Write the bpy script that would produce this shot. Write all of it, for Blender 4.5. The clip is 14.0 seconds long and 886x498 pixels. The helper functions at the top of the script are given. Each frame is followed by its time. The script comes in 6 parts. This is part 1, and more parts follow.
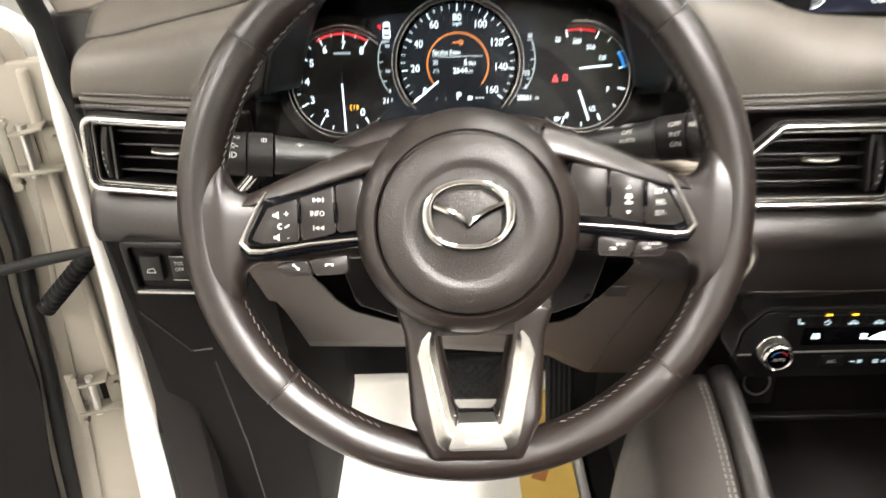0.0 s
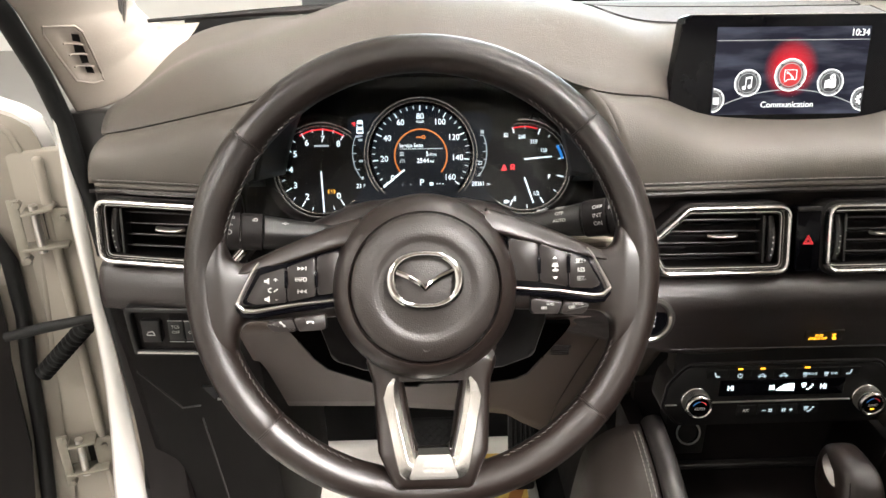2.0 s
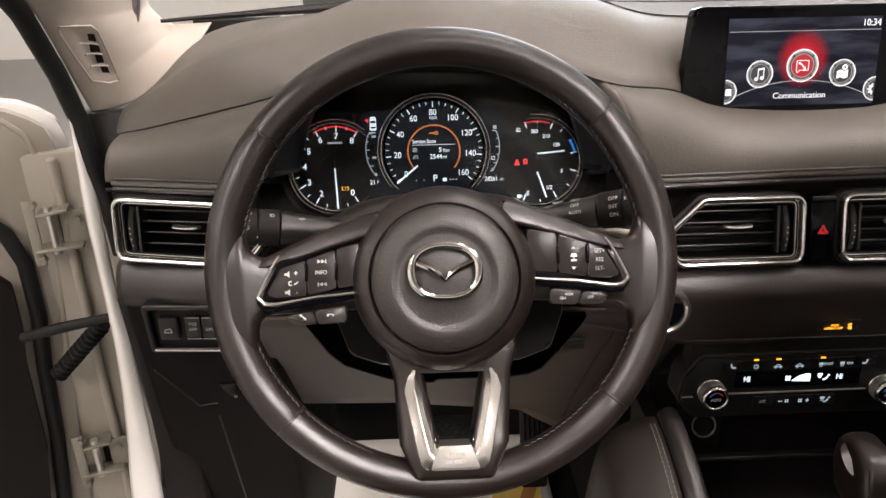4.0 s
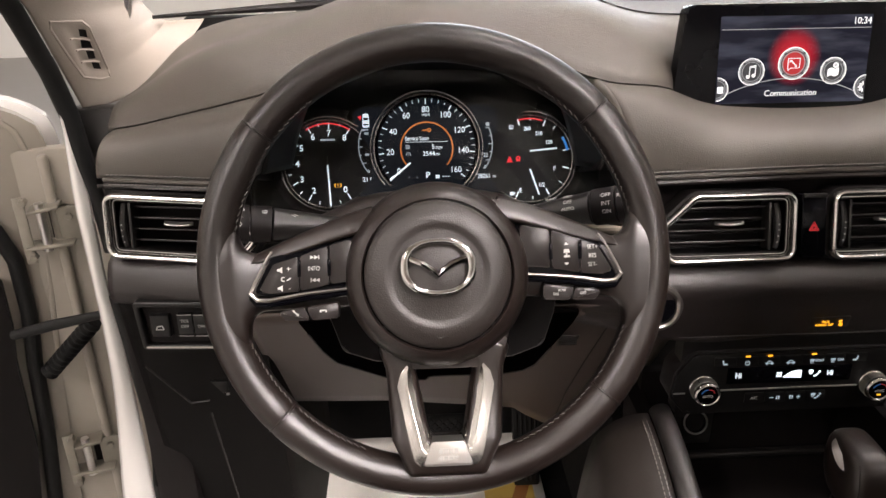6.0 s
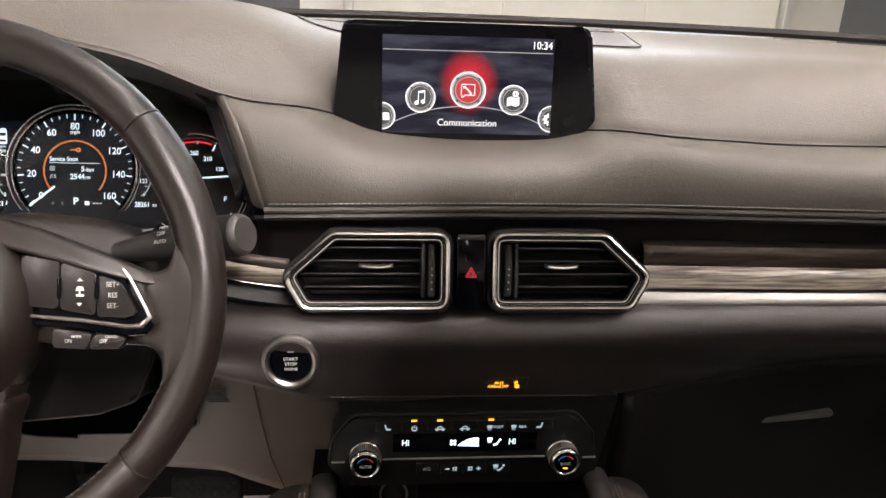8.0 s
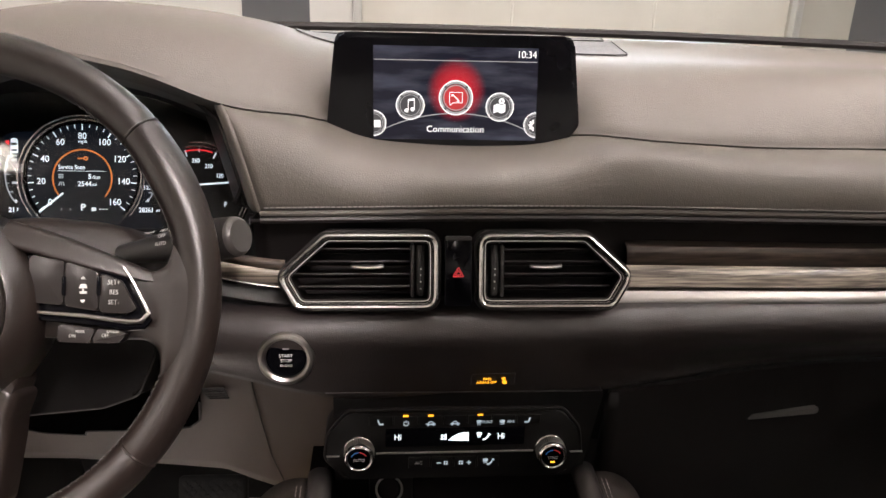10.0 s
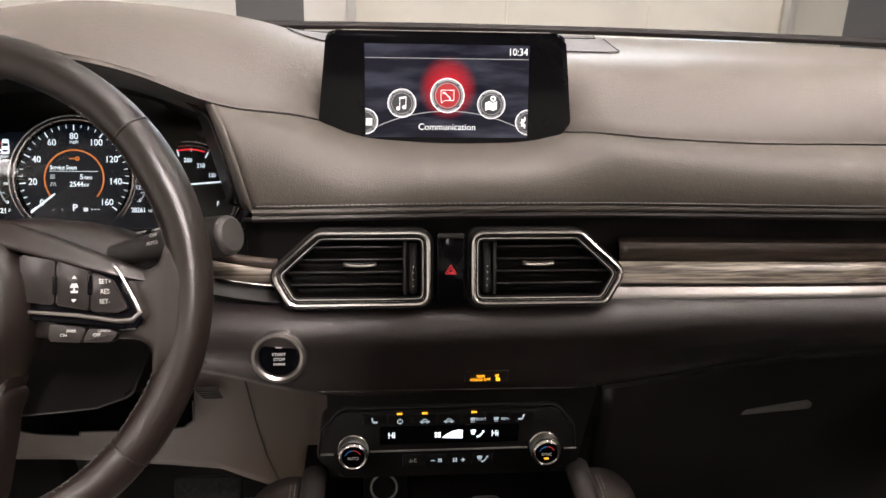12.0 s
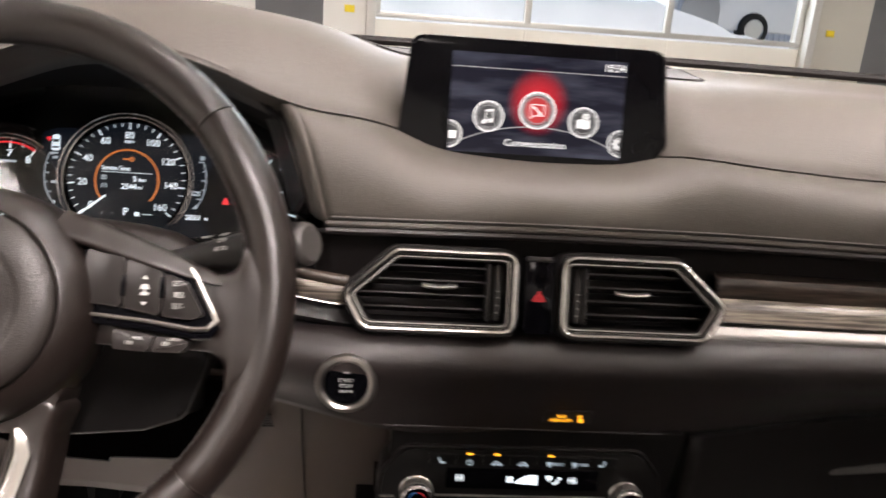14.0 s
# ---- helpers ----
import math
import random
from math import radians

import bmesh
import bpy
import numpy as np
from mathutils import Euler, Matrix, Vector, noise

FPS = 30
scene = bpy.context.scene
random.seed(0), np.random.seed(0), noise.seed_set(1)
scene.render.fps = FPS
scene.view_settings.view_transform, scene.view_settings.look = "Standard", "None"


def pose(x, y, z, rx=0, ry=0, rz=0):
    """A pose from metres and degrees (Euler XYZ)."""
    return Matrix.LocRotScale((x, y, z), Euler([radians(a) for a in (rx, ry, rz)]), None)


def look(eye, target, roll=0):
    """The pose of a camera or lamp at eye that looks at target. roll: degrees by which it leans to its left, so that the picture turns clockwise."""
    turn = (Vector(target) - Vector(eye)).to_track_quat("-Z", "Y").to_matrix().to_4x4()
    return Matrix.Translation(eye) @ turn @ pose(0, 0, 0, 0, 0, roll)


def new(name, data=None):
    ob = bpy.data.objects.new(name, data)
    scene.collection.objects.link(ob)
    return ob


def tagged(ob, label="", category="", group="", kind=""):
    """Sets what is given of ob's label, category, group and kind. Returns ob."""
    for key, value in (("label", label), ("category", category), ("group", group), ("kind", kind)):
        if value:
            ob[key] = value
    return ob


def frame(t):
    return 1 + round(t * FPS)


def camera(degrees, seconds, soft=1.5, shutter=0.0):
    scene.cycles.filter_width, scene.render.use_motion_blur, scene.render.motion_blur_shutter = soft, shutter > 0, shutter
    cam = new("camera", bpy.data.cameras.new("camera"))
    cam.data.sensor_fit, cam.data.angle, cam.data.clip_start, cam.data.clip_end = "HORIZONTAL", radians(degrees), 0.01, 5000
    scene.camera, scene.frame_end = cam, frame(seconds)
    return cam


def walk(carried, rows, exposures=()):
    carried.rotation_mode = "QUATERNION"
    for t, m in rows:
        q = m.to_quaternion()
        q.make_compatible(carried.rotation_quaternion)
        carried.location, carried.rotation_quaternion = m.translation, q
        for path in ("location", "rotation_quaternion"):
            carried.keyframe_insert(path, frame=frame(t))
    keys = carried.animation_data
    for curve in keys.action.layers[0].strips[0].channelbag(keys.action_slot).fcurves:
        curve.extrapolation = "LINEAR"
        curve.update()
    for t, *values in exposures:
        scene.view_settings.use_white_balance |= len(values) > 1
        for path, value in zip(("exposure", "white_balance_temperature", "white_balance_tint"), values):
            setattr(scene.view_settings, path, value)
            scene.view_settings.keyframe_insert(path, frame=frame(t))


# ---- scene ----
cam = camera(60.4, 14.0, shutter=0.5)
PATH = [
    (0, (-0.374, 0.02, 1.31), (-0.372, 1.74, 0.29), -1.1),
    (0.5, (-0.366, -0.061, 1.341), (-0.327, 1.721, 0.433), 0.3),
    (1, (-0.366, -0.087, 1.348), (-0.318, 1.719, 0.489), 0.4),
    (1.5, (-0.362, -0.082, 1.349), (-0.302, 1.73, 0.504), 0.1),
    (2, (-0.365, -0.076, 1.35), (-0.291, 1.738, 0.512), -0.2),
    (2.5, (-0.377, -0.08, 1.349), (-0.307, 1.739, 0.521), -0.7),
    (3, (-0.377, -0.081, 1.346), (-0.31, 1.739, 0.52), -1.0),
    (5.5, (-0.378, -0.083, 1.341), (-0.31, 1.734, 0.508), -0.9),
    (6, (-0.378, -0.083, 1.34), (-0.291, 1.735, 0.511), -0.7),
    (6.5, (-0.368, -0.081, 1.341), (-0.255, 1.737, 0.514), -0.5),
    (6.8, (-0.301, -0.054, 1.337), (-0.11, 1.756, 0.51), 0.7),
    (7, (-0.247, -0.038, 1.325), (0.002, 1.776, 0.52), 1.6),
    (7.5, (-0.132, -0.029, 1.308), (0.136, 1.803, 0.552), 3.4),
    (8, (-0.082, -0.015, 1.299), (0.109, 1.844, 0.587), 2.4),
    (10.5, (-0.063, -0.048, 1.302), (0.096, 1.824, 0.614), 1.7),
    (11, (-0.061, -0.046, 1.301), (0.101, 1.824, 0.611), 1.6),
    (11.5, (-0.06, -0.045, 1.3), (0.105, 1.826, 0.612), 1.4),
    (12, (-0.061, -0.046, 1.3), (0.108, 1.825, 0.612), 1.4),
    (12.5, (-0.061, -0.046, 1.299), (0.111, 1.826, 0.616), 1.5),
    (13, (-0.063, -0.045, 1.301), (0.111, 1.832, 0.631), 1.9),
    (13.5, (-0.064, -0.044, 1.298), (0.113, 1.838, 0.646), 2.2),
    (14, (-0.126, 0.005, 1.261), (0.043, 1.913, 0.685), 4.3),
]
EXPOSURES = [(0.0, 0.62, 6300, 0), (0.5, 0.42, 6300, 0), (1.0, 0.20, 6300, 2), (2.0, 0.16, 6300, 2), (2.5, -0.40, 6350, 3), (3.0, -0.50, 6400, 6), (6.5, -0.50, 6450, 9), (7.5, -0.33, 6450, 9), (8.0, -0.28, 6450, 8), (10.5, -0.38, 6500, 10), (12.0, -0.34, 6500, 10), (14.0, -0.32, 6500, 10)]
walk(cam, [(t, look(eye, target, roll)) for t, eye, target, roll in PATH], EXPOSURES)

# ---------------------------------------------------------------- light
world = bpy.data.worlds.new("daylight")
scene.world = world
world.use_nodes = True
wn = world.node_tree.nodes
sky = wn.new("ShaderNodeTexSky")
sky.sky_type, sky.sun_disc = "NISHITA", False
sky.sun_elevation, sky.sun_rotation = radians(35), radians(96)
wn["Background"].inputs["Strength"].default_value = 0.12
world.node_tree.links.new(sky.outputs[0], wn["Background"].inputs["Color"])


def area_lamp(name, at, target, w, h, power, colour):
    data = bpy.data.lights.new(name, "AREA")
    data.shape, data.size, data.size_y, data.energy, data.color = "RECTANGLE", w, h, power, colour
    ob = new(name, data)
    ob.matrix_world = look(at, target)
    return ob


WARM = (1.0, 0.885, 0.85)
COOL = (0.86, 0.93, 1.0)
# rows of tube lamps under the workshop ceiling
# the 760 one is far stronger, to shine through the added roof opening
LAMPS = [(-2.7, 0.5, 75), (0.6, 0.8, 60), (2.7, 0.5, 80), (-2.9, -2.6, 230), (-6.6, 0.8, 150), (1.0, -2.2, 760), (3.6, -2.6, 90), (-0.4, -5.4, 120)]
for lx, ly, power in LAMPS:
    area_lamp("tube_lamp_light", (lx, ly, 4.02), (lx, ly, 0), 0.30, 2.4, power, WARM)
# daylight through the glazed door
sun = bpy.data.lights.new("sun", "SUN")
sun.energy, sun.angle, sun.color = 2.0, radians(12), (1.0, 0.96, 0.9)
new("sun", sun).matrix_world = look((20, 10, 14), (0, 12, 0))
area_lamp("door_daylight", (1.85, 8.9, 2.75), (1.5, 0.0, 1.0), 4.4, 1.8, 430, COOL)


# ---------------------------------------------------------------- materials
def mat(name, colour, rough=0.5, metal=0.0, vary=0.12, scale=40.0, grain=0.0, grain_scale=900.0, spec=0.5, coat=0.0,
        glow=None, strength=0.0, fine=None):
    m = bpy.data.materials.new(name)
    m.use_nodes = True
    nt = m.node_tree
    n, l = nt.nodes, nt.links
    b = n["Principled BSDF"]
    b.inputs["Roughness"].default_value, b.inputs["Metallic"].default_value = rough, metal
    b.inputs["Specular IOR Level"].default_value = spec
    b.inputs["Coat Weight"].default_value = coat
    tc = n.new("ShaderNodeTexCoord")
    if vary:
        big = n.new("ShaderNodeTexNoise")
        big.inputs["Scale"].default_value, big.inputs["Detail"].default_value = scale, 6
        l.new(tc.outputs["Object"], big.inputs["Vector"])
        mix = n.new("ShaderNodeMix")
        mix.data_type = "RGBA"
        mix.inputs["A"].default_value = (*[c * (1 - vary) for c in colour], 1)
        mix.inputs["B"].default_value = (*[min(1, c * (1 + vary)) for c in colour], 1)
        l.new(big.outputs["Fac"], mix.inputs["Factor"])
        l.new(mix.outputs["Result"], b.inputs["Base Color"])
        rr = n.new("ShaderNodeMapRange")
        rr.inputs["To Min"].default_value, rr.inputs["To Max"].default_value = max(0, rough - 0.4 * rough * vary), min(1, rough + 0.4 * rough * vary)
        l.new(big.outputs["Fac"], rr.inputs["Value"])
        l.new(rr.outputs["Result"], b.inputs["Roughness"])
    else:
        b.inputs["Base Color"].default_value = (*colour, 1)
    if grain:
        v = n.new("ShaderNodeTexVoronoi")
        v.feature = "DISTANCE_TO_EDGE"
        v.inputs["Scale"].default_value = grain_scale
        d = n.new("ShaderNodeTexNoise")
        d.inputs["Scale"].default_value, d.inputs["Detail"].default_value = grain_scale * 0.5, 3
        l.new(tc.outputs["Object"], v.inputs["Vector"])
        l.new(tc.outputs["Object"], d.inputs["Vector"])
        add = n.new("ShaderNodeMath")
        add.operation = "MULTIPLY_ADD"
        add.inputs[1].default_value = 1.5
        l.new(v.outputs["Distance"], add.inputs[0])
        l.new(d.outputs["Fac"], add.inputs[2])
        bump = n.new("ShaderNodeBump")
        bump.inputs["Strength"].default_value, bump.inputs["Distance"].default_value = grain, 0.0006
        l.new(add.outputs[0], bump.inputs["Height"])
        l.new(bump.outputs["Normal"], b.inputs["Normal"])
    if glow:
        b.inputs["Emission Color"].default_value = (*glow, 1)
        b.inputs["Emission Strength"].default_value = strength
    return m


def wood_mat(name, dark, light):
    m = mat(name, dark, 0.32, vary=0, coat=0.3)
    nt = m.node_tree
    n, l = nt.nodes, nt.links
    tc = n.new("ShaderNodeTexCoord")
    mp = n.new("ShaderNodeMapping")
    mp.inputs["Scale"].default_value = (1.4, 130.0, 210.0)
    ns = n.new("ShaderNodeTexNoise")
    ns.inputs["Scale"].default_value, ns.inputs["Detail"].default_value, ns.inputs["Distortion"].default_value = 2.2, 8, 0.35
    r = n.new("ShaderNodeValToRGB")
    r.color_ramp.elements[0].position, r.color_ramp.elements[0].color = 0.38, (*dark, 1)
    r.color_ramp.elements[1].position, r.color_ramp.elements[1].color = 0.66, (*light, 1)
    l.new(tc.outputs["Object"], mp.inputs["Vector"])
    l.new(mp.outputs["Vector"], ns.inputs["Vector"])
    l.new(ns.outputs["Fac"], r.inputs["Fac"])
    l.new(r.outputs["Color"], n["Principled BSDF"].inputs["Base Color"])
    return m


def glass_mat(name, tint=(1, 1, 1), rough=0.0):
    m = bpy.data.materials.new(name)
    m.use_nodes = True
    b = m.node_tree.nodes["Principled BSDF"]
    b.inputs["Transmission Weight"].default_value, b.inputs["Roughness"].default_value = 1.0, rough
    b.inputs["IOR"].default_value, b.inputs["Base Color"].default_value = 1.0, (*tint, 1)
    return m


PAD = mat("soft_dash_skin", (0.088, 0.0775, 0.067), 0.46, grain=0.32, grain_scale=520, vary=0.08, scale=14, spec=0.45)
LOWER = mat("lower_dash_plastic", (0.0155, 0.0118, 0.0112), 0.37, grain=0.35, grain_scale=700, vary=0.1, scale=18, spec=0.62)
KNEE = mat("knee_panel_plastic", (0.050, 0.035, 0.029), 0.55, grain=0.35, grain_scale=700, vary=0.08, scale=16)
LEATHER = mat("wheel_leather", (0.0112, 0.0078, 0.0066), 0.30, grain=0.15, grain_scale=1100, vary=0.02, scale=22, spec=0.58)
HARD = mat("hard_black_plastic", (0.0080, 0.0066, 0.0066), 0.5, grain=0.35, grain_scale=700, vary=0.1, scale=18, spec=0.28)
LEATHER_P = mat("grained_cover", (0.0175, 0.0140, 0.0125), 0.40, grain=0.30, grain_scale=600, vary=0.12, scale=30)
PLASTIC = mat("black_plastic", (0.012, 0.011, 0.0104), 0.36, grain=0.2, grain_scale=900, vary=0.15, scale=50)
MATTE = mat("matte_black_plastic", (0.0060, 0.0045, 0.0044), 0.6, grain=0.2, grain_scale=900, vary=0.15, scale=50, spec=0.22)
PIANO = mat("piano_black", (0.0022, 0.0022, 0.0030), 0.10, vary=0.1, scale=20, spec=0.09)
RUBBER = mat("rubber", (0.006, 0.006, 0.006), 0.6, grain=0.3, grain_scale=500, vary=0.2, scale=30, spec=0.3)
SATIN = mat("satin_silver", (0.66, 0.64, 0.61), 0.36, metal=1.0, vary=0.05, scale=60)
CHROME = mat("chrome", (0.60, 0.58, 0.56), 0.21, metal=1.0, vary=0.03, scale=60)
INSERT = mat("brushed_insert", (0.54, 0.52, 0.49), 0.27, metal=1.0, vary=0.06, scale=60)
BEZEL = mat("bezel_silver", (0.70, 0.68, 0.66), 0.24, metal=1.0, vary=0.05, scale=60)
STRIP = mat("brushed_strip", (0.40, 0.385, 0.37), 0.33, metal=1.0, vary=0.06, scale=60)
CLIMATE = mat("climate_black", (0.0055, 0.0052, 0.0052), 0.34, grain=0.1, grain_scale=900, vary=0.15, scale=40, spec=0.35)
KEY_BLACK = mat("key_black", (0.0115, 0.0092, 0.0086), 0.30, grain=0.1, grain_scale=900, vary=0.15, scale=50, spec=0.35)
THREAD_D = mat("dark_thread", (0.040, 0.036, 0.033), 0.7, vary=0.2, scale=400)
THREAD = mat("grey_thread", (0.20, 0.185, 0.17), 0.7, vary=0.2, scale=400)
CREAM = mat("cream_trim", (0.40, 0.355, 0.305), 0.62, grain=0.25, grain_scale=600, vary=0.05, scale=12)
PAINT = mat("white_car_paint", (0.80, 0.78, 0.75), 0.18, vary=0.02, scale=8, coat=0.8)
# the white body paint again, darkened for the shade in the door opening
PAINT_SHADED = mat("shaded_body_paint", (0.32, 0.29, 0.245), 0.45, vary=0.12, scale=9)
VOID = mat("tray_black", (0.0070, 0.0056, 0.0056), 0.55, grain=0.2, grain_scale=700, vary=0.2, scale=40, spec=0.15)
# near-black without gloss, paints the darkness of a gap on a solid sheet
GAP_SHADE = mat("gap_shade_black", (0.0020, 0.0017, 0.0017), 0.9, vary=0.1, scale=40, spec=0.0)
# black plastic with the shade under the dash put into its colour
BLACK_SHADED = mat("shaded_black_plastic", (0.0034, 0.0027, 0.0026), 0.6, grain=0.3, grain_scale=900, vary=0.12, scale=40, spec=0.10)
EMBLEM = mat("emblem_chrome", (0.62, 0.60, 0.59), 0.10, metal=1.0, vary=0.03, scale=60)
POD_CHROME = mat("pod_chrome", (0.40, 0.38, 0.36), 0.30, metal=1.0, vary=0.03, scale=60)
CARPET = mat("black_carpet", (0.005, 0.0047, 0.0046), 0.9, spec=0.15, grain=1.0, grain_scale=350, vary=0.3, scale=60)
PAPER = mat("paper_mat", (0.74, 0.71, 0.67), 0.7, grain=0.25, grain_scale=60, vary=0.05, scale=9)
PAPER_Y = mat("yellow_print", (0.62, 0.42, 0.10), 0.7, vary=0.1, scale=20)
PAPER_R = mat("brown_print", (0.35, 0.14, 0.04), 0.7, vary=0.1, scale=20)
WOOD = wood_mat("grey_wood", (0.060, 0.048, 0.038), (0.30, 0.26, 0.21))
WOOD_D = wood_mat("dark_and_shaded_wood", (0.020, 0.014, 0.011), (0.075, 0.055, 0.043))
GLASS = glass_mat("clear_glass")
GAUGE = mat("gauge_black", (0.003, 0.0033, 0.0037), 0.35, vary=0.1, scale=30, spec=0.2)
LCD = mat("lcd_black", (0.003, 0.0035, 0.005), 0.35, vary=0.1, scale=30, glow=(0.25, 0.50, 1.0), strength=0.009, spec=0.2)
LIT = mat("lit_white", (0.7, 0.7, 0.7), 0.5, vary=0, glow=(0.84, 0.94, 1.0), strength=2.2)
LIT_C = mat("lit_dial", (0.5, 0.5, 0.5), 0.5, vary=0, glow=(0.76, 0.89, 1.0), strength=1.6)
LIT_DIM = mat("lit_dim", (0.3, 0.3, 0.3), 0.5, vary=0, glow=(0.62, 0.78, 0.92), strength=0.6)
LIT_O = mat("lit_orange", (0.5, 0.2, 0.05), 0.5, vary=0, glow=(1.0, 0.24, 0.03), strength=0.62)
LIT_A = mat("lit_amber", (0.5, 0.3, 0.05), 0.5, vary=0, glow=(1.0, 0.42, 0.02), strength=2.2)
LIT_R = mat("lit_red", (0.5, 0.05, 0.05), 0.5, vary=0, glow=(1.0, 0.015, 0.03), strength=1.2)
LIT_B = mat("lit_blue", (0.05, 0.2, 0.5), 0.5, vary=0, glow=(0.04, 0.30, 0.9), strength=0.9)
DIM_R = mat("dim_red", (0.2, 0.02, 0.02), 0.5, vary=0, glow=(1.0, 0.03, 0.04), strength=0.22)
DIM_B = mat("dim_blue", (0.02, 0.08, 0.2), 0.5, vary=0, glow=(0.05, 0.30, 0.9), strength=0.22)
MARK = mat("white_print", (0.48, 0.48, 0.465), 0.6, vary=0)
PRINT_D = mat("badge_grey", (0.36, 0.35, 0.33), 0.5, vary=0)
MARK_D = mat("grey_print", (0.30, 0.30, 0.29), 0.6, vary=0)
HAZARD = mat("red_print", (0.55, 0.02, 0.03), 0.5, vary=0, glow=(1, 0.02, 0.03), strength=0.12)


# ---------------------------------------------------------------- mesh helpers
def part(name, bm, material, parent=None, label="", at=None, smooth=38, recalc=True):
    if recalc:
        bmesh.ops.recalc_face_normals(bm, faces=bm.faces)
    me = bpy.data.meshes.new(name)
    bm.to_mesh(me)
    bm.free()
    me.materials.append(material)
    me.polygons.foreach_set("use_smooth", [True] * len(me.polygons))
    me.set_sharp_from_angle(angle=radians(smooth))
    ob = new(name, me)
    if parent:
        ob.parent = parent
    if at is not None:
        ob.matrix_basis = at
    if label:
        tagged(ob, label)
    return ob


def thing(name, m, label, category, group="", kind=""):
    ob = new(name)
    ob.matrix_basis = m
    ob.empty_display_size = 0.02
    return tagged(ob, label, category, group, kind)


def plane_at(x, y, z, lean=0.0, yaw=0.0):
    """Local x to the right, y up along a face that leans back, z out of it towards the seats."""
    l = radians(lean)
    m = Matrix(((1, 0, 0, 0), (0, math.sin(l), -math.cos(l), 0), (0, math.cos(l), math.sin(l), 0), (0, 0, 0, 1)))
    return Matrix.Translation((x, y, z)) @ pose(0, 0, 0, 0, 0, yaw) @ m


def box(w, d, h, at=(0, 0, 0), bevel=0.0, bm=None, seg=2, turn=None):
    bm = bm or bmesh.new()
    m = Matrix.Translation(at) @ (turn or Matrix()) @ Matrix.Diagonal((w, d, h, 1))
    r = bmesh.ops.create_cube(bm, size=1.0, matrix=m)
    if bevel:
        es = list({e for v in r["verts"] for e in v.link_edges})
        bmesh.ops.bevel(bm, geom=es, offset=bevel, segments=seg, profile=0.5, affect="EDGES")
    return bm


def prism(points, z0, z1, bevel=0.0, bm=None, seg=2):
    bm = bm or bmesh.new()
    low = [bm.verts.new((x, y, z0)) for x, y in points]
    top = [bm.verts.new((x, y, z1)) for x, y in points]
    n = len(points)
    f = bm.faces.new(top)
    bm.faces.new(low[::-1])
    for i in range(n):
        bm.faces.new((low[i], low[(i + 1) % n], top[(i + 1) % n], top[i]))
    if bevel:
        bmesh.ops.bevel(bm, geom=list(f.edges), offset=bevel, segments=seg, profile=0.5, affect="EDGES")
    return bm


def rounded(points, r, n=5):
    """A polygon with its corners rounded to radius r."""
    out = []
    k = len(points)
    for i in range(k):
        p, a, b = Vector(points[i]), Vector(points[i - 1]), Vector(points[(i + 1) % k])
        u, v = (a - p).normalized(), (b - p).normalized()
        ang = max(u.angle(v), 0.2)
        d = min(r / math.tan(ang / 2), 0.45 * (a - p).length, 0.45 * (b - p).length)
        s, e = p + u * d, p + v * d
        for j in range(n + 1):
            t = j / n
            out.append(tuple((1 - t) ** 2 * s + 2 * t * (1 - t) * p + t * t * e))
    return out


def ring_band(outer, inner, z0, z1, bm=None, bevel=0.0):
    """A flat frame between two outlines with the same number of points."""
    bm = bm or bmesh.new()
    n = len(outer)
    rows = []
    w = bevel
    def mix(a, b, t):
        return (a[0] + (b[0] - a[0]) * t, a[1] + (b[1] - a[1]) * t)
    for i in range(n):
        o, q = outer[i], inner[i]
        prof = [(0, z0), (0, z1 - w), (0.22, z1 - 0.2 * w), (0.5, z1), (0.78, z1 - 0.2 * w), (1, z1 - w), (1, z0)] if w else [(0, z0), (0, z1), (1, z1), (1, z0)]
        rows.append([bm.verts.new((*mix(o, q, t), z)) for t, z in prof])
    m = len(rows[0])
    for i in range(n):
        a, b = rows[i], rows[(i + 1) % n]
        for j in range(m):
            bm.faces.new((a[j], b[j], b[(j + 1) % m], a[(j + 1) % m]))
    return bm


def offset_outline(points, d):
    """An outline moved inwards by d; the points run counter-clockwise."""
    k = len(points)
    out = []
    for i in range(k):
        p, a, b = Vector(points[i]), Vector(points[i - 1]), Vector(points[(i + 1) % k])
        u, v = (p - a), (b - p)
        if u.length < 1e-7:
            u = v
        if v.length < 1e-7:
            v = u
        n1, n2 = Vector((-u.y, u.x)).normalized(), Vector((-v.y, v.x)).normalized()
        m = (n1 + n2)
        m = m.normalized() if m.length > 1e-6 else n1
        q = p + m * (d / max(0.4, m.dot(n1)))
        out.append((q.x, q.y))
    return out


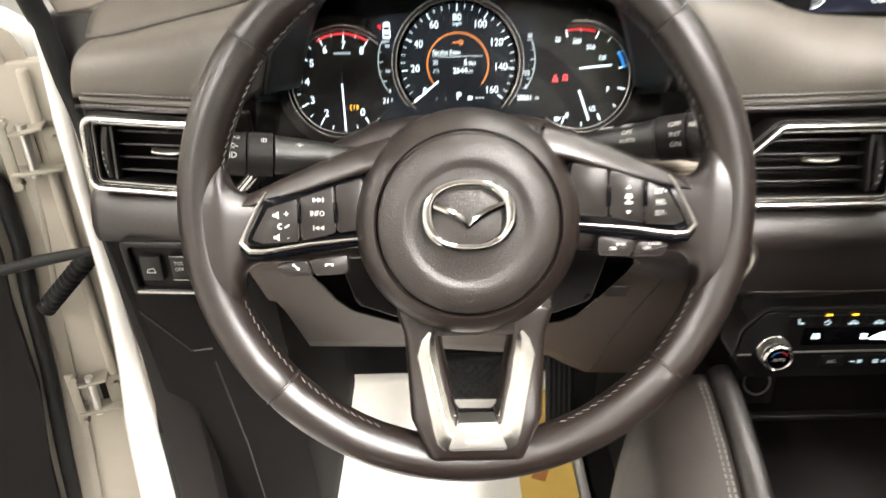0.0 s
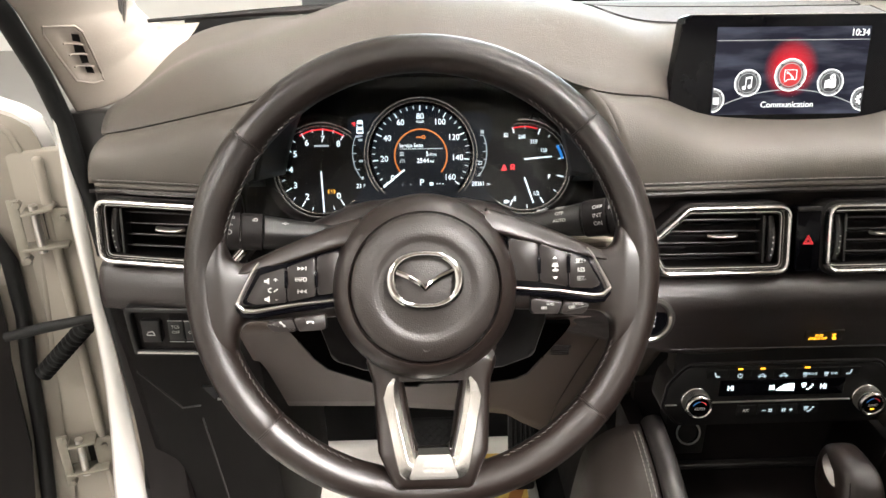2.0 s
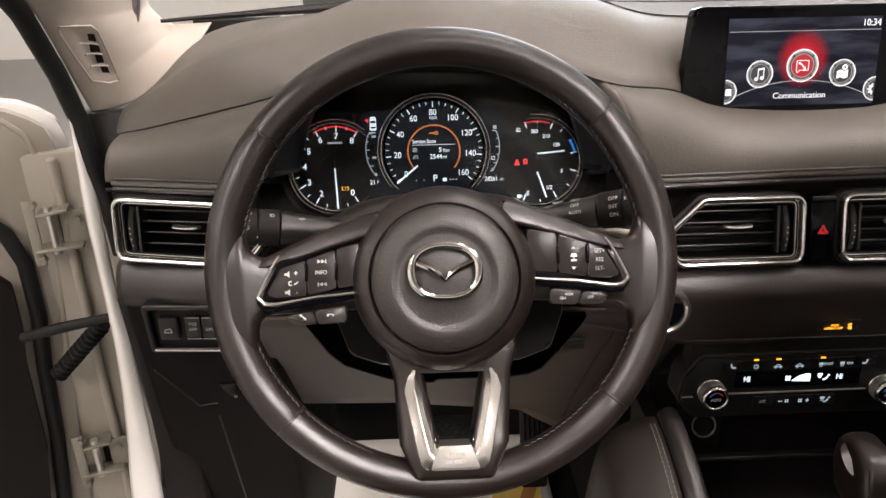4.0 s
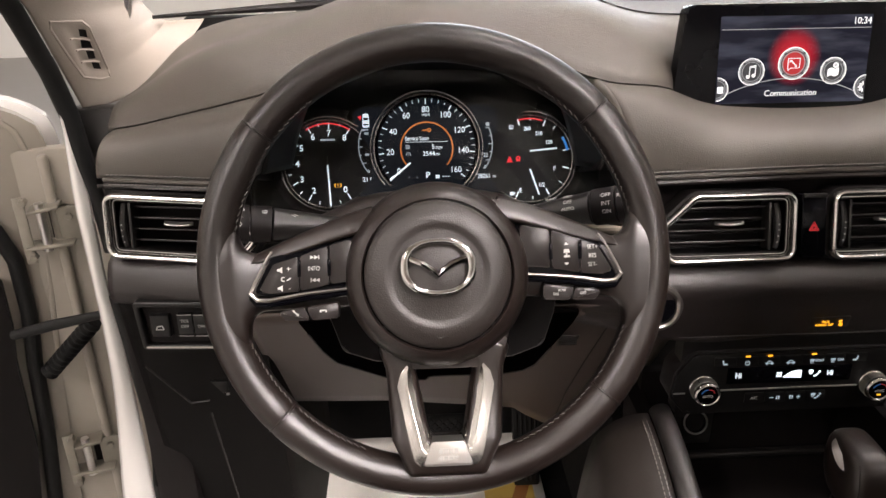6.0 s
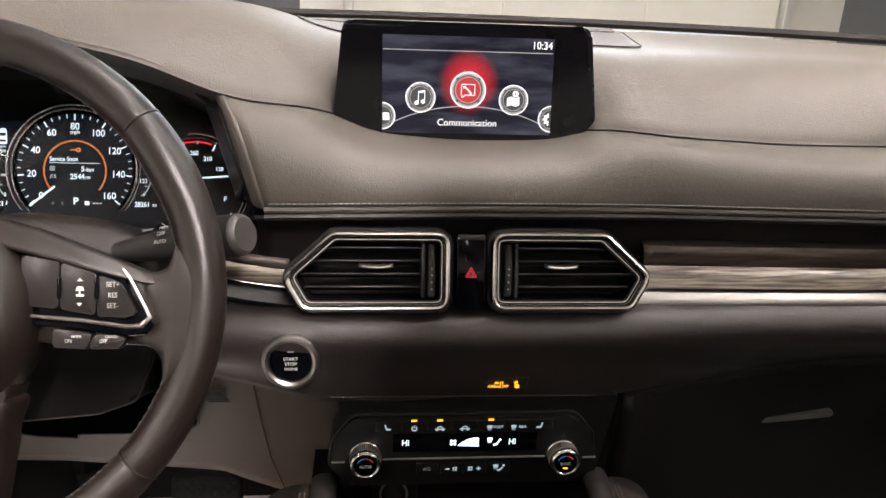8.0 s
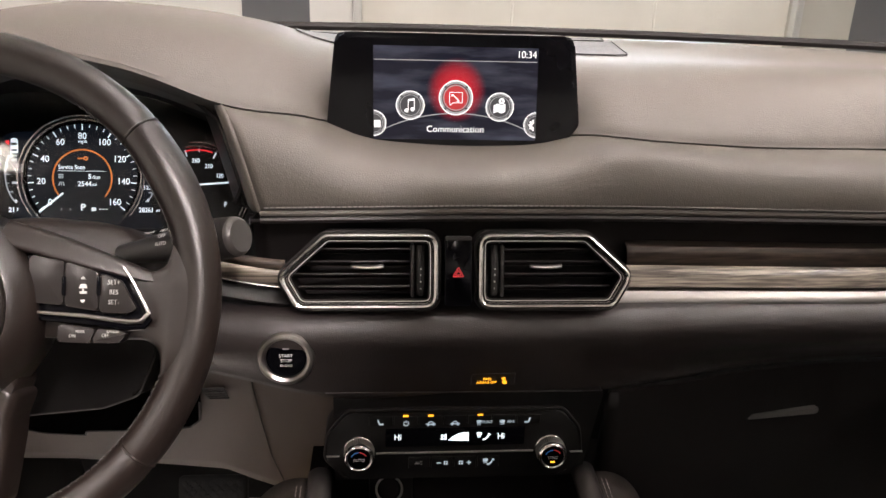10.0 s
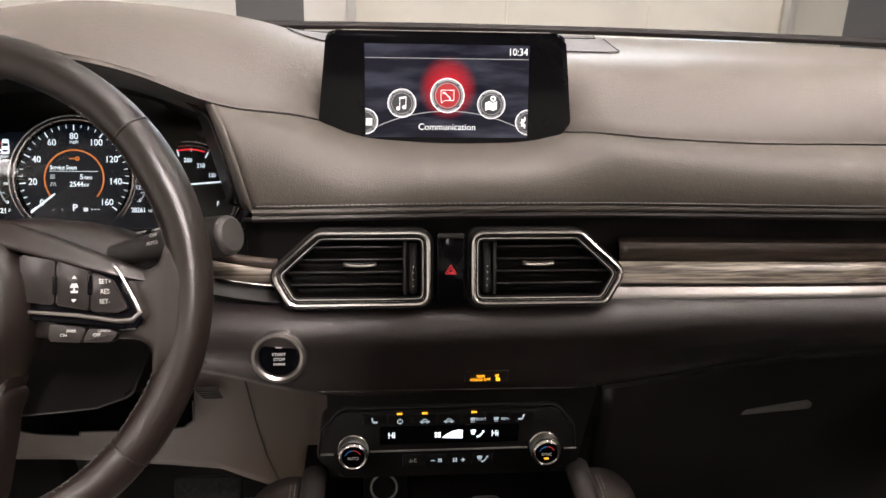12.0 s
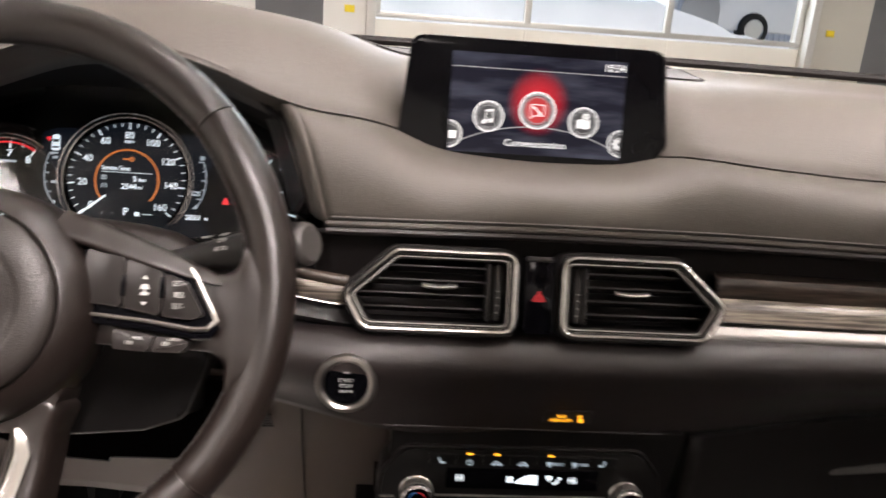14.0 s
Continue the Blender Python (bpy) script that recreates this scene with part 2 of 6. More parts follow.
def tube(path, radius, seg=10, closed=False, bm=None, flat=1.0, up=(0, 0, 1)):
    """A tube along points; radius a number or one for each point; flat squashes it along up."""
    bm = bm or bmesh.new()
    pts = [Vector(p) for p in path]
    n = len(pts)
    rows = []
    for i, p in enumerate(pts):
        a = pts[(i - 1) % n] if closed or i else pts[0]
        b = pts[(i + 1) % n] if closed or i < n - 1 else pts[-1]
        d = (b - a).normalized()
        s = d.cross(Vector(up))
        s = s.normalized() if s.length > 1e-5 else d.orthogonal().normalized()
        w = s.cross(d)
        r = radius[i] if isinstance(radius, (list, tuple)) else radius
        rows.append([bm.verts.new(p + (s * math.cos(q) + w * math.sin(q) * flat) * r) for q in (2 * math.pi * k / seg for k in range(seg))])
    for i in range(n if closed else n - 1):
        a, b = rows[i], rows[(i + 1) % n]
        for j in range(seg):
            bm.faces.new((a[j], a[(j + 1) % seg], b[(j + 1) % seg], b[j]))
    if not closed:
        bm.faces.new(rows[0][::-1])
        bm.faces.new(rows[-1])
    return bm


def lathe(profile, seg=48, bm=None, sx=1.0, sy=1.0, c=(0, 0)):
    """Turns (radius, z) pairs round the local z axis."""
    bm = bm or bmesh.new()
    rows = []
    for r, z in profile:
        if r < 1e-6:
            rows.append([bm.verts.new((c[0], c[1], z))])
        else:
            rows.append([bm.verts.new((c[0] + r * sx * math.cos(q), c[1] + r * sy * math.sin(q), z)) for q in (2 * math.pi * k / seg for k in range(seg))])
    for a, b in zip(rows, rows[1:]):
        for j in range(seg):
            k = (j + 1) % seg
            if len(a) == 1 and len(b) == 1:
                continue
            if len(a) == 1:
                bm.faces.new((a[0], b[j], b[k]))
            elif len(b) == 1:
                bm.faces.new((a[j], a[k], b[0]))
            else:
                bm.faces.new((a[j], a[k], b[k], b[j]))
    return bm


def sheet(f, nu, nv, bm=None):
    """A surface f(u, v) with u and v from 0 to 1."""
    bm = bm or bmesh.new()
    g = [[bm.verts.new(f(i / nu, j / nv)) for j in range(nv + 1)] for i in range(nu + 1)]
    for i in range(nu):
        for j in range(nv):
            bm.faces.new((g[i][j], g[i + 1][j], g[i + 1][j + 1], g[i][j + 1]))
    return bm


def thick(ob, t, offset=-1.0):
    m = ob.modifiers.new("thickness", "SOLIDIFY")
    m.thickness, m.offset = t, offset
    return ob


def arc(cx, cy, r, a0, a1, n=24, z=0.0):
    return [(cx + r * math.cos(radians(a0 + (a1 - a0) * i / n)), cy + r * math.sin(radians(a0 + (a1 - a0) * i / n)), z) for i in range(n + 1)]


def flat_arc(cx, cy, r0, r1, a0, a1, z, n=40, bm=None):
    bm = bm or bmesh.new()
    rows = []
    for i in range(n + 1):
        a = radians(a0 + (a1 - a0) * i / n)
        rows.append([bm.verts.new((cx + r * math.cos(a), cy + r * math.sin(a), zz)) for r, zz in ((r0, z), (r0, z + 0.0004), (r1, z + 0.0004), (r1, z))])
    for a, b in zip(rows, rows[1:]):
        for j in range(4):
            bm.faces.new((a[j], b[j], b[(j + 1) % 4], a[(j + 1) % 4]))
    return bm


def bar(x0, y0, x1, y1, w, z, bm=None, h=0.0004):
    """A thin flat stroke from one point to another."""
    bm = bm or bmesh.new()
    d = Vector((x1 - x0, y1 - y0))
    n = Vector((-d.y, d.x)).normalized() * w / 2
    p = [(x0 + n.x, y0 + n.y), (x0 - n.x, y0 - n.y), (x1 - n.x, y1 - n.y), (x1 + n.x, y1 + n.y)]
    return prism(p, z, z + h, bm=bm)


def text(words, size, x, y, z, material, parent, align="CENTER", name="lettering", squeeze=1.0, bold=0.0):
    c = bpy.data.curves.new(name, "FONT")
    c.body, c.size, c.align_x, c.align_y, c.extrude, c.resolution_u = words, size, align, "CENTER", 0.0002, 3
    c.offset = bold * size
    tmp = bpy.data.objects.new(name, c)
    me = bpy.data.meshes.new_from_object(tmp)
    bpy.data.objects.remove(tmp)
    me.materials.clear()
    me.materials.append(material)
    ob = new(name, me)
    ob.parent = parent
    ob.matrix_basis = Matrix.Translation((x, y, z)) @ Matrix.Diagonal((squeeze, 1, 1, 1))
    return ob


def table(x, pts):
    """Smooth reading of a short table."""
    xs, ys = zip(*pts)
    return sum(w * float(np.interp(x + d, xs, ys)) for d, w in ((-0.03, 0.15), (-0.015, 0.2), (0, 0.3), (0.015, 0.2), (0.03, 0.15)))


def ease(t):
    t = max(0.0, min(1.0, t))
    return t * t * (3 - 2 * t)


def there(parent):
    """For parts modelled in the car's own coordinates."""
    return parent.matrix_basis.inverted()


# ---------------------------------------------------------------- workshop
CONCRETE = mat("sealed_concrete", (0.26, 0.25, 0.235), 0.35, vary=0.15, scale=1.5)
WALL = mat("painted_wall", (0.80, 0.78, 0.74), 0.6, vary=0.05, scale=1.2)
WALL_G = mat("grey_wall", (0.50, 0.48, 0.42), 0.6, vary=0.08, scale=1.2)
WALL_D = mat("dark_wall", (0.13, 0.13, 0.135), 0.6, vary=0.1, scale=1.2)
ALU = mat("door_aluminium", (0.60, 0.59, 0.56), 0.4, metal=0.6, vary=0.06, scale=5)
PANEL = mat("door_panel", (0.78, 0.74, 0.66), 0.45, vary=0.04, scale=3)
SNOW = mat("snow", (0.85, 0.87, 0.90), 0.8, vary=0.04, scale=2)
# the yard board gives off its own glow in place of outdoor daylight
YARD_GLOW = mat("glowing_yard_backdrop", (0.6, 0.62, 0.65), 0.9, vary=0.1, scale=0.5, glow=(0.86, 0.93, 1.0), strength=1.1)
TUBE = mat("lamp_tube", (0.9, 0.9, 0.9), 0.5, vary=0, glow=(1.0, 0.9, 0.78), strength=9.0)

GX, GY = 2.109, 8.422      # middle of the big door
GYAW = 6.0             # the car stands a little askew to it


def hall(x, y, z, rz=0.0):
    return pose(GX, GY, 0, 0, 0, GYAW) @ pose(x, y, z, 0, 0, rz)


tagged(part("floor", box(18, 22, 0.2), CONCRETE, at=hall(-1.5, -7, -0.1)), "grey sealed concrete workshop floor", "floor", kind="structure")
tagged(part("ceiling", box(18, 16, 0.2), WALL, at=hall(-1.5, -7.4, 4.3)), "pale painted workshop ceiling", "ceiling", kind="structure")
for nm, w, d, x, y, m, lb in (("wall_west", 0.2, 16, -9.6, -7.4, WALL, "pale painted workshop side wall"),
                              ("wall_east", 0.2, 16, 7.6, -7.4, WALL, "pale painted workshop side wall"),
                              ("wall_south", 17.4, 0.2, -1.0, -15.5, WALL, "pale painted workshop back wall")):
    tagged(part(nm, box(w, d, 4.4, (0, 0, 2.2)), m, at=hall(x, y, 0)), lb, "wall", kind="structure")
DW = 4.85   # door opening
wn_ob = thing("wall_north", hall(0, 0, 0), "workshop front wall with dark and grey sections beside the big door", "wall", kind="structure")
part("wall_section", box(5.19, 0.24, 4.4, (-DW / 2 - 3.755, 0.06, 2.2)), WALL, wn_ob)
part("white_section", box(0.50, 0.25, 4.4, (-DW / 2 - 0.25, 0.055, 2.2)), WALL, wn_ob)
part("dark_section", box(0.66, 0.26, 4.4, (-DW / 2 - 0.83, 0.05, 2.2)), WALL_D, wn_ob)
part("grey_section", box(0.78, 0.26, 4.4, (DW / 2 + 0.39, 0.05, 2.2)), WALL_G, wn_ob)
part("dark_section", box(2.8, 0.26, 4.4, (DW / 2 + 2.18, 0.05, 2.2)), WALL_D, wn_ob)
part("lintel", box(DW, 0.24, 0.7, (0, 0.06, 4.05)), WALL, wn_ob)
part("yellow_tag", box(0.10, 0.012, 0.07, (DW / 2 + 0.30, -0.087, 1.42), 0.003), mat("tag_yellow", (0.8, 0.62, 0.02), 0.5), wn_ob, "small yellow tag")
part("yellow_tag", box(0.10, 0.012, 0.07, (-DW / 2 - 0.24, -0.077, 1.30), 0.003), bpy.data.materials["tag_yellow"], wn_ob, "small yellow tag")

gd = thing("garage_door", hall(0, 0, 0), "sectional overhead door, aluminium frames with clear panes above a cream bottom panel", "garage door", kind="structure")
rows = [(0.02, 0.60), (0.63, 0.60)] + [(1.24 + 0.61 * k, 0.61) for k in range(4)]
for k, (z0, h) in enumerate(rows):
    for i in range(3):
        x0 = -DW / 2 + DW / 3 * i
        if k < 2:
            part("panel", box(DW / 3 - 0.012, 0.04, h - 0.02, (x0 + DW / 6, 0, z0 + h / 2), 0.004), PANEL, gd)
        else:
            p = part("pane", box(DW / 3 - 0.10, 0.012, h - 0.12, (x0 + DW / 6, 0, z0 + h / 2)), GLASS, gd)
            p.visible_shadow = False
    if k > 1:
        for zz in (z0 + 0.03, z0 + h - 0.03):
            part("rail", box(DW - 0.02, 0.05, 0.058, (0, 0, zz), 0.005), ALU, gd)
        for i in range(4):
            part("stile", box(0.075, 0.054, h - 0.07, (-DW / 2 + 0.04 + (DW - 0.08) / 3 * i, 0, z0 + h / 2), 0.005), ALU, gd)
    else:
        for i in range(1, 3):
            part("joint", box(0.030, 0.046, h - 0.02, (-DW / 2 + DW / 3 * i, 0, z0 + h / 2), 0.004), PANEL, gd)
        if k:
            continue
        part("bottom_rail", box(DW - 0.02, 0.05, 0.07, (0, 0, z0 + 0.03), 0.005), ALU, gd)
for k in range(2):
    part("jamb", box(0.09, 0.10, 3.7, ((k * 2 - 1) * (DW / 2 + 0.03), -0.13, 1.85), 0.006), ALU, gd)

def snow(u, v):
    x, y = -7 + 17 * u, 0.6 + 15 * v
    h = float(np.interp(x, [-7, 1.5, 2.6, 4.1, 6, 10], [1.85, 1.80, 1.70, 1.30, 1.15, 1.10]))
    return (x, y, 0.02 + h * ease((y - 1.0) / 3.0) + 0.16 * noise.fractal(Vector((u * 14, v * 9, 1)), 1, 2, 4) * ease((y - 1) / 2))


tagged(part("snow_bank", sheet(snow, 80, 60), SNOW, at=hall(0, 0, 0)), "ploughed white snow bank outside the big door", "snow", kind="stuff")
# flat self-lit board; its brightness is emission, not daylight falling on it
tagged(part("backdrop", box(60, 0.2, 14, (0, 16, 6)), YARD_GLOW, at=hall(0, 0, 0)), "glowing board standing in for the bright overcast yard and pale building beyond", "backdrop", kind="structure")

SIDING = mat("pale_siding", (0.52, 0.55, 0.60), 0.7, vary=0.05, scale=2)
sh_t = thing("shed", hall(7.0, 9.5, 0.6), "pale ribbed metal shed out in the yard", "shed")
part("wall", box(3.4, 0.1, 3.2, (0, 0, 1.6)), SIDING, sh_t)
for k in range(22):
    part("rib", box(0.05, 0.05, 3.2, (-1.6 + 0.152 * k, -0.07, 1.6), 0.01), SIDING, sh_t)
pc = thing("parked_car", hall(7.0, 7.2, 1.28), "pale parked car out in the snow", "car")
def car_side(u, v):
    x = -2.1 + 4.2 * u
    h = float(np.interp(x, [-2.1, -1.9, -1.1, -0.5, 0.8, 1.5, 2.1], [0.75, 0.95, 1.0, 1.45, 1.48, 1.05, 0.8]))
    a = math.pi * v
    return (x, -0.85 * math.cos(a), 0.2 + h * math.sin(a) ** 0.5)
part("body", sheet(car_side, 30, 16), PAINT, pc)
for x in (-1.35, 1.35):
    w = part("wheel", lathe([(0.20, 0.10), (0.30, 0.10), (0.33, 0.07), (0.33, -0.07), (0.30, -0.10), (0, -0.10)], 32), RUBBER, pc, "black tyre", at=Matrix.Translation((x, -0.80, 0.22)) @ pose(0, 0, 0, 90))
    part("rim", lathe([(0.0, 0.09), (0.05, 0.10), (0.19, 0.085), (0.205, 0.11)], 24), SATIN, w)
rp_t = thing("sign_post", hall(2.30, 6.0, 1.40), "thin red post with a sign out in the yard", "post")
part("post", tube([(0, 0, 0), (0, 0, 1.9)], 0.035, 10), mat("red_post_paint", (0.55, 0.02, 0.03), 0.4), rp_t)
part("sign", box(0.40, 0.03, 0.12, (0.16, -0.04, 0.46), 0.006), bpy.data.materials["red_post_paint"], rp_t, "red sign plate")

# lamps
def tube_lamp(x, y):
    t = thing("ceiling_lamp", pose(x, y, 4.08), "long white fluorescent ceiling lamp, switched on", "ceiling lamp", "lamps under the ceiling")
    part("housing", box(0.34, 2.5, 0.06, (0, 0, 0.06), 0.01), PANEL, t)
    for k in (-0.08, 0.08):
        part("tube", tube([(k, -1.2, 0), (k, 1.2, 0)], 0.02, 8), TUBE, t)
    return t


for lx, ly, power in LAMPS:
    tube_lamp(lx, ly)


# ---------------------------------------------------------------- car shell
shell = thing("car", pose(0, 0.6, 0.3), "white parked car with the driver's door open", "car")
def glass_base(x):
    """Where the windscreen meets the dashboard top."""
    return 0.968 - 0.45 * x * x


ROOF_Z, HALF = 1.66, 0.70
def with_hole(bm, x, y0, y1):
    """Opens a sheet for an unseen sunroof, added to let lamp light in."""
    cut = [f for f in bm.faces if abs(f.calc_center_median().x + 0.04) < x and y0 < f.calc_center_median().y < y1]
    bmesh.ops.delete(bm, geom=cut, context="FACES")
    return bm


# unseen opening, sized so that lamp light from above reaches wheel and dash
part("roof_lining", with_hole(sheet(lambda u, v: ((u - 0.5) * 1.30, 0.30 - 1.9 * v, ROOF_Z - 0.05 * (2 * u - 1) ** 2 - 0.06 * (1 - v) ** 4), 26, 38), 0.20, -0.60, 0.12), CREAM, shell, "pale cloth headlining", at=there(shell))
part("roof", with_hole(sheet(lambda u, v: ((u - 0.5) * 1.40, 0.34 - 2.0 * v, ROOF_Z + 0.04 - 0.05 * (2 * u - 1) ** 2 - 0.06 * (1 - v) ** 4), 28, 40), 0.20, -0.60, 0.12), PAINT, shell, "white roof with an unseen sunroof opening added for light", at=there(shell))
part("hood", sheet(lambda u, v: ((u - 0.5) * 1.56, 1.26 + 1.05 * v - 0.35 * (2 * u - 1) ** 2, 1.175 - 0.10 * v - 0.03 * v * v - 0.05 * (2 * u - 1) ** 2 + 0.02 * math.sin(math.pi * u)), 24, 16), PAINT, shell, at=there(shell))
part("cowl", sheet(lambda u, v: ((u - 0.5) * 1.42, glass_base((u - 0.5) * 1.4) + 0.035 + 0.14 * v, 1.205 - 0.02 * v), 24, 3), MATTE, shell, "black plastic cowl under the windscreen", at=there(shell))
for s in (1,):
    part("side_panel", box(0.12, 2.3, 0.80, (0.80, -0.20, 0.75), 0.03), MATTE, shell, "dark trim of the closed passenger door", at=there(shell))
for sx in (-1, 1):
    for wy in (1.55, -1.25):
        wl = part("wheel", lathe([(0.22, 0.11), (0.33, 0.11), (0.36, 0.08), (0.36, -0.08), (0.33, -0.11), (0.0, -0.11)], 40), RUBBER, shell, "black tyre", at=there(shell) @ Matrix.Translation((sx * 0.68, wy, 0.362)) @ pose(0, 0, 0, 0, 90 * sx))
        part("rim", lathe([(0.0, 0.085), (0.05, 0.095), (0.20, 0.075), (0.225, 0.108)], 32), SATIN, wl)
    part("wing", sheet(lambda u, v: (sx * (0.78 - 0.03 * (2 * v - 1) ** 2), 1.02 + 1.22 * u, 0.76 + 0.40 * v - 0.10 * u * v), 16, 8), PAINT, shell, at=there(shell))
    part("sill", box(0.10, 2.0, 0.14, (sx * 0.745, -0.10, 0.36), 0.03), PAINT, shell, at=there(shell))
part("bumper", box(1.50, 0.20, 0.50, (0, 2.25, 0.72), 0.08, seg=4), PAINT, shell, at=there(shell))
part("firewall", box(1.5, 0.03, 0.85, (0, 1.30, 0.74)), CARPET, shell, at=there(shell))
part("seat_wall", box(1.40, 0.12, 0.80, (0, -0.46, 0.74), 0.04), MATTE, shell, at=there(shell))
part("floor_pan", box(1.5, 2.8, 0.03, (0, -0.1, 0.375)), CARPET, shell, at=there(shell))
part("tunnel", box(0.26, 2.0, 0.32, (0.01, 0.05, 0.54), 0.05), CARPET, shell, at=there(shell))

ws = part("windscreen", sheet(lambda u, v: ((u - 0.5) * (1.36 - 0.18 * v), glass_base((u - 0.5) * 1.36) + 0.010 - 0.66 * v, 1.232 + 0.408 * v), 16, 4), GLASS, shell, "clear curved windscreen", at=there(shell))
thick(ws, 0.004)
ws.visible_shadow = False
part("windscreen_seal", tube([(x, glass_base(x) - 0.004, 1.2315) for x in [(-0.645 + 1.317 * i / 40) for i in range(41)]], [0.0018 + 0.0028 * ease(i / 5) for i in range(41)], 8, flat=1.1), MATTE, shell, "black rubber strip along the windscreen base", at=there(shell))

# ---------------------------------------------------------------- dashboard
dash = thing("dashboard", pose(0, 0.75, 0.85), "taupe-grey soft-touch dashboard with stitched pads and wood inlay", "dashboard")
SEAM_Z = [(-0.72, 1.134), (-0.657, 1.142), (-0.507, 1.184), (-0.44, 1.205), (-0.40, 1.222), (-0.352, 1.236), (-0.267, 1.219), (-0.195, 1.187), (-0.13, 1.181), (-0.09, 1.158), (0, 1.152), (0.09, 1.154), (0.13, 1.168), (0.181, 1.162), (0.30, 1.152), (0.42, 1.149), (0.72, 1.135)]
SEAM_Y = [(-0.72, 0.685), (-0.657, 0.662), (-0.507, 0.612), (-0.352, 0.598), (-0.195, 0.613), (-0.135, 0.624), (-0.10, 0.672), (0, 0.680), (0.10, 0.672), (0.135, 0.620), (0.181, 0.623), (0.30, 0.645), (0.42, 0.660), (0.72, 0.700)]
PEAK_Z = [(-0.72, 1.146), (-0.665, 1.156), (-0.635, 1.178), (-0.60, 1.202), (-0.50, 1.230), (-0.42, 1.257), (-0.352, 1.265), (-0.28, 1.261), (-0.20, 1.250), (-0.17, 1.243), (-0.13, 1.226), (-0.09, 1.221), (0, 1.220), (0.2, 1.218), (0.72, 1.214)]
STITCH_Z = [(-0.72, 1.099), (-0.66, 1.104), (-0.54, 1.108), (-0.168, 1.1065), (0, 1.1075), (0.15, 1.1070), (0.39, 1.0985), (0.72, 1.085)]
STITCH_Y = [(-0.72, 0.640), (-0.66, 0.622), (-0.54, 0.588), (-0.168, 0.576), (0, 0.582), (0.15, 0.585), (0.39, 0.600), (0.72, 0.640)]


def top_height(x, t):
    """Height of the dash top, t from the front seam to the windscreen."""
    zf, zp = table(x, SEAM_Z), table(x, PEAK_Z)
    rise = zf + 0.003 + (zp - zf - 0.003) * (1 - (1 - min(t / 0.42, 1)) ** 2.4)
    back = table(x, [(-0.72, 1.150), (-0.665, 1.162), (-0.635, 1.198), (-0.60, 1.219), (-0.54, 1.225), (0.5, 1.224), (0.72, 1.222)])
    return rise + (back - rise) * ease((t - 0.52) / 0.46)


def top_pad(u, v):
    x = -0.672 + 1.372 * u
    yf, zf, yw = table(x, SEAM_Y), table(x, SEAM_Z), glass_base(x)
    if v < 0.16:                       # rolled front edge, tucked behind the pad below
        k = v / 0.16 * 4
        edge = ((0.040, -0.024), (0.010, -0.0050), (0.003, -0.0030), (0.000, -0.0005), (0.003, 0.0028))
        i = min(int(k), 3)
        t = k - i
        return (x, yf + edge[i][0] + (edge[i + 1][0] - edge[i][0]) * t, zf + edge[i][1] + (edge[i + 1][1] - edge[i][1]) * t)
    t = (v - 0.16) / 0.84
    return (x, yf + 0.002 + (yw - yf) * t, top_height(x, t))


thick(part("top_pad", sheet(top_pad, 140, 50), PAD, dash, "grained soft top pad with a hood over the gauges", at=there(dash)), 0.006)


def mid_pad(x0, x1, slant0, slant1):
    """The bulging pad between the top seam and the stitched edge."""
    def f(u, v):
        xa, xb = x0 + slant0 * v, x1 + slant1 * v
        x = xa + (xb - xa) * u
        ya, za, yb, zb = table(x, SEAM_Y) + 0.004, table(x, SEAM_Z) - 0.0022, table(x, STITCH_Y), table(x, STITCH_Z)
        yc, zc = yb - 0.006, max(za, zb + 0.040) + 0.002
        w = 1 - v
        return (x, w * w * ya + 2 * v * w * yc + v * v * yb, w * w * za + 2 * v * w * zc + v * v * zb)
    return f


thick(part("middle_pad", sheet(mid_pad(-0.200, 0.70, 0.034, 0), 110, 20), PAD, dash, "padded dash front with stitched lower edge", at=there(dash)), 0.006)
thick(part("side_pad", sheet(mid_pad(-0.664, -0.500, -0.012, -0.035), 30, 18), PAD, dash, "padded dash end beside the driver's door", at=there(dash)), 0.006)


for x0, x1 in ((-0.196, -0.112), (0.112, 0.69), (-0.655, -0.505)):
    part("pad_seam", tube([(x, table(x, SEAM_Y) + 0.0012, table(x, SEAM_Z) - 0.0024) for x in [x0 + (x1 - x0) * i / 40 for i in range(41)]], 0.0009, 6), MATTE, dash, "dark seam between the pads", at=there(dash))


def pad_return(side):
    """The turned edge of the pads where they meet the gauge hood, and the dark trim inside it."""
    x0, x1 = (-0.200, -0.166) if side > 0 else (-0.500, -0.535)
    f = mid_pad(x0, x0 + 0.3, x1 - x0, x1 - x0)
    def lip(u, v):
        x, y, z = f(0, u)
        return (x - side * 0.016 * v, y + 0.006 * v + 0.030 * v * v, z - 0.002 * v)
    def trim(u, v):
        x, y, z = f(0, u * 1.0)
        return (x - side * (0.017 + 0.020 * v), y + 0.033 + 0.055 * v, z - 0.004 - 0.012 * v)
    thick(part("pad_edge", sheet(lip, 20, 6), PAD, dash, "turned edge of the pad", at=there(dash)), 0.003, 0)
    thick(part("gauge_trim", sheet(trim, 20, 8), PLASTIC, dash, "dark glossy trim beside the gauges", at=there(dash)), 0.003, 0)


pad_return(1)
pad_return(-1)


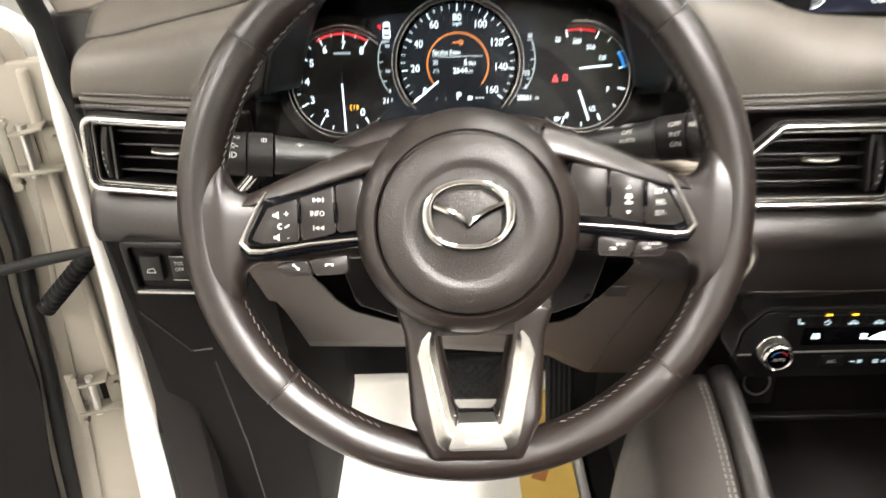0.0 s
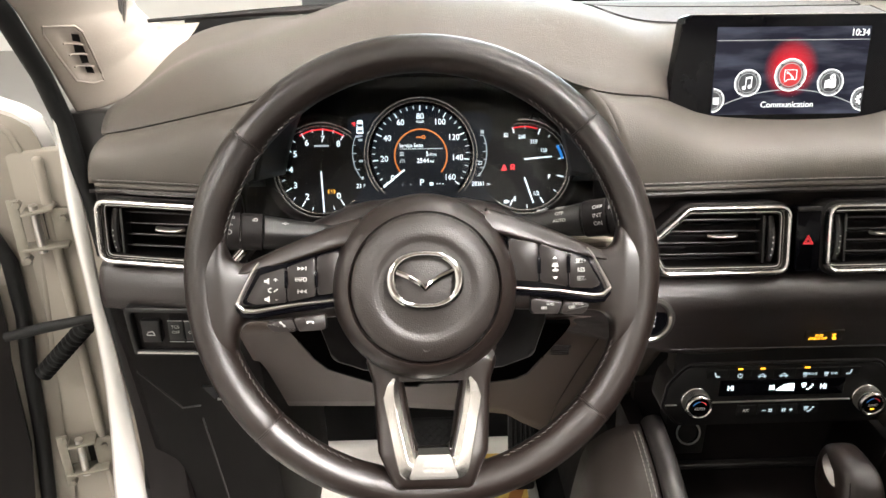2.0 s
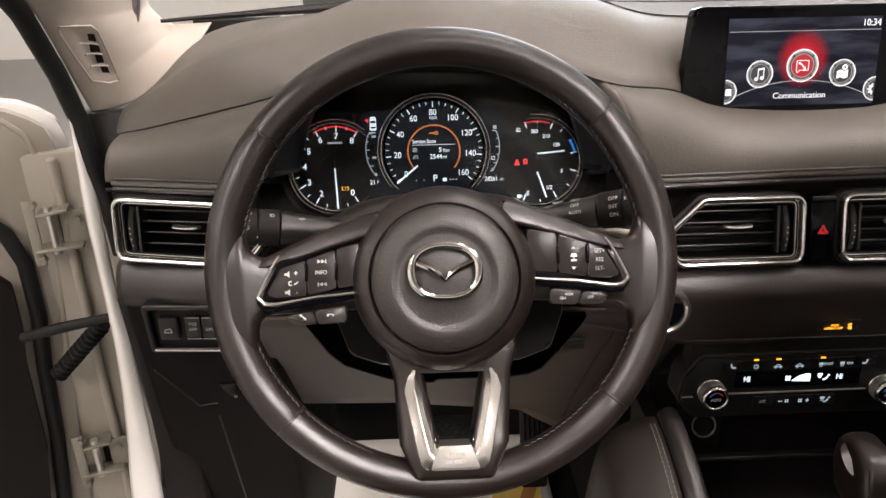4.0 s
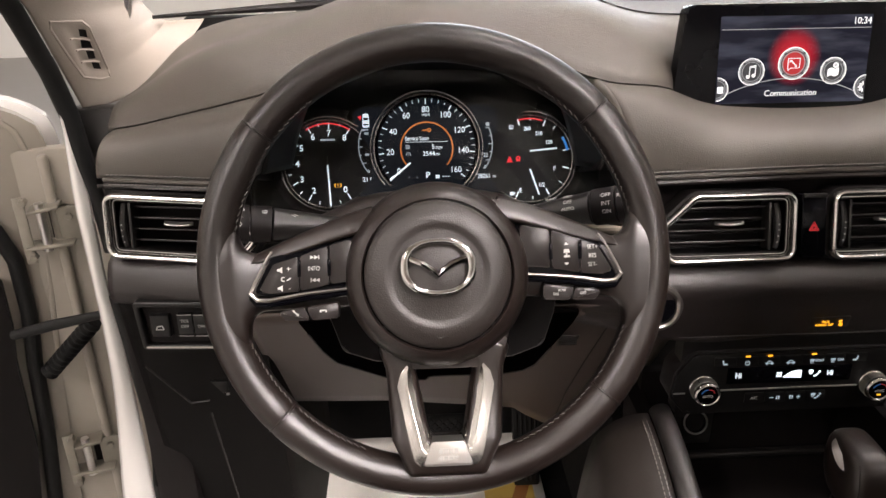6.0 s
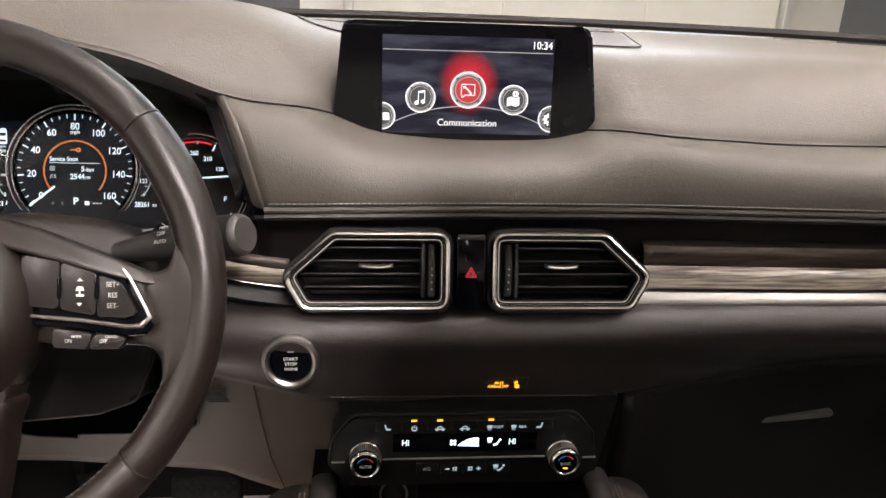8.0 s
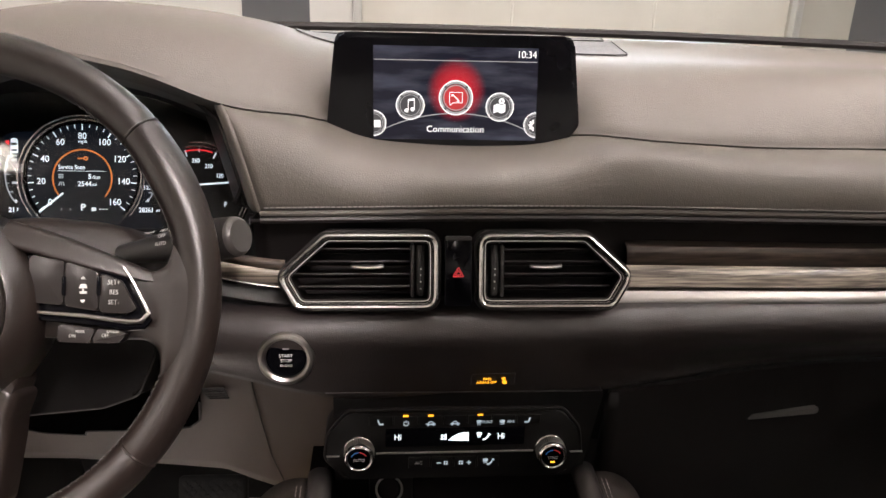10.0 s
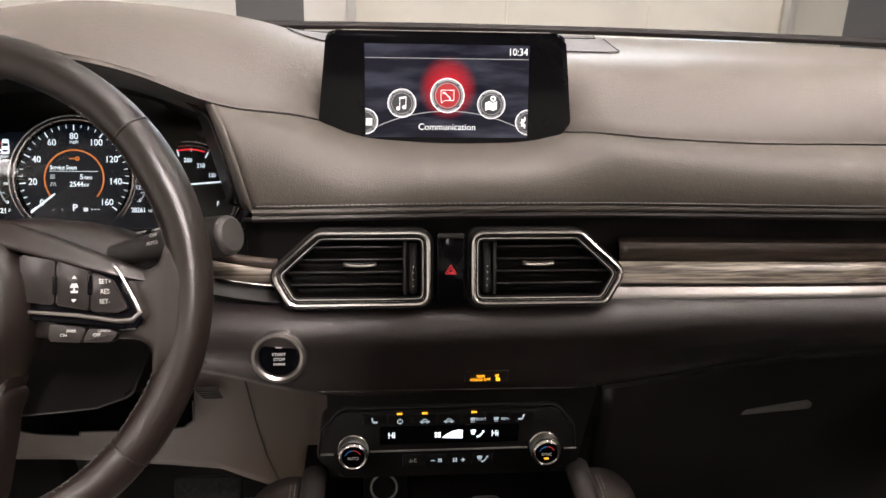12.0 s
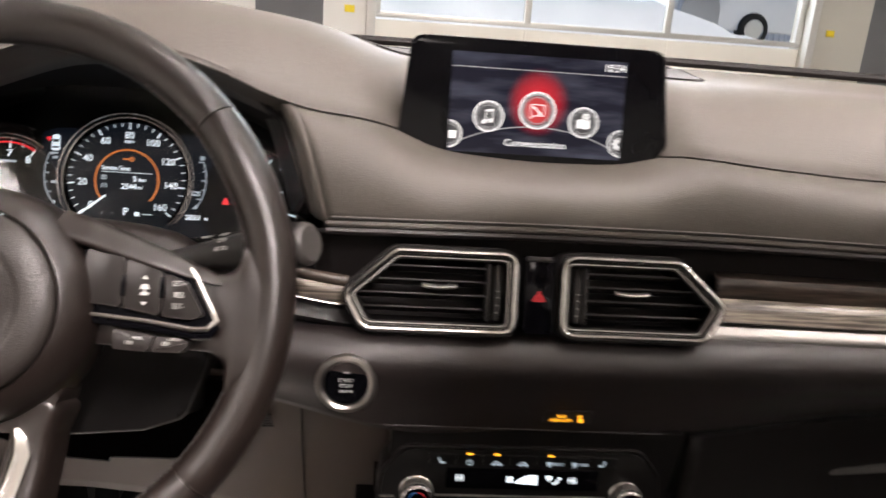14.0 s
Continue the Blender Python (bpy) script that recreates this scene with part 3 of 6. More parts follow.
def stitch_line(x0, x1, dy, dz, parent, step=0.0046):
    bm = bmesh.new()
    n = int((x1 - x0) / step)
    for i in range(n):
        x = x0 + (i + 0.5) * step
        a = (x - step * 0.33, table(x, STITCH_Y) + dy, table(x, STITCH_Z) + dz)
        b = (x + step * 0.33, table(x, STITCH_Y) + dy, table(x, STITCH_Z) + dz)
        tube([a, b], 0.00055, 5, bm=bm)
    return tagged(part("stitches", bm, THREAD, parent, "row of grey stitches", at=there(parent)), kind="stuff")


for x0, x1 in ((-0.163, 0.69), (-0.665, -0.535)):
    stitch_line(x0, x1, -0.0028, 0.0045, dash)
    if x0 < -0.5:
        stitch_line(x0, x1, -0.0012, -0.0058, dash)
    part("stitch_groove", tube([(x0 + (x1 - x0) * i / 60, table(x0 + (x1 - x0) * i / 60, STITCH_Y) - 0.0021, table(x0 + (x1 - x0) * i / 60, STITCH_Z) + 0.0036) for i in range(61)], 0.0009, 6), THREAD_D, dash, "groove along the stitches", at=there(dash))
    xs = [x0 - 0.004 + (x1 - x0 + 0.004) * i / 60 for i in range(61)]
    part("piping", tube([(x, table(x, STITCH_Y) + 0.001, table(x, STITCH_Z) - 0.0015) for x in xs], 0.0028, 8), PAD, dash, "rolled seam below the pad", at=there(dash))
    part("piping", tube([(x, table(x, STITCH_Y) + 0.002, table(x, STITCH_Z) - 0.0075) for x in xs], 0.0034, 8), LOWER, dash, "dark rolled seam", at=there(dash))

# recess behind the vents, wood and chrome
def band(x0, x1, rows, n=60, curl=0.0):
    """A strip along the dash; rows of (dy, z offset) from the stitched edge down; curl lifts its end beside the column."""
    def f(u, v):
        x = x0 + (x1 - x0) * u
        k = v * (len(rows) - 1)
        i = min(int(k), len(rows) - 2)
        t = k - i
        dy = rows[i][0] + (rows[i + 1][0] - rows[i][0]) * t
        dz = rows[i][1] + (rows[i + 1][1] - rows[i][1]) * t
        return (x, table(x, STITCH_Y) + dy, table(x, STITCH_Z) + dz + curl * max(0.0, (-0.142 - x) / 0.06) ** 1.3)
    return sheet(f, n, len(rows) - 1)


for x0, x1 in ((-0.680, -0.528), (-0.176, 0.70)):
    thick(part("recess", band(x0, x1, [(0.006, -0.008), (0.022, -0.014), (0.026, -0.05), (0.026, -0.095)]), MATTE, dash, at=there(dash)), 0.004)
thick(part("wood_inlay", band(0.158, 0.70, [(0.014, -0.033), (0.006, -0.036), (-0.001, -0.0515)]), WOOD_D, dash, "dark wood-grain strip", at=there(dash)), 0.003)
thick(part("wood_inlay", band(0.148, 0.70, [(-0.001, -0.0520), (-0.005, -0.060), (-0.008, -0.068), (-0.006, -0.070)]), WOOD, dash, "grey-brown wood-grain strip", at=there(dash)), 0.003)
part("strip_gap", tube([(x, table(x, STITCH_Y) - 0.0068, table(x, STITCH_Z) - 0.0702) for x in [0.142 + 0.555 * i / 60 for i in range(61)]], 0.0010, 6), MATTE, dash, "dark gap above the silver strip", at=there(dash))
thick(part("chrome_strip", band(0.140, 0.70, [(-0.005, -0.0705), (-0.011, -0.0740), (-0.0155, -0.081), (-0.0155, -0.084), (-0.010, -0.087)]), STRIP, dash, "satin silver strip", at=there(dash)), 0.003)
thick(part("wood_inlay", band(-0.235, -0.148, [(-0.0035, -0.0525), (-0.0050, -0.057), (-0.0045, -0.063), (-0.001, -0.0675)], 20, 0.009), WOOD, dash, "grey-brown wood-grain strip", at=there(dash)), 0.003)
# same wood as the strip below; darker copy paints its less lit upper part
thick(part("wood_inlay", band(-0.235, -0.148, [(0.000, -0.044), (-0.0025, -0.047), (-0.0035, -0.0522)], 20, 0.009), WOOD_D, dash, "dark wood-grain strip", at=there(dash)), 0.003)
part("bright_edge", tube([(x, table(x, STITCH_Y) - 0.0046, table(x, STITCH_Z) - 0.0680 + 0.009 * max(0.0, (-0.142 - x) / 0.06) ** 1.3) for x in [-0.235 + 0.094 * i / 20 for i in range(21)]], 0.0009, 6), BEZEL, dash, "thin bright line below the wood", at=there(dash))
thick(part("gloss_strip", band(-0.235, -0.142, [(-0.003, -0.0690), (-0.010, -0.0715), (-0.018, -0.0775), (-0.012, -0.0835)], 20, 0.009), CLIMATE, dash, "glossy black strip", at=there(dash)), 0.003)

LOW_Y = [(-0.70, 0.610), (-0.62, 0.585), (-0.53, 0.570), (-0.35, 0.56), (-0.15, 0.540), (0, 0.542), (0.12, 0.546), (0.2, 0.566), (0.30, 0.600), (0.40, 0.620), (0.70, 0.655)]


SHOULDER = [(-0.7, 0), (0.13, 0.001), (0.20, 0.011), (0.30, 0.033), (0.40, 0.048), (0.70, 0.052)]

LOW_RISE = [(-0.7, 0), (-0.40, 0), (-0.30, 0.034), (-0.245, 0.030), (-0.19, 0.022), (-0.14, 0.008), (-0.10, 0), (0.7, 0)]


def lower(x0, x1, rows, n=70):
    def f(u, v):
        x = x0 + (x1 - x0) * u
        k = v * (len(rows) - 1)
        i = min(int(k), len(rows) - 2)
        t = k - i
        z = rows[i][1] + (rows[i + 1][1] - rows[i][1]) * t
        out = table(x, SHOULDER) * ease((z - 0.945) / 0.055)      # the rolled shoulder stands out on the passenger's side
        z += table(x, LOW_RISE) * ease((1.0 - z) / 0.058) if z > 0.9 else 0.0
        return (x, table(x, LOW_Y) - out + rows[i][0] + (rows[i + 1][0] - rows[i][0]) * t, z + (table(x, STITCH_Z) - 1.113) * 0.9)
    return sheet(f, n, (len(rows) - 1) * 2)


thick(part("lower_panel", lower(-0.245, 0.70, [(0.040, 1.0315), (0.022, 1.0305), (0.008, 1.027), (0.000, 1.018), (-0.003, 1.006), (0.001, 0.990), (0.008, 0.970), (0.013, 0.952), (0.015, 0.942)]), LOWER, dash, "dark soft lower dash panel", at=there(dash)), 0.005)
thick(part("glove_box", lower(0.150, 0.70, [(0.020, 0.9400), (0.0125, 0.9385), (0.014, 0.90), (0.022, 0.84), (0.045, 0.74), (0.08, 0.62)], 40), HARD, dash, "closed dark glove box lid", at=there(dash)), 0.01)
part("glove_handle", prism(rounded([(-0.045, -0.0050), (0.0365, -0.0032), (0.039, 0.0032), (-0.039, 0.0012)], 0.0012), -0.004, 0.010, 0.002), mat("handle_grey", (0.11, 0.106, 0.10), 0.4), bpy.data.objects["glove_box"], "small dark grey pull handle", at=plane_at(0.362, 0.634, 0.870, 4, 5))
thick(part("lower_panel", lower(-0.675, -0.53, [(0.055, 1.036), (0.022, 1.034), (0.008, 1.030), (0.001, 1.021), (-0.004, 1.006), (-0.003, 0.998), (0.000, 0.990), (0.006, 0.986)], 20), LOWER, dash, "dark soft lower dash panel", at=there(dash)), 0.005)

# ---------------------------------------------------------------- air vents


def air_vent(name, m, outline, flap_x, tab_x, wheel_side, label, group):
    """A vent in its own plane: bezel, dark throat, four slats, a tab and a thumbwheel."""
    t = thing(name, m, label, "air vent", group)
    out = rounded(outline, 0.0140, 8)
    inn = offset_outline(out, 0.0055)
    part("bezel", ring_band(out, inn, -0.008, 0.006, bevel=0.0030), BEZEL, t, "satin silver bezel")
    part("surround", ring_band(offset_outline(out, -0.0022), offset_outline(out, 0.001), -0.03, -0.003), MATTE, t)
    th = offset_outline(inn, 0.0034)
    part("inner_line", ring_band(offset_outline(inn, 0.0013), offset_outline(inn, 0.0019), -0.006, -0.0022), SATIN, t, "thin silver inner line")
    part("throat", ring_band(inn, th, -0.030, -0.003), MATTE, t, "black inner frame")
    part("throat_back", prism(offset_outline(th, -0.002), -0.048, -0.040), MATTE, t)
    part("throat_wall", ring_band(offset_outline(th, -0.001), th, -0.045, -0.005), MATTE, t)
    ys = [y for x, y in th]
    lo, hi = min(ys), max(ys)
    for k in range(4):
        y = lo + (hi - lo) * (k + 0.72) / 4.45
        xs = []
        for (ax, ay), (bx, by) in zip(th, th[1:] + th[:1]):
            if (ay - y) * (by - y) <= 0 and abs(ay - by) > 1e-9:
                xs.append(ax + (bx - ax) * (y - ay) / (by - ay))
        x0, x1 = min(xs), max(xs)
        if wheel_side > 0:
            x1 -= 0.0145
        else:
            x0 += 0.0145
        part("slat", box(x1 - x0, 0.0016, 0.020, ((x0 + x1) / 2, y, -0.020), 0.0005, turn=pose(0, 0, 0, -14)), PLASTIC, t)
        if k == 2:
            part("tab", sheet(lambda u, v: (tab_x + 0.0285 * (u - 0.5), y - 0.0022 + 0.0012 * (2 * u - 1) ** 2 + 0.0019 * math.sin(2 * math.pi * v), -0.006 + 0.007 * math.cos(2 * math.pi * v) * (1 - (2 * u - 1) ** 6) ** 0.5), 16, 14), SATIN, t, "slim silver finger tab")
    wx = (max(x for x, y in th) - 0.0065) if wheel_side > 0 else (min(x for x, y in th) + 0.0065)
    part("divider", box(0.0030, (hi - lo) * 0.94, 0.016, (wx - wheel_side * 0.0070, (hi + lo) / 2, -0.012), 0.001), PLASTIC, t)
    wh = part("thumbwheel", tube([(wx, (hi + lo) / 2 + q * (hi - lo) * 0.43, -0.010 + 0.006 * (1 - q * q)) for q in (-1, -0.6, -0.2, 0.2, 0.6, 1)], 0.0036, 8), PLASTIC, t)
    for q in (-0.75, -0.45, -0.15, 0.1):
        part("dot", box(0.0010, 0.0013, 0.0008, (wx, (hi + lo) / 2 + q * (hi - lo) * 0.42, 0.0002 - 0.006 * q * q)), MARK, wh)
    return t


RIGHT = [(0.0165, -0.0305), (0.137, -0.0305), (0.1540, -0.001), (0.1135, 0.0355), (0.0165, 0.0355)]
LEFT = [(-x, y) for x, y in RIGHT][::-1]
air_vent("air_vent", plane_at(0.0005, 0.5570, 1.0575, 16), LEFT, 0, -0.0775, 1, "pointed dash air vent with satin silver bezel", "air vents in the dashboard")
air_vent("air_vent", plane_at(0.0005, 0.5570, 1.0575, 16), RIGHT, 0, 0.0775, -1, "pointed dash air vent with satin silver bezel", "air vents in the dashboard")
SIDE = [(-0.070, -0.0265), (0.060, -0.030), (0.085, -0.002), (0.045, 0.035), (-0.0705, 0.0375)]
air_vent("air_vent", plane_at(-0.600, 0.598, 1.0555, 10, -9), SIDE, 0, 0.000, -1, "dash end air vent with satin silver bezel beside the driver's door", "air vents in the dashboard")

hz = thing("hazard_switch", plane_at(0.0005, 0.5570, 1.0595, 16), "black hazard warning switch with red triangle between the vents", "switch")
part("switch_body", prism(rounded([(-0.0115, -0.029), (0.0115, -0.029), (0.0115, 0.031), (-0.0115, 0.031)], 0.002), -0.02, 0.002, 0.001), PIANO, hz)
part("switch_cap", box(0.022, 0.004, 0.006, (0, 0.029, 0.001), 0.001), PLASTIC, hz)
bm = bmesh.new()
for r, w in ((0.0052, 0.0008), (0.0027, 0.0007)):
    pts = [(r * math.cos(radians(a)), r * math.sin(radians(a)) - 0.001) for a in (90, 210, 330)]
    for a, b in zip(pts, pts[1:] + pts[:1]):
        bar(*a, *b, w, 0.0021, bm)
part("triangle", bm, HAZARD, hz, "red warning triangle")

# ---------------------------------------------------------------- centre display
scr = thing("infotainment_screen", plane_at(0.002, 0.657, 1.1955, 8) @ Matrix.Scale(1.025, 4), "black centre touchscreen showing a dark menu with round icons", "screen")
SHAPE = rounded([(-0.097, -0.0470), (0.097, -0.0470), (0.1135, -0.027), (0.1055, 0.0515), (-0.1055, 0.0515), (-0.1135, -0.027)], 0.0095, 6)
part("housing", prism(SHAPE, -0.013, 0.004, 0.0035, seg=4), PIANO, scr, "glossy black housing")
part("housing_back", prism(offset_outline(SHAPE, 0.009), -0.030, -0.012), PLASTIC, scr, "black back of the housing")
part("top_edge", tube([(-0.092, 0.0512, 0.000), (0.092, 0.0512, 0.000)], 0.0012, 6), CHROME, scr, "thin chrome top edge")
SCREEN = bpy.data.materials.new("menu_background")
SCREEN.use_nodes = True
nt = SCREEN.node_tree
b = nt.nodes["Principled BSDF"]
b.inputs["Base Color"].default_value, b.inputs["Roughness"].default_value = (0.004, 0.004, 0.006, 1), 0.2
b.inputs["Specular IOR Level"].default_value = 0.1
tc, mp, ns, rp = (nt.nodes.new(k) for k in ("ShaderNodeTexCoord", "ShaderNodeMapping", "ShaderNodeTexNoise", "ShaderNodeValToRGB"))
mp.inputs["Scale"].default_value, mp.inputs["Rotation"].default_value = (12, 64, 1), (0, 0, 0.16)
ns.inputs["Scale"].default_value, ns.inputs["Detail"].default_value = 1.1, 5
rp.color_ramp.elements[0].position, rp.color_ramp.elements[0].color = 0.44, (0.010, 0.010, 0.022, 1)
rp.color_ramp.elements[1].position, rp.color_ramp.elements[1].color = 0.86, (0.125, 0.130, 0.180, 1)
nt.links.new(tc.outputs["Object"], mp.inputs["Vector"])
nt.links.new(mp.outputs["Vector"], ns.inputs["Vector"])
nt.links.new(ns.outputs["Fac"], rp.inputs["Fac"])
nt.links.new(rp.outputs["Color"], b.inputs["Emission Color"])
b.inputs["Emission Strength"].default_value = 0.9
display = part("display", box(0.146, 0.081, 0.001, (0.0005, 0.000, 0.0042)), SCREEN, scr, "lit display")
GLOWR = bpy.data.materials.new("red_halo")
GLOWR.use_nodes = True
nt = GLOWR.node_tree
n, l = nt.nodes, nt.links
b = n["Principled BSDF"]
b.inputs["Base Color"].default_value = (0.01, 0, 0, 1)
tc, gr, pw = n.new("ShaderNodeTexCoord"), n.new("ShaderNodeTexGradient"), n.new("ShaderNodeValToRGB")
gr.gradient_type = "SPHERICAL"
mp = n.new("ShaderNodeMapping")
mp.inputs["Scale"].default_value = (36, 34, 1)
l.new(tc.outputs["Object"], mp.inputs["Vector"])
l.new(mp.outputs["Vector"], gr.inputs["Vector"])
pw.color_ramp.elements[0].color, pw.color_ramp.elements[1].color = (0, 0, 0, 1), (1, 1, 1, 1)
pw.color_ramp.elements[1].position = 0.95
pw.color_ramp.interpolation = "EASE"
l.new(gr.outputs["Fac"], pw.inputs["Fac"])
l.new(pw.outputs["Color"], b.inputs["Alpha"])
b.inputs["Emission Color"].default_value, b.inputs["Emission Strength"].default_value = (0.85, 0.01, 0.03, 1), 0.95
part("red_glow", prism(arc2 := [(p[0], p[1]) for p in arc(0, 0, 0.033, 0, 352, 44)], 0, 0.0002), GLOWR, display, at=Matrix.Translation((0.0010, 0.0030, 0.0050)))
ICON = mat("menu_ring", (0.2, 0.2, 0.2), 0.4, vary=0, glow=(0.80, 0.80, 0.84), strength=0.36)
ICON_D = mat("menu_disc", (0.02, 0.02, 0.02), 0.4, vary=0, glow=(0.045, 0.045, 0.052), strength=0.8)
ICON_R = mat("menu_disc_red", (0.2, 0.02, 0.02), 0.4, vary=0, glow=(0.75, 0.008, 0.02), strength=0.62)


LITI = mat("menu_symbol", (0.6, 0.6, 0.6), 0.4, vary=0, glow=(0.9, 0.9, 0.92), strength=1.1)


def menu_icon(x, y, r, disc, half=0):
    a0, a1 = {0: (0, 360), 1: (-88, 88), -1: (92, 268)}[half]
    bm = flat_arc(x, y, r * 0.80, r, a0, a1, 0.0058)
    ring = part("icon_ring", bm, ICON, display)
    part("icon_disc", flat_arc(x, y, 0.0002, r * 0.80, a0, a1, 0.0055), disc, display)
    bm = bmesh.new()
    for k in range(4):
        a = 45 + 90 * k
        if half and (half * math.cos(radians(a)) < 0):
            continue
        flat_arc(x, y, r * 0.84, r * 0.95, a - 5, a + 5, 0.0062, 3, bm)
    part("notches", bm, ICON_D, ring)
    part("inner_ring", flat_arc(x, y, r * 0.70, r * 0.745, a0, a1, 0.0061), ICON, ring)
    part("shade_ring", flat_arc(x, y, r * 0.775, r * 0.83, a0, a1, 0.0061), ICON_D, ring)
    part("outer_line", flat_arc(x, y, r * 0.955, r * 1.02, a0, a1, 0.0061), LITI, ring)
    return ring


part("header_line", bar(-0.072, 0.0285, 0.0725, 0.0285, 0.0006, 0.0053), ICON, display)
bm = bmesh.new()
flat_arc(0.0012, -0.1681, 0.1505, 0.1513, 61.8, 118.2, 0.0052, 48, bm)
part("menu_arc", bm, ICON, display)
menu_icon(-0.0400, -0.0105, 0.0125, ICON_D)
menu_icon(0.0005, -0.0035, 0.0150, ICON_R)
menu_icon(0.0400, -0.0110, 0.0125, ICON_D)
menu_icon(-0.0725, -0.0265, 0.0112, ICON_D, 1)
menu_icon(0.0735, -0.0265, 0.0112, ICON_D, -1)
bm = bmesh.new()      # note
for dx in (-0.0028, 0.0026):
    flat_arc(-0.0405 + dx, -0.0145 + dx * 0.2, 0.0002, 0.0018, 0, 360, 0.0064, 16, bm)
    bar(-0.0390 + dx, -0.0145, -0.0390 + dx, -0.0055 + dx * 0.2, 0.0007, 0.0064, bm)
bar(-0.0421, -0.0062, -0.0361, -0.0052, 0.0018, 0.0064, bm)
part("music_symbol", bm, LITI, display)
bm = bmesh.new()      # speech box with handset
for a, c in (((-0.0052, 0.0012), (0.0062, 0.0012)), ((0.0062, 0.0012), (0.0062, -0.0078)), ((0.0062, -0.0078), (-0.0020, -0.0078)), ((-0.0020, -0.0078), (-0.0045, -0.0100)), ((-0.0045, -0.0100), (-0.0052, -0.0070)), ((-0.0052, -0.0070), (-0.0052, 0.0012))):
    bar(*a, *c, 0.00055, 0.0064, bm)
bar(-0.0022, -0.0008, 0.0032, -0.0060, 0.0010, 0.0064, bm)
bar(-0.0026, -0.0004, -0.0030, -0.0022, 0.0014, 0.0064, bm)
bar(0.0036, -0.0064, 0.0018, -0.0066, 0.0014, 0.0064, bm)
part("phone_symbol", bm, LITI, display)
bm = bmesh.new()      # folded map with pin
prism([(0.0345, -0.0165), (0.0380, -0.0150), (0.0415, -0.0165), (0.0450, -0.0150), (0.0450, -0.0080), (0.0415, -0.0095), (0.0380, -0.0080), (0.0345, -0.0095)], 0.0064, 0.0068, bm=bm)
flat_arc(0.0415, -0.0058, 0.0010, 0.0026, 0, 360, 0.0070, 20, bm)
part("map_symbol", bm, LITI, display)
bm = flat_arc(0.0715, -0.0268, 0.0016, 0.0040, 92, 268, 0.0064, 24)
for a in (100, 140, 180, 220, 260):
    bar(0.0715 + 0.0036 * math.cos(radians(a)), -0.0268 + 0.0036 * math.sin(radians(a)), 0.0715 + 0.0052 * math.cos(radians(a)), -0.0268 + 0.0052 * math.sin(radians(a)), 0.0013, 0.0064, bm)
part("gear_symbol", bm, LITI, display)
part("app_symbol", box(0.0055, 0.0062, 0.0005, (-0.0690, -0.0270, 0.0066), 0.0002), LITI, display)
text("Communication", 0.0080, 0.0005, -0.0313, 0.0058, LITI, display)
text("10:34", 0.0088, 0.0630, 0.0345, 0.0058, LITI, display, squeeze=0.92)

# speaker grille on the dash top behind the screen, in two sections that follow its curve
gr_t = thing("dash_speaker_grille", pose(0.026, 0.868, 1.220), "grey speaker grille strip on top of the dashboard", "speaker grille")
GRILLE = mat("grille_cloth", (0.075, 0.073, 0.073), 0.7, grain=1.0, grain_scale=380, vary=0.1, scale=30)


def on_top(x, y, up):
    front = table(x, SEAM_Y)
    return (x, y, top_height(x, (y - front - 0.002) / (glass_base(x) - front)) + up)


def grille_section(y0, y1, half0, half1, corner):
    """A flush section between two depths; half-widths at front and back, front corners rounded."""
    def half(v):
        w = half0 + (half1 - half0) * v
        q = max(0.0, 1 - v * (y1 - y0) / corner)
        return w - corner * (1 - math.sqrt(1 - q * q))
    def edge(v, side, up):
        return on_top(0.026 + side * half(v), y0 + (y1 - y0) * v, up)
    thick(part("grille", sheet(lambda u, v: on_top(0.026 + (2 * u - 1) * half(v ** 1.6), y0 + (y1 - y0) * v ** 1.6, 0.0016), 40, 20), GRILLE, gr_t, at=there(gr_t)), 0.004)
    line = [edge(1 - i / 20, -1, 0.0016) for i in range(21)] + [on_top(0.026 + half(0) * (k / 10 - 1), y0, 0.0016) for k in range(1, 20)] + [edge(i / 20, 1, 0.0016) for i in range(21)]
    part("groove", tube(line, 0.0007, 6), MATTE, gr_t, "dark line round the grille", at=there(gr_t))


grille_section(0.793, 0.9045, 0.181, 0.191, 0.018)
grille_section(0.9085, 0.943, 0.182, 0.188, 0.004)

# ---------------------------------------------------------------- start button
stb = thing("start_button", plane_at(-0.1455, 0.5385, 0.9885, 4) @ Matrix.Scale(1.06, 4), "round black engine start button with chrome ring", "button")
part("ring", lathe([(0.0225, -0.012), (0.0228, 0.001), (0.0215, 0.0035), (0.0190, 0.0040), (0.0168, 0.0025), (0.0160, -0.001), (0.0160, -0.012)], 56), POD_CHROME, stb, "chrome ring")
part("cap", lathe([(0.0162, -0.008), (0.0160, 0.0002), (0.0148, 0.0012), (0.0, 0.0016)], 48), PIANO, stb, "glossy black cap")
for i, (w, s) in enumerate((("START", 0.0038), ("STOP", 0.0038), ("ENGINE", 0.0028))):
    text(w, s, 0, 0.0026 - 0.0042 * i, 0.0020, MARK, stb)
part("indicator", box(0.0048, 0.0011, 0.0004, (0, 0.0086, 0.0017)), MARK_D, stb)

# ---------------------------------------------------------------- instrument cluster
cl = thing("instrument_cluster", plane_at(-0.3575, 0.703, 1.1015, 20) @ Matrix.Scale(1.02, 4), "lit instrument cluster with three dials under the hood", "instrument cluster")
back = rounded([(-0.172, -0.075), (0.172, -0.075), (0.178, 0.000), (0.150, 0.045), (0.075, 0.078), (-0.075, 0.078), (-0.150, 0.045), (-0.178, 0.0)], 0.02)
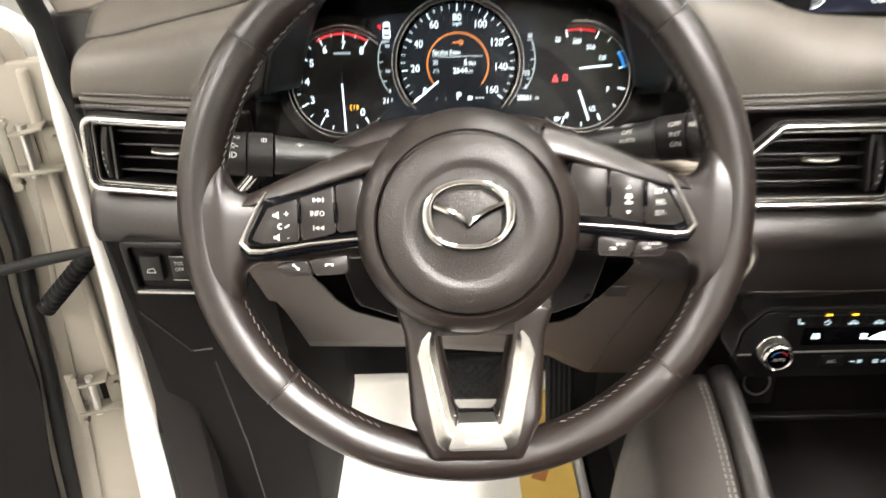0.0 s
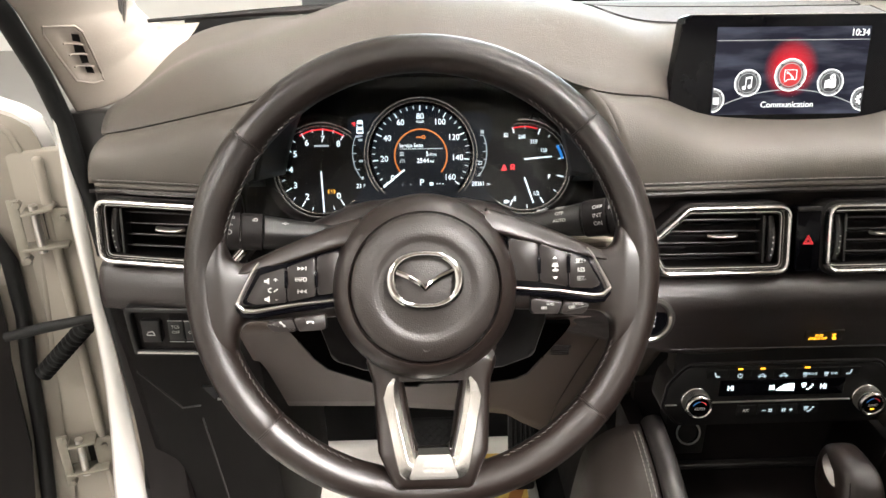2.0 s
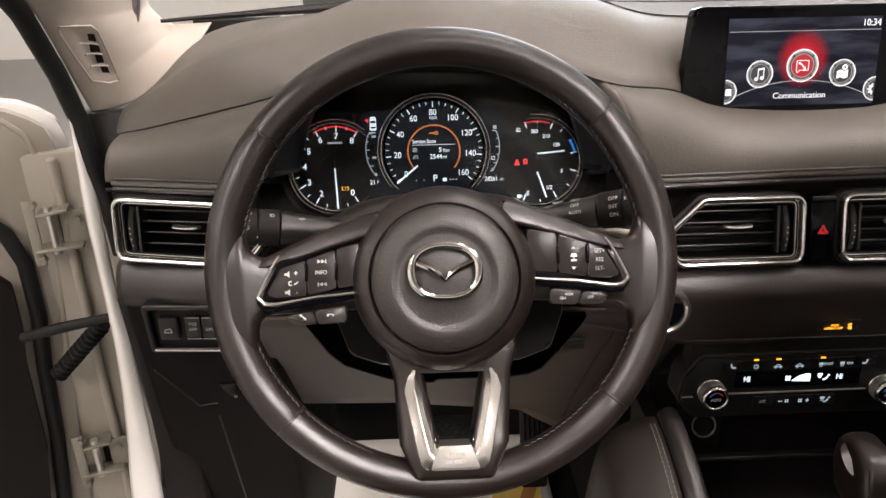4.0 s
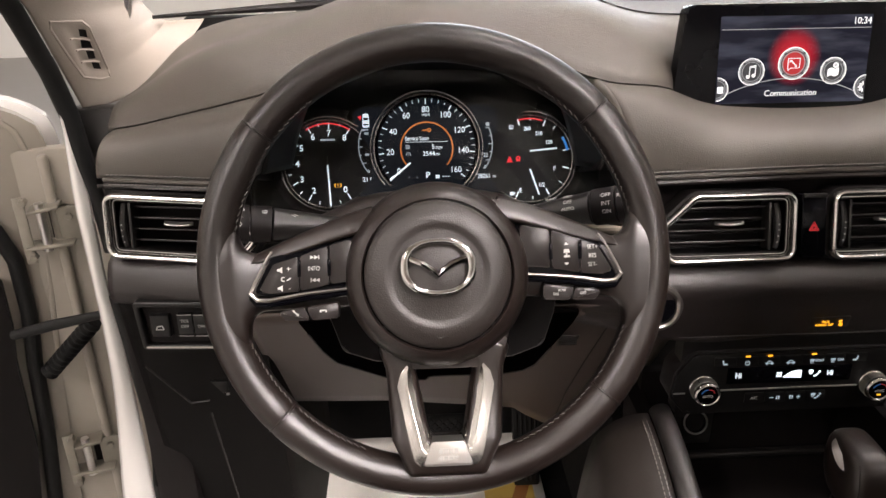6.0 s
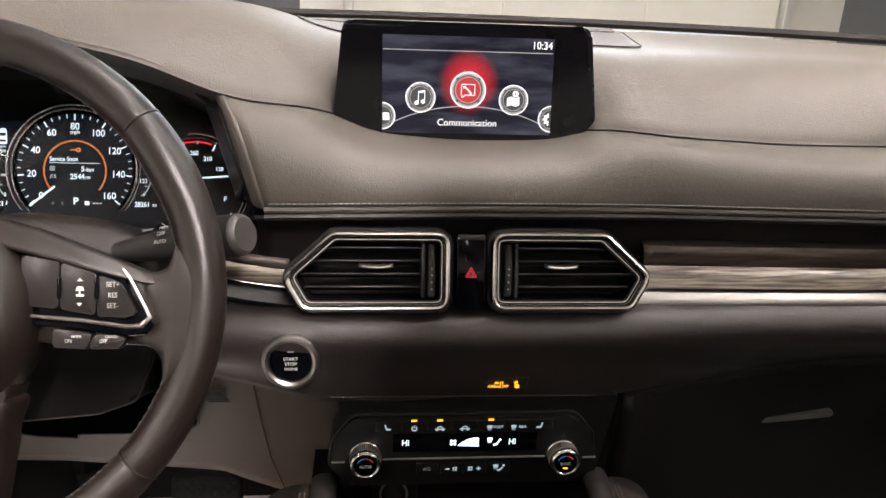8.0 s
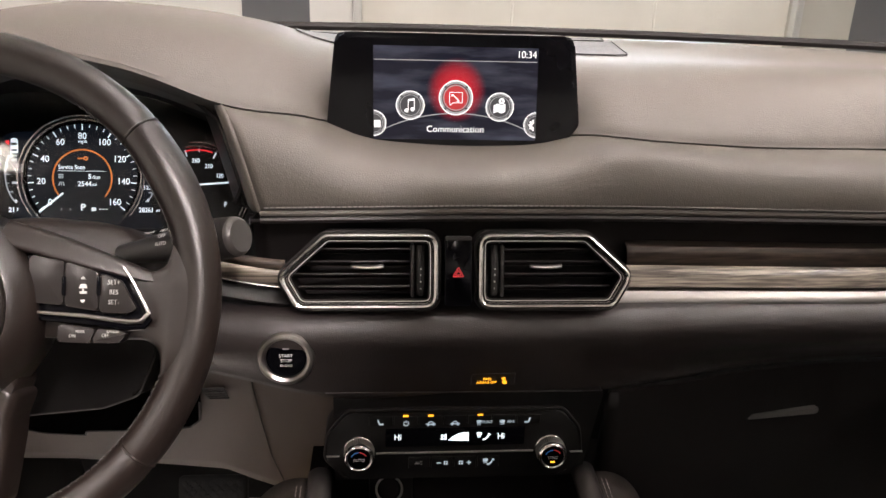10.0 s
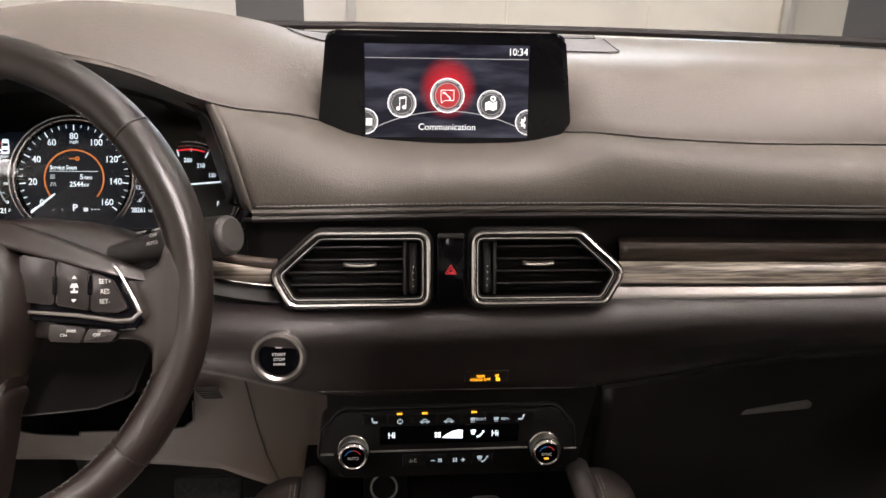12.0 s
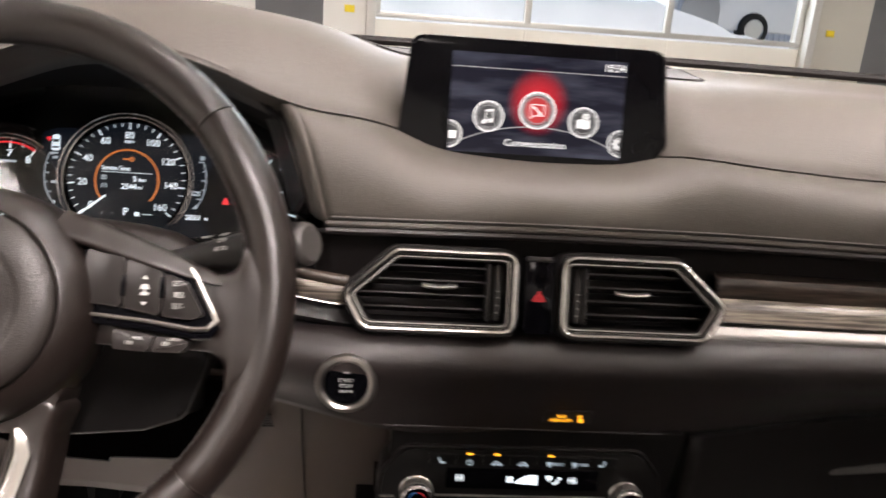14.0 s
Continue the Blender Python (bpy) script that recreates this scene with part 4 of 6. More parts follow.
part("face", prism(back, -0.02, -0.004), GAUGE, cl, "black gauge face")


def hood_wall(u, v):
    a = radians(-18 + 216 * u)
    x, y = 0.170 * math.cos(a), 0.086 * math.sin(a) - 0.004
    flare = 1 - v
    return (x, y + 0.010 * flare * max(0, math.sin(a)), -0.006 + 0.098 * flare)


thick(part("hood_lining", sheet(hood_wall, 60, 8), MATTE, cl, "matte black hood lining"), 0.003)


part("lcd_plate", prism(rounded([(-0.074, -0.049), (0.076, -0.049), (0.076, 0.038), (0.064, 0.043), (-0.062, 0.043), (-0.074, 0.038)], 0.004), -0.0045, -0.0015), LCD, cl, "dark blue-black display between the dials")


def dial(cx, cy, r, parent, name, a0, a1, face):
    d = part(name, lathe([(r, -0.004), (r, -0.0005), (0, -0.0005)], 64, c=(cx, cy)), face, parent)
    part("dial_ring", tube(arc(cx, cy, r, a0, a1, 80, 0.002), 0.0010, 8), BEZEL, d, "thin chrome ring")
    if face is GAUGE:
        prof = ((r + 0.0045, -0.003), (r + 0.0060, 0.004), (r + 0.0110, 0.011), (r + 0.0125, 0.0115), (r + 0.0130, 0.004))
        def bowl(u, v):
            k = v * 4
            i = min(int(k), 3)
            q, z = [prof[i][j] + (prof[i + 1][j] - prof[i][j]) * (k - i) for j in (0, 1)]
            a = radians(a0 + 22 + (a1 - a0 - 44) * u)
            return (cx + q * math.cos(a), cy + q * math.sin(a), z)
        thick(part("dial_bowl", sheet(bowl, 48, 8), MATTE, d, "black bowl beside the dial"), 0.001)
    part("outer_ring", tube(arc(cx, cy, r + 0.0034, a0 + 6, a1 - 6, 80, 0.004), 0.0007, 6), BEZEL, d)
    return d


def ticks(cx, cy, r, angles, length, w, d, m):
    for a in angles:
        c, s = math.cos(radians(a)), math.sin(radians(a))
        part("scale_mark", bar(cx + (r - length) * c, cy + (r - length) * s, cx + r * c, cy + r * s, w, 0.0004), m, d)


ZC = 0.0004
SX = 0.001
spd = dial(SX, 0.0, 0.0552, cl, "speedometer", -46, 226, LCD)
part("gap_ring", flat_arc(SX, 0.0, 0.0512, 0.0546, -44, 224, 0.0006, 72), PIANO, spd, "glossy black ring round the scale")
sa = [219 - 32.2 * k for k in range(9)]
ticks(SX, 0, 0.0506, sa, 0.0056, 0.0010, spd, LIT_C)
ticks(SX, 0, 0.0506, [219 - 8.05 * k for k in range(33) if k % 4], 0.0032, 0.00055, spd, LIT_C)
for k, a in enumerate(sa):
    text(str(k * 20), 0.0088, SX + 0.0384 * math.cos(radians(a)), 0.0003 + 0.0390 * math.sin(radians(a)), ZC, LIT_C, spd, bold=0.004, squeeze=0.93)
text("mph", 0.0048, SX, 0.0342, ZC, LIT_C, spd)
part("orange_arc", flat_arc(SX, -0.001, 0.0266, 0.0280, -40, 220, ZC, 60), LIT_O, spd, "glowing orange arc")
bm = bar(-0.0035, 0.0180, 0.003, 0.0180, 0.0013, ZC)
flat_arc(0.004, 0.0180, 0.0008, 0.0022, 0, 360, ZC, 12, bm)
part("spanner_symbol", bm, LIT_O, spd)
text("Service Soon", 0.0058, -0.0215, 0.0094, ZC, LIT_C, spd, "LEFT", squeeze=0.82, bold=0.012)
part("divider_line", bar(-0.0215, 0.0060, 0.0230, 0.0058, 0.0004, ZC), LIT_C, spd)
text("5", 0.0068, 0.0095, 0.0004, ZC, LIT_C, spd, "RIGHT", bold=0.015)
text("days", 0.0050, 0.0100, 0.0000, ZC, LIT_C, spd, "LEFT", squeeze=0.85)
text("2544", 0.0068, 0.0095, -0.0066, ZC, LIT_C, spd, "RIGHT", squeeze=0.95, bold=0.015)
text("mi", 0.0050, 0.0100, -0.0070, ZC, LIT_C, spd, "LEFT", squeeze=0.9)
bm = bmesh.new()
for k in range(3):
    bar(-0.0212, 0.0024 - 0.0015 * k, -0.0168, 0.0024 - 0.0015 * k, 0.0010, ZC, bm)
part("calendar_symbol", bm, LIT_DIM, spd)
bm = bar(-0.0208, -0.0083, -0.0195, -0.0045, 0.0009, ZC)
bar(-0.0160, -0.0083, -0.0170, -0.0045, 0.0009, ZC, bm)
bar(-0.0184, -0.0083, -0.0184, -0.0045, 0.0005, ZC, bm)
part("road_symbol", bm, LIT_DIM, spd)
text("P", 0.0092, 0.0015, -0.0292, ZC, LIT_C, spd, bold=0.015)
bm = bmesh.new()
for k in range(3):
    bar(0.0165 + 0.0030 * k, -0.0307, 0.0184 + 0.0030 * k, -0.0307, 0.0007, ZC, bm)
prism([(0.0095, -0.0325), (0.0135, -0.0325), (0.0135, -0.0290), (0.0095, -0.0290)], ZC, 0.0008, bm=bm)
part("range_symbol", bm, LIT_C, spd)
bm = bar(-0.0190, -0.0320, -0.0180, -0.0300, 0.0006, ZC)
bar(-0.0105, -0.0300, -0.0098, -0.0320, 0.0006, ZC, bm)
part("lane_symbol", bm, LIT_DIM, spd)
part("needle", bar(-0.0165, -0.0155, -0.0385, -0.0335, 0.0017, 0.0012), LIT_C, spd, "white needle")

TX, TY = -0.102, -0.0145
tac = dial(TX, TY, 0.0455, cl, "tachometer", 44, 316, GAUGE)
ta = [301 - 30.5 * k for k in range(9)]
ticks(TX, TY, 0.0430, ta, 0.0066, 0.0010, tac, LIT_C)
ticks(TX, TY, 0.0430, [301 - 15.25 * k for k in range(16) if k % 2], 0.0034, 0.0006, tac, LIT_C)
for k, a in enumerate(ta):
    if k != 1:
        text(str(k), 0.0088, TX + 0.0322 * math.cos(radians(a)), TY + 0.0318 * math.sin(radians(a)), ZC, LIT_C, tac, bold=0.010)
part("red_zone", flat_arc(TX, TY, 0.0412, 0.0424, 56, 122, 0.0008, 30), LIT_R, tac)
part("unit_bar", box(0.015, 0.0017, 0.0004, (TX, 0.0105, 0.0006)), LIT_DIM, tac)
part("needle", bar(TX - 0.001, -0.0158, TX + 0.0010, -0.0580, 0.0015, 0.0012), LIT_C, tac, "white needle")
part("needle_stub", bar(TX - 0.0010, -0.006, TX - 0.001, -0.0155, 0.0014, 0.0010), PLASTIC, tac)
bm = flat_arc(-0.0944, -0.0370, 0.0016, 0.0024, 110, 250, ZC, 12)
flat_arc(-0.0916, -0.0370, 0.0016, 0.0024, -70, 70, ZC, 12, bm)
bar(-0.0930, -0.0353, -0.0930, -0.0374, 0.0008, ZC, bm)
bar(-0.0930, -0.0382, -0.0930, -0.0389, 0.0008, ZC, bm)
part("tyre_warning", bm, LIT_A, tac, "lit amber tyre warning")

RX, RY = 0.109, -0.0145
rgt = dial(RX, RY, 0.0455, cl, "fuel_and_temperature_dial", -132, 104, GAUGE)
ticks(RX, RY, 0.0430, [106, 66, 12], 0.0062, 0.0012, rgt, LIT_C)
ticks(RX, RY, 0.0430, [88, 50, 30], 0.0032, 0.0007, rgt, LIT_C)
ticks(RX, RY, 0.0430, [-15, -62, -110], 0.0066, 0.0013, rgt, LIT_C)
ticks(RX, RY, 0.0430, [-38, -86], 0.0034, 0.0008, rgt, LIT_C)
part("red_zone", flat_arc(RX, RY, 0.0412, 0.0424, 70, 106, 0.0008, 20), LIT_R, rgt)
part("blue_zone", flat_arc(RX, RY, 0.0400, 0.0424, 11, 32, 0.0008, 16), LIT_B, rgt)
for w, x, y, s in (("260", 0.1072, 0.0168, 0.0058), ("210", 0.1195, 0.0115, 0.0058), ("120", 0.1300, 0.0022, 0.0054), ("F", 0.1355, -0.0256, 0.0066), ("1/2", 0.1215, -0.0425, 0.0060), ("E", 0.0990, -0.0480, 0.0066)):
    text(w, s, x, y, ZC, LIT_C, rgt, squeeze=0.88, bold=0.014)
part("needle", bar(0.1095, -0.0065, 0.1385, -0.0042, 0.0016, 0.0012), LIT_C, rgt, "white needle")
part("needle", bar(0.1092, -0.0255, 0.1185, -0.0525, 0.0016, 0.0012), LIT_C, rgt, "white needle")
bm = prism([(0.0850, -0.0180), (0.0910, -0.0180), (0.0890, -0.0120), (0.0872, -0.0120)], ZC, 0.0008)
part("belt_warning", bm, LIT_R, rgt, "red warning symbol")
bm = flat_arc(0.0970, -0.0138, 0.0010, 0.0024, 0, 360, ZC, 20)
flat_arc(0.0970, -0.0172, 0.0008, 0.0024, 0, 180, ZC, 12, bm)
part("airbag_warning", bm, LIT_R, rgt, "red warning symbol")
bm = box(0.0040, 0.0036, 0.0004, (0.0895, -0.0508, 0.0006))
box(0.0012, 0.0016, 0.0004, (0.0925, -0.0505, 0.0006), bm=bm)
part("fuel_pump_symbol", bm, LIT_C, rgt)
bm = bar(0.0880, 0.0175, 0.0925, 0.0175, 0.0012, ZC)
bar(0.0890, 0.0185, 0.0890, 0.0212, 0.0010, ZC, bm)
bar(0.0905, 0.0200, 0.0925, 0.0200, 0.0010, ZC, bm)
part("coolant_symbol", bm, LIT_C, rgt)

mid = part("side_displays", box(0.010, 0.0004, 0.0004, (-0.066, -0.058, -0.002)), LCD, cl)
bm = prism(rounded([(-0.0655, 0.0222), (-0.0580, 0.0222), (-0.0588, 0.0365), (-0.0647, 0.0365)], 0.002), ZC, 0.0008)
cs = part("car_symbol", bm, LIT_C, mid)
part("car_window", box(0.0050, 0.0028, 0.0003, (-0.0617, 0.0310, 0.0011), 0.0001), LCD, cs)
part("car_window", box(0.0052, 0.0018, 0.0003, (-0.0617, 0.0252, 0.0011), 0.0001), LCD, cs)
part("door_symbol", prism([(-0.0705, 0.0335), (-0.0670, 0.0300), (-0.0664, 0.0325), (-0.0664, 0.0345)], ZC, 0.0008), LIT_R, mid)
for sgn in (-1, 1):
    bm = bmesh.new()
    pts = [(sgn * (0.0700 - 0.0080 * abs((k - 4) / 6.0) ** 2.2), 0.0190 - 0.0042 * k) for k in range(11)]
    for p, q in zip(pts, pts[1:]):
        bar(p[0], p[1], q[0], q[1], 0.0008, ZC, bm)
    for k in (0, 2, 4, 6, 8, 10):
        bar(pts[k][0], pts[k][1], pts[k][0] - sgn * (0.0040 if k % 4 == 0 else 0.0025), pts[k][1], 0.0009, ZC, bm)
    part("side_scale", bm, LIT_DIM, mid)
bm = box(0.0070, 0.0014, 0.0004, (-0.0630, 0.0200, 0.0006))
part("unit_bar", bm, LIT_DIM, mid)
for y in (0.0160, -0.0058):
    part("scale_bar", box(0.0042, 0.0022, 0.0004, (-0.0615, y, 0.0006)), LIT_DIM, mid)
text("0", 0.0044, -0.0602, -0.0235, ZC, LIT_C, mid)
text("0", 0.0044, 0.0622, -0.0220, ZC, LIT_C, mid)
text("21", 0.0064, -0.0640, -0.0318, ZC, LIT_C, mid, squeeze=0.95, bold=0.012)
text("F", 0.0042, -0.0585, -0.0315, ZC, LIT_C, mid)
text("122", 0.0056, 0.0615, -0.0098, ZC, LIT_C, mid, squeeze=0.9)
text("28261", 0.0064, 0.0605, -0.0315, ZC, LIT_C, mid, squeeze=0.86, bold=0.012)
text("mi", 0.0044, 0.0715, -0.0318, ZC, LIT_C, mid, squeeze=0.85)
part("fuel_symbol", box(0.0036, 0.0036, 0.0004, (0.0655, 0.0225, 0.0006)), LIT_DIM, mid)
bm = sheet(lambda u, v: ((u - 0.5) * 0.36, -0.094 + 0.016 * v, -0.004 + 0.055 * (1 - v) ** 2), 20, 6)
# shelf under the dials, darkened by colour for the shade of the hood
thick(part("lower_shelf", bm, BLACK_SHADED, cl), 0.002)

COVER = bpy.data.materials.new("cover_glass")
COVER.use_nodes = True
cb = COVER.node_tree.nodes["Principled BSDF"]
cb.inputs["Transmission Weight"].default_value, cb.inputs["Roughness"].default_value, cb.inputs["IOR"].default_value = 1.0, 0.03, 1.22
cover = part("cover_glass", sheet(lambda u, v: ((u - 0.5) * 0.352, -0.072 + 0.150 * v - 0.012 * (2 * u - 1) ** 2, 0.018 + 0.010 * (1 - v) + 0.002 * (2 * u - 1) ** 2), 24, 12), COVER, cl, "clear curved cover over the dials")
thick(cover, 0.0012)
cover.visible_shadow = False

# ---------------------------------------------------------------- steering wheel
sw = thing("steering_wheel", plane_at(-0.3580, 0.4485, 1.0885, 24) @ Matrix.Scale(0.985, 4), "black leather steering wheel with silver lower spoke and buttons", "steering wheel")
RM, Rm = 0.1708, 0.0152


def rim_point(a, q, grow=0.0):
    """a: angle round the wheel, q: angle round the rim, in degrees."""
    c, s = math.cos(radians(a)), math.sin(radians(a))
    near = min(abs((a - b + 180) % 360 - 180) for b in SEAMS)
    r = Rm + grow - 0.0007 * math.exp(-(near / 1.0) ** 2)          # drawn in at the seams
    thumb = sum(math.exp(-(((a - b + 180) % 360 - 180) / 9.0) ** 2) for b in (29.0, 155.0))
    r *= 1 + 0.13 * thumb * max(0.0, math.cos(radians(q - 130))) ** 2    # thumb rests above the spokes
    r += 0.0009 * math.exp(-((q - 72) / 16) ** 2)       # a soft ridge along the front
    d = RM + r * math.cos(radians(q)) * 0.98
    return (d * c, d * s, r * math.sin(radians(q)) * 1.02 - 0.002)


def rim_part(a0, a1, material, label, n=40):
    return part("rim", sheet(lambda u, v: rim_point(a0 + (a1 - a0) * u, 360 * v), n, 20), material, sw, label)


SEAMS = (41.5, 142.5, 224.0, 320.0)
for a0, a1 in zip(SEAMS, SEAMS[1:] + (SEAMS[0] + 360,)):
    rim_part(a0, a1, LEATHER, "smooth black leather rim section", 56)
for a in SEAMS:
    part("seam", tube([rim_point(a, 360 * k / 20, 0.0002) for k in range(20)], 0.0010, 6, closed=True), LEATHER, sw)
bm = bmesh.new()
for a0, a1 in ((42.5, 58), (126, 141.5), (143.5, 172), (196, 223), (225, 248), (292, 319), (321, 344), (8, 40.5)):
    n = int((a1 - a0) * radians(1) * 0.153 / 0.0052)
    for i in range(n):
        a = a0 + (a1 - a0) * (i + 0.5) / n
        p, q = Vector(rim_point(a - 0.70, 163, 0.0003)), Vector(rim_point(a + 0.70, 156, 0.0003))
        tube([p, q], 0.0006, 5, bm=bm)
tagged(part("stitches", bm, THREAD_D, sw, "grey stitches along the inner rim"), kind="stuff")

# hub with airbag cover
HY = -0.0105
part("hub_body", lathe([(0.064, -0.035), (0.0720, -0.010), (0.0712, 0.010), (0.0690, 0.020), (0.0655, 0.0265), (0.0610, 0.0315), (0.0572, 0.0335), (0.0563, 0.0325), (0.0560, 0.0290)], 72, c=(0, HY)), LEATHER, sw, "black grained hub")
part("airbag_cover", lathe([(0.0552, 0.0285), (0.0549, 0.0330), (0.0535, 0.0348), (0.0490, 0.0372), (0.0440, 0.0388), (0.0400, 0.0394), (0.0375, 0.0392), (0.0355, 0.0382), (0.0330, 0.0378), (0.022, 0.0398), (0.012, 0.0412), (0.0, 0.0418)], 72, c=(0, HY + 0.0003)), LEATHER_P, sw, "round grained airbag cover")
bm = bmesh.new()
flat_arc(0.0, HY - 0.0435, 0.0022, 0.0030, 30, 330, 0.0383, 12, bm)
part("airbag_mark", bm, PLASTIC, sw)
em = part("emblem", tube([(0.0246 * math.copysign(abs(math.cos(radians(t))) ** 0.85, math.cos(radians(t))), HY + 0.0065 + 0.0190 * math.copysign(abs(math.sin(radians(t))) ** 0.85, math.sin(radians(t))), 0.0445) for t in range(0, 360, 6)], [0.0025 + 0.0011 * math.cos(radians(t)) ** 2 for t in range(0, 360, 6)], 10, closed=True), EMBLEM, sw, "chrome oval emblem")
wing = [(-0.0235, 0.0095), (-0.0215, 0.0095), (-0.0105, 0.0030), (-0.0035, -0.0035), (0, -0.0090), (0.0035, -0.0035), (0.0105, 0.0030), (0.0215, 0.0095), (0.0235, 0.0095)]
bm = tube([(x, HY + 0.0065 + y * 0.72, 0.0446) for x, y in wing], [0.0014, 0.0023, 0.0026, 0.0022, 0.0017, 0.0022, 0.0026, 0.0023, 0.0014], 8)
part("emblem_wing", bm, EMBLEM, em)

# side spokes with button pods
def side_spoke(s):
    def mx(p):
        return [(s * x, y) for x, y in p][:: 1 if s > 0 else -1]
    lift = 0.0 if s < 0 else 0.0055
    def arm(u, v):
        """Leather spoke that swells into the rim."""
        x = 0.045 + 0.121 * u
        q = min(1.0, max(0.0, (x - 0.132) / 0.023))
        flare = 0.026 * (1 - math.sqrt(1 - q * q))
        yt = 0.0405 - 0.36 * (x - 0.05) + lift + flare
        yb = -0.033 - 0.03 * (x - 0.05) + 0.5 * lift - flare
        a = 2 * math.pi * v
        c, w = math.cos(a), math.sin(a)
        y = (yt + yb) / 2 + (yt - yb) / 2 * math.copysign(abs(c) ** 0.6, c)
        hz = 0.0085 + 0.0055 * q
        z = hz * math.copysign(abs(w) ** 0.6, w) - 0.001
        xr = math.sqrt(RM * RM - y * y)
        return (s * (x + (xr - RM) * q), y, z)
    a = part("spoke", sheet(arm, 40, 40), LEATHER, sw, "black side spoke", smooth=80)
    d = 0.0 if s < 0 else 0.004
    ridge = [(0.046, 0.0345, 0.0125, 0.0092), (0.065, 0.0295, 0.0120, 0.0088), (0.085, 0.0230, 0.0110, 0.0080), (0.105, 0.0162, 0.0100, 0.0068), (0.122, 0.0105, 0.0085, 0.0054), (0.136, 0.0060, 0.0060, 0.0040), (0.146, 0.0035, 0.0030, 0.0028)]
    def cover(u, v):
        k = u * (len(ridge) - 1)
        i = min(int(k), len(ridge) - 2)
        x, y, zc, r = [p + (q - p) * (k - i) for p, q in zip(ridge[i], ridge[i + 1])]
        a = 2 * math.pi * v
        c, w = math.cos(a), math.sin(a)
        c, w = math.copysign(abs(c) ** 0.55, c), math.copysign(abs(w) ** 0.55, w)
        return (s * (x + r * c * 0.30), y + lift + r * c * 0.95, zc - 0.002 + (0.0095 if w > 0 else 0.012) * w * (0.25 + 0.75 * r / 0.0092) - 0.0035 * c)
    part("spoke_cover", sheet(cover, 36, 28), LEATHER, a, smooth=80)
    pod = rounded(mx([(0.060, -0.0165), (0.128, -0.0230), (0.1390, -0.0205), (0.1250, 0.0065), (0.060, 0.0220)]), 0.003)
    part("button_pod", prism([(x, y + d) for x, y in pod], 0.004, 0.0155, 0.001), PIANO, sw, "glossy black button pod")
    chrome_path = [(s * x, y + d * 1.6, 0.0170) for x, y in ((0.066, -0.0190), (0.100, -0.0220), (0.128, -0.0262), (0.1365, -0.0258), (0.1415, -0.0205), (0.1385, -0.0140), (0.1285, 0.0050), (0.1245, 0.0105))]
    part("pod_trim", tube(chrome_path, [0.0012, 0.0015, 0.0018, 0.0019, 0.0016, 0.0012, 0.0010, 0.0007], 8), POD_CHROME, sw, "chrome strip round the button pod")
    part("pod_edge", tube([(x * 1.004, y - 0.0034, z - 0.0035) for x, y, z in chrome_path[:5]], [0.0024, 0.0027, 0.0030, 0.0028, 0.0016], 8), PIANO, sw)
    d *= 1.7
    o = 0.0 if s < 0 else 0.0055
    cells = ([(0.1045 + o, -0.0200), (0.127, -0.0210), (0.1345, -0.0185), (0.1235, 0.0010), (0.1045 + o, 0.0065)],
             [(0.0820 + o, -0.0155), (0.1035 + o, -0.0195), (0.1035 + o, 0.0067), (0.0820 + o, 0.0140)],
             [(0.0640, -0.0130), (0.0810 + o, -0.0152), (0.0810 + o, 0.0142), (0.0640, 0.0185)])
    keys = []
    for c in cells:
        keys.append(part("button", prism(rounded(mx([(x, y + d) for x, y in c]), 0.002), 0.012, 0.0192, 0.0012), KEY_BLACK, sw))
    for x in (0.1040 + o, 0.0815 + o):
        part("rocker", prism(rounded(mx([(x - 0.0012, -0.009 + d), (x + 0.0012, -0.009 + d), (x + 0.0012, 0.004 + d), (x - 0.0012, 0.004 + d)]), 0.001), 0.014, 0.0206, 0.0006), PIANO, sw)
    lows = ([(0.0760, -0.0415), (0.0965, -0.0425), (0.1005, -0.0325), (0.0760, -0.0292)], [(0.0975, -0.0425), (0.1160, -0.0425), (0.1220, -0.0355), (0.1015, -0.0326)])
    e = 0.0 if s < 0 else 0.0085
    low = [part("lower_button", prism(rounded(mx([(x + o, y + e) for x, y in c]), 0.002), 0.004, 0.0140, 0.0014), KEY_BLACK, sw) for c in lows]
    return keys, low


kl, ll = side_spoke(-1)
kr, lr = side_spoke(1)
ZB = 0.0193
text("+", 0.0064, -0.1120, -0.0030, ZB, MARK, kl[0])
text("-", 0.0064, -0.1115, -0.0172, ZB, MARK_D, kl[0])
bm = bmesh.new()
for y in (-0.0035, -0.0172):
    prism([(-0.1205, y - 0.0009), (-0.1188, y - 0.0009), (-0.1168, y - 0.0025), (-0.1168, y + 0.0025), (-0.1188, y + 0.0009), (-0.1205, y + 0.0009)], ZB, ZB + 0.0003, bm=bm)
flat_arc(-0.1160, -0.0104, 0.0010, 0.0019, 60, 300, ZB, 12, bm)
bar(-0.1135, -0.0115, -0.1105, -0.0095, 0.0009, ZB, bm)
part("symbol", bm, MARK, kl[0])
text("INFO", 0.0046, -0.0930, -0.0030, ZB, MARK, kl[1], squeeze=0.85)


def skip(x, y, way, m, parent):
    bm = bmesh.new()
    for k in (-1, 0):
        a = x + way * (0.0030 * k)
        p = [(a, y - 0.0015), (a + way * 0.0028, y), (a, y + 0.0015)]
        prism(p if way > 0 else p[::-1], ZB, ZB + 0.0003, bm=bm)
    bar(x + way * 0.0034, y - 0.0015, x + way * 0.0034, y + 0.0015, 0.0007, ZB, bm)
    part("skip_symbol", bm, m, parent)


skip(-0.0925, 0.0055, 1, MARK, kl[1])
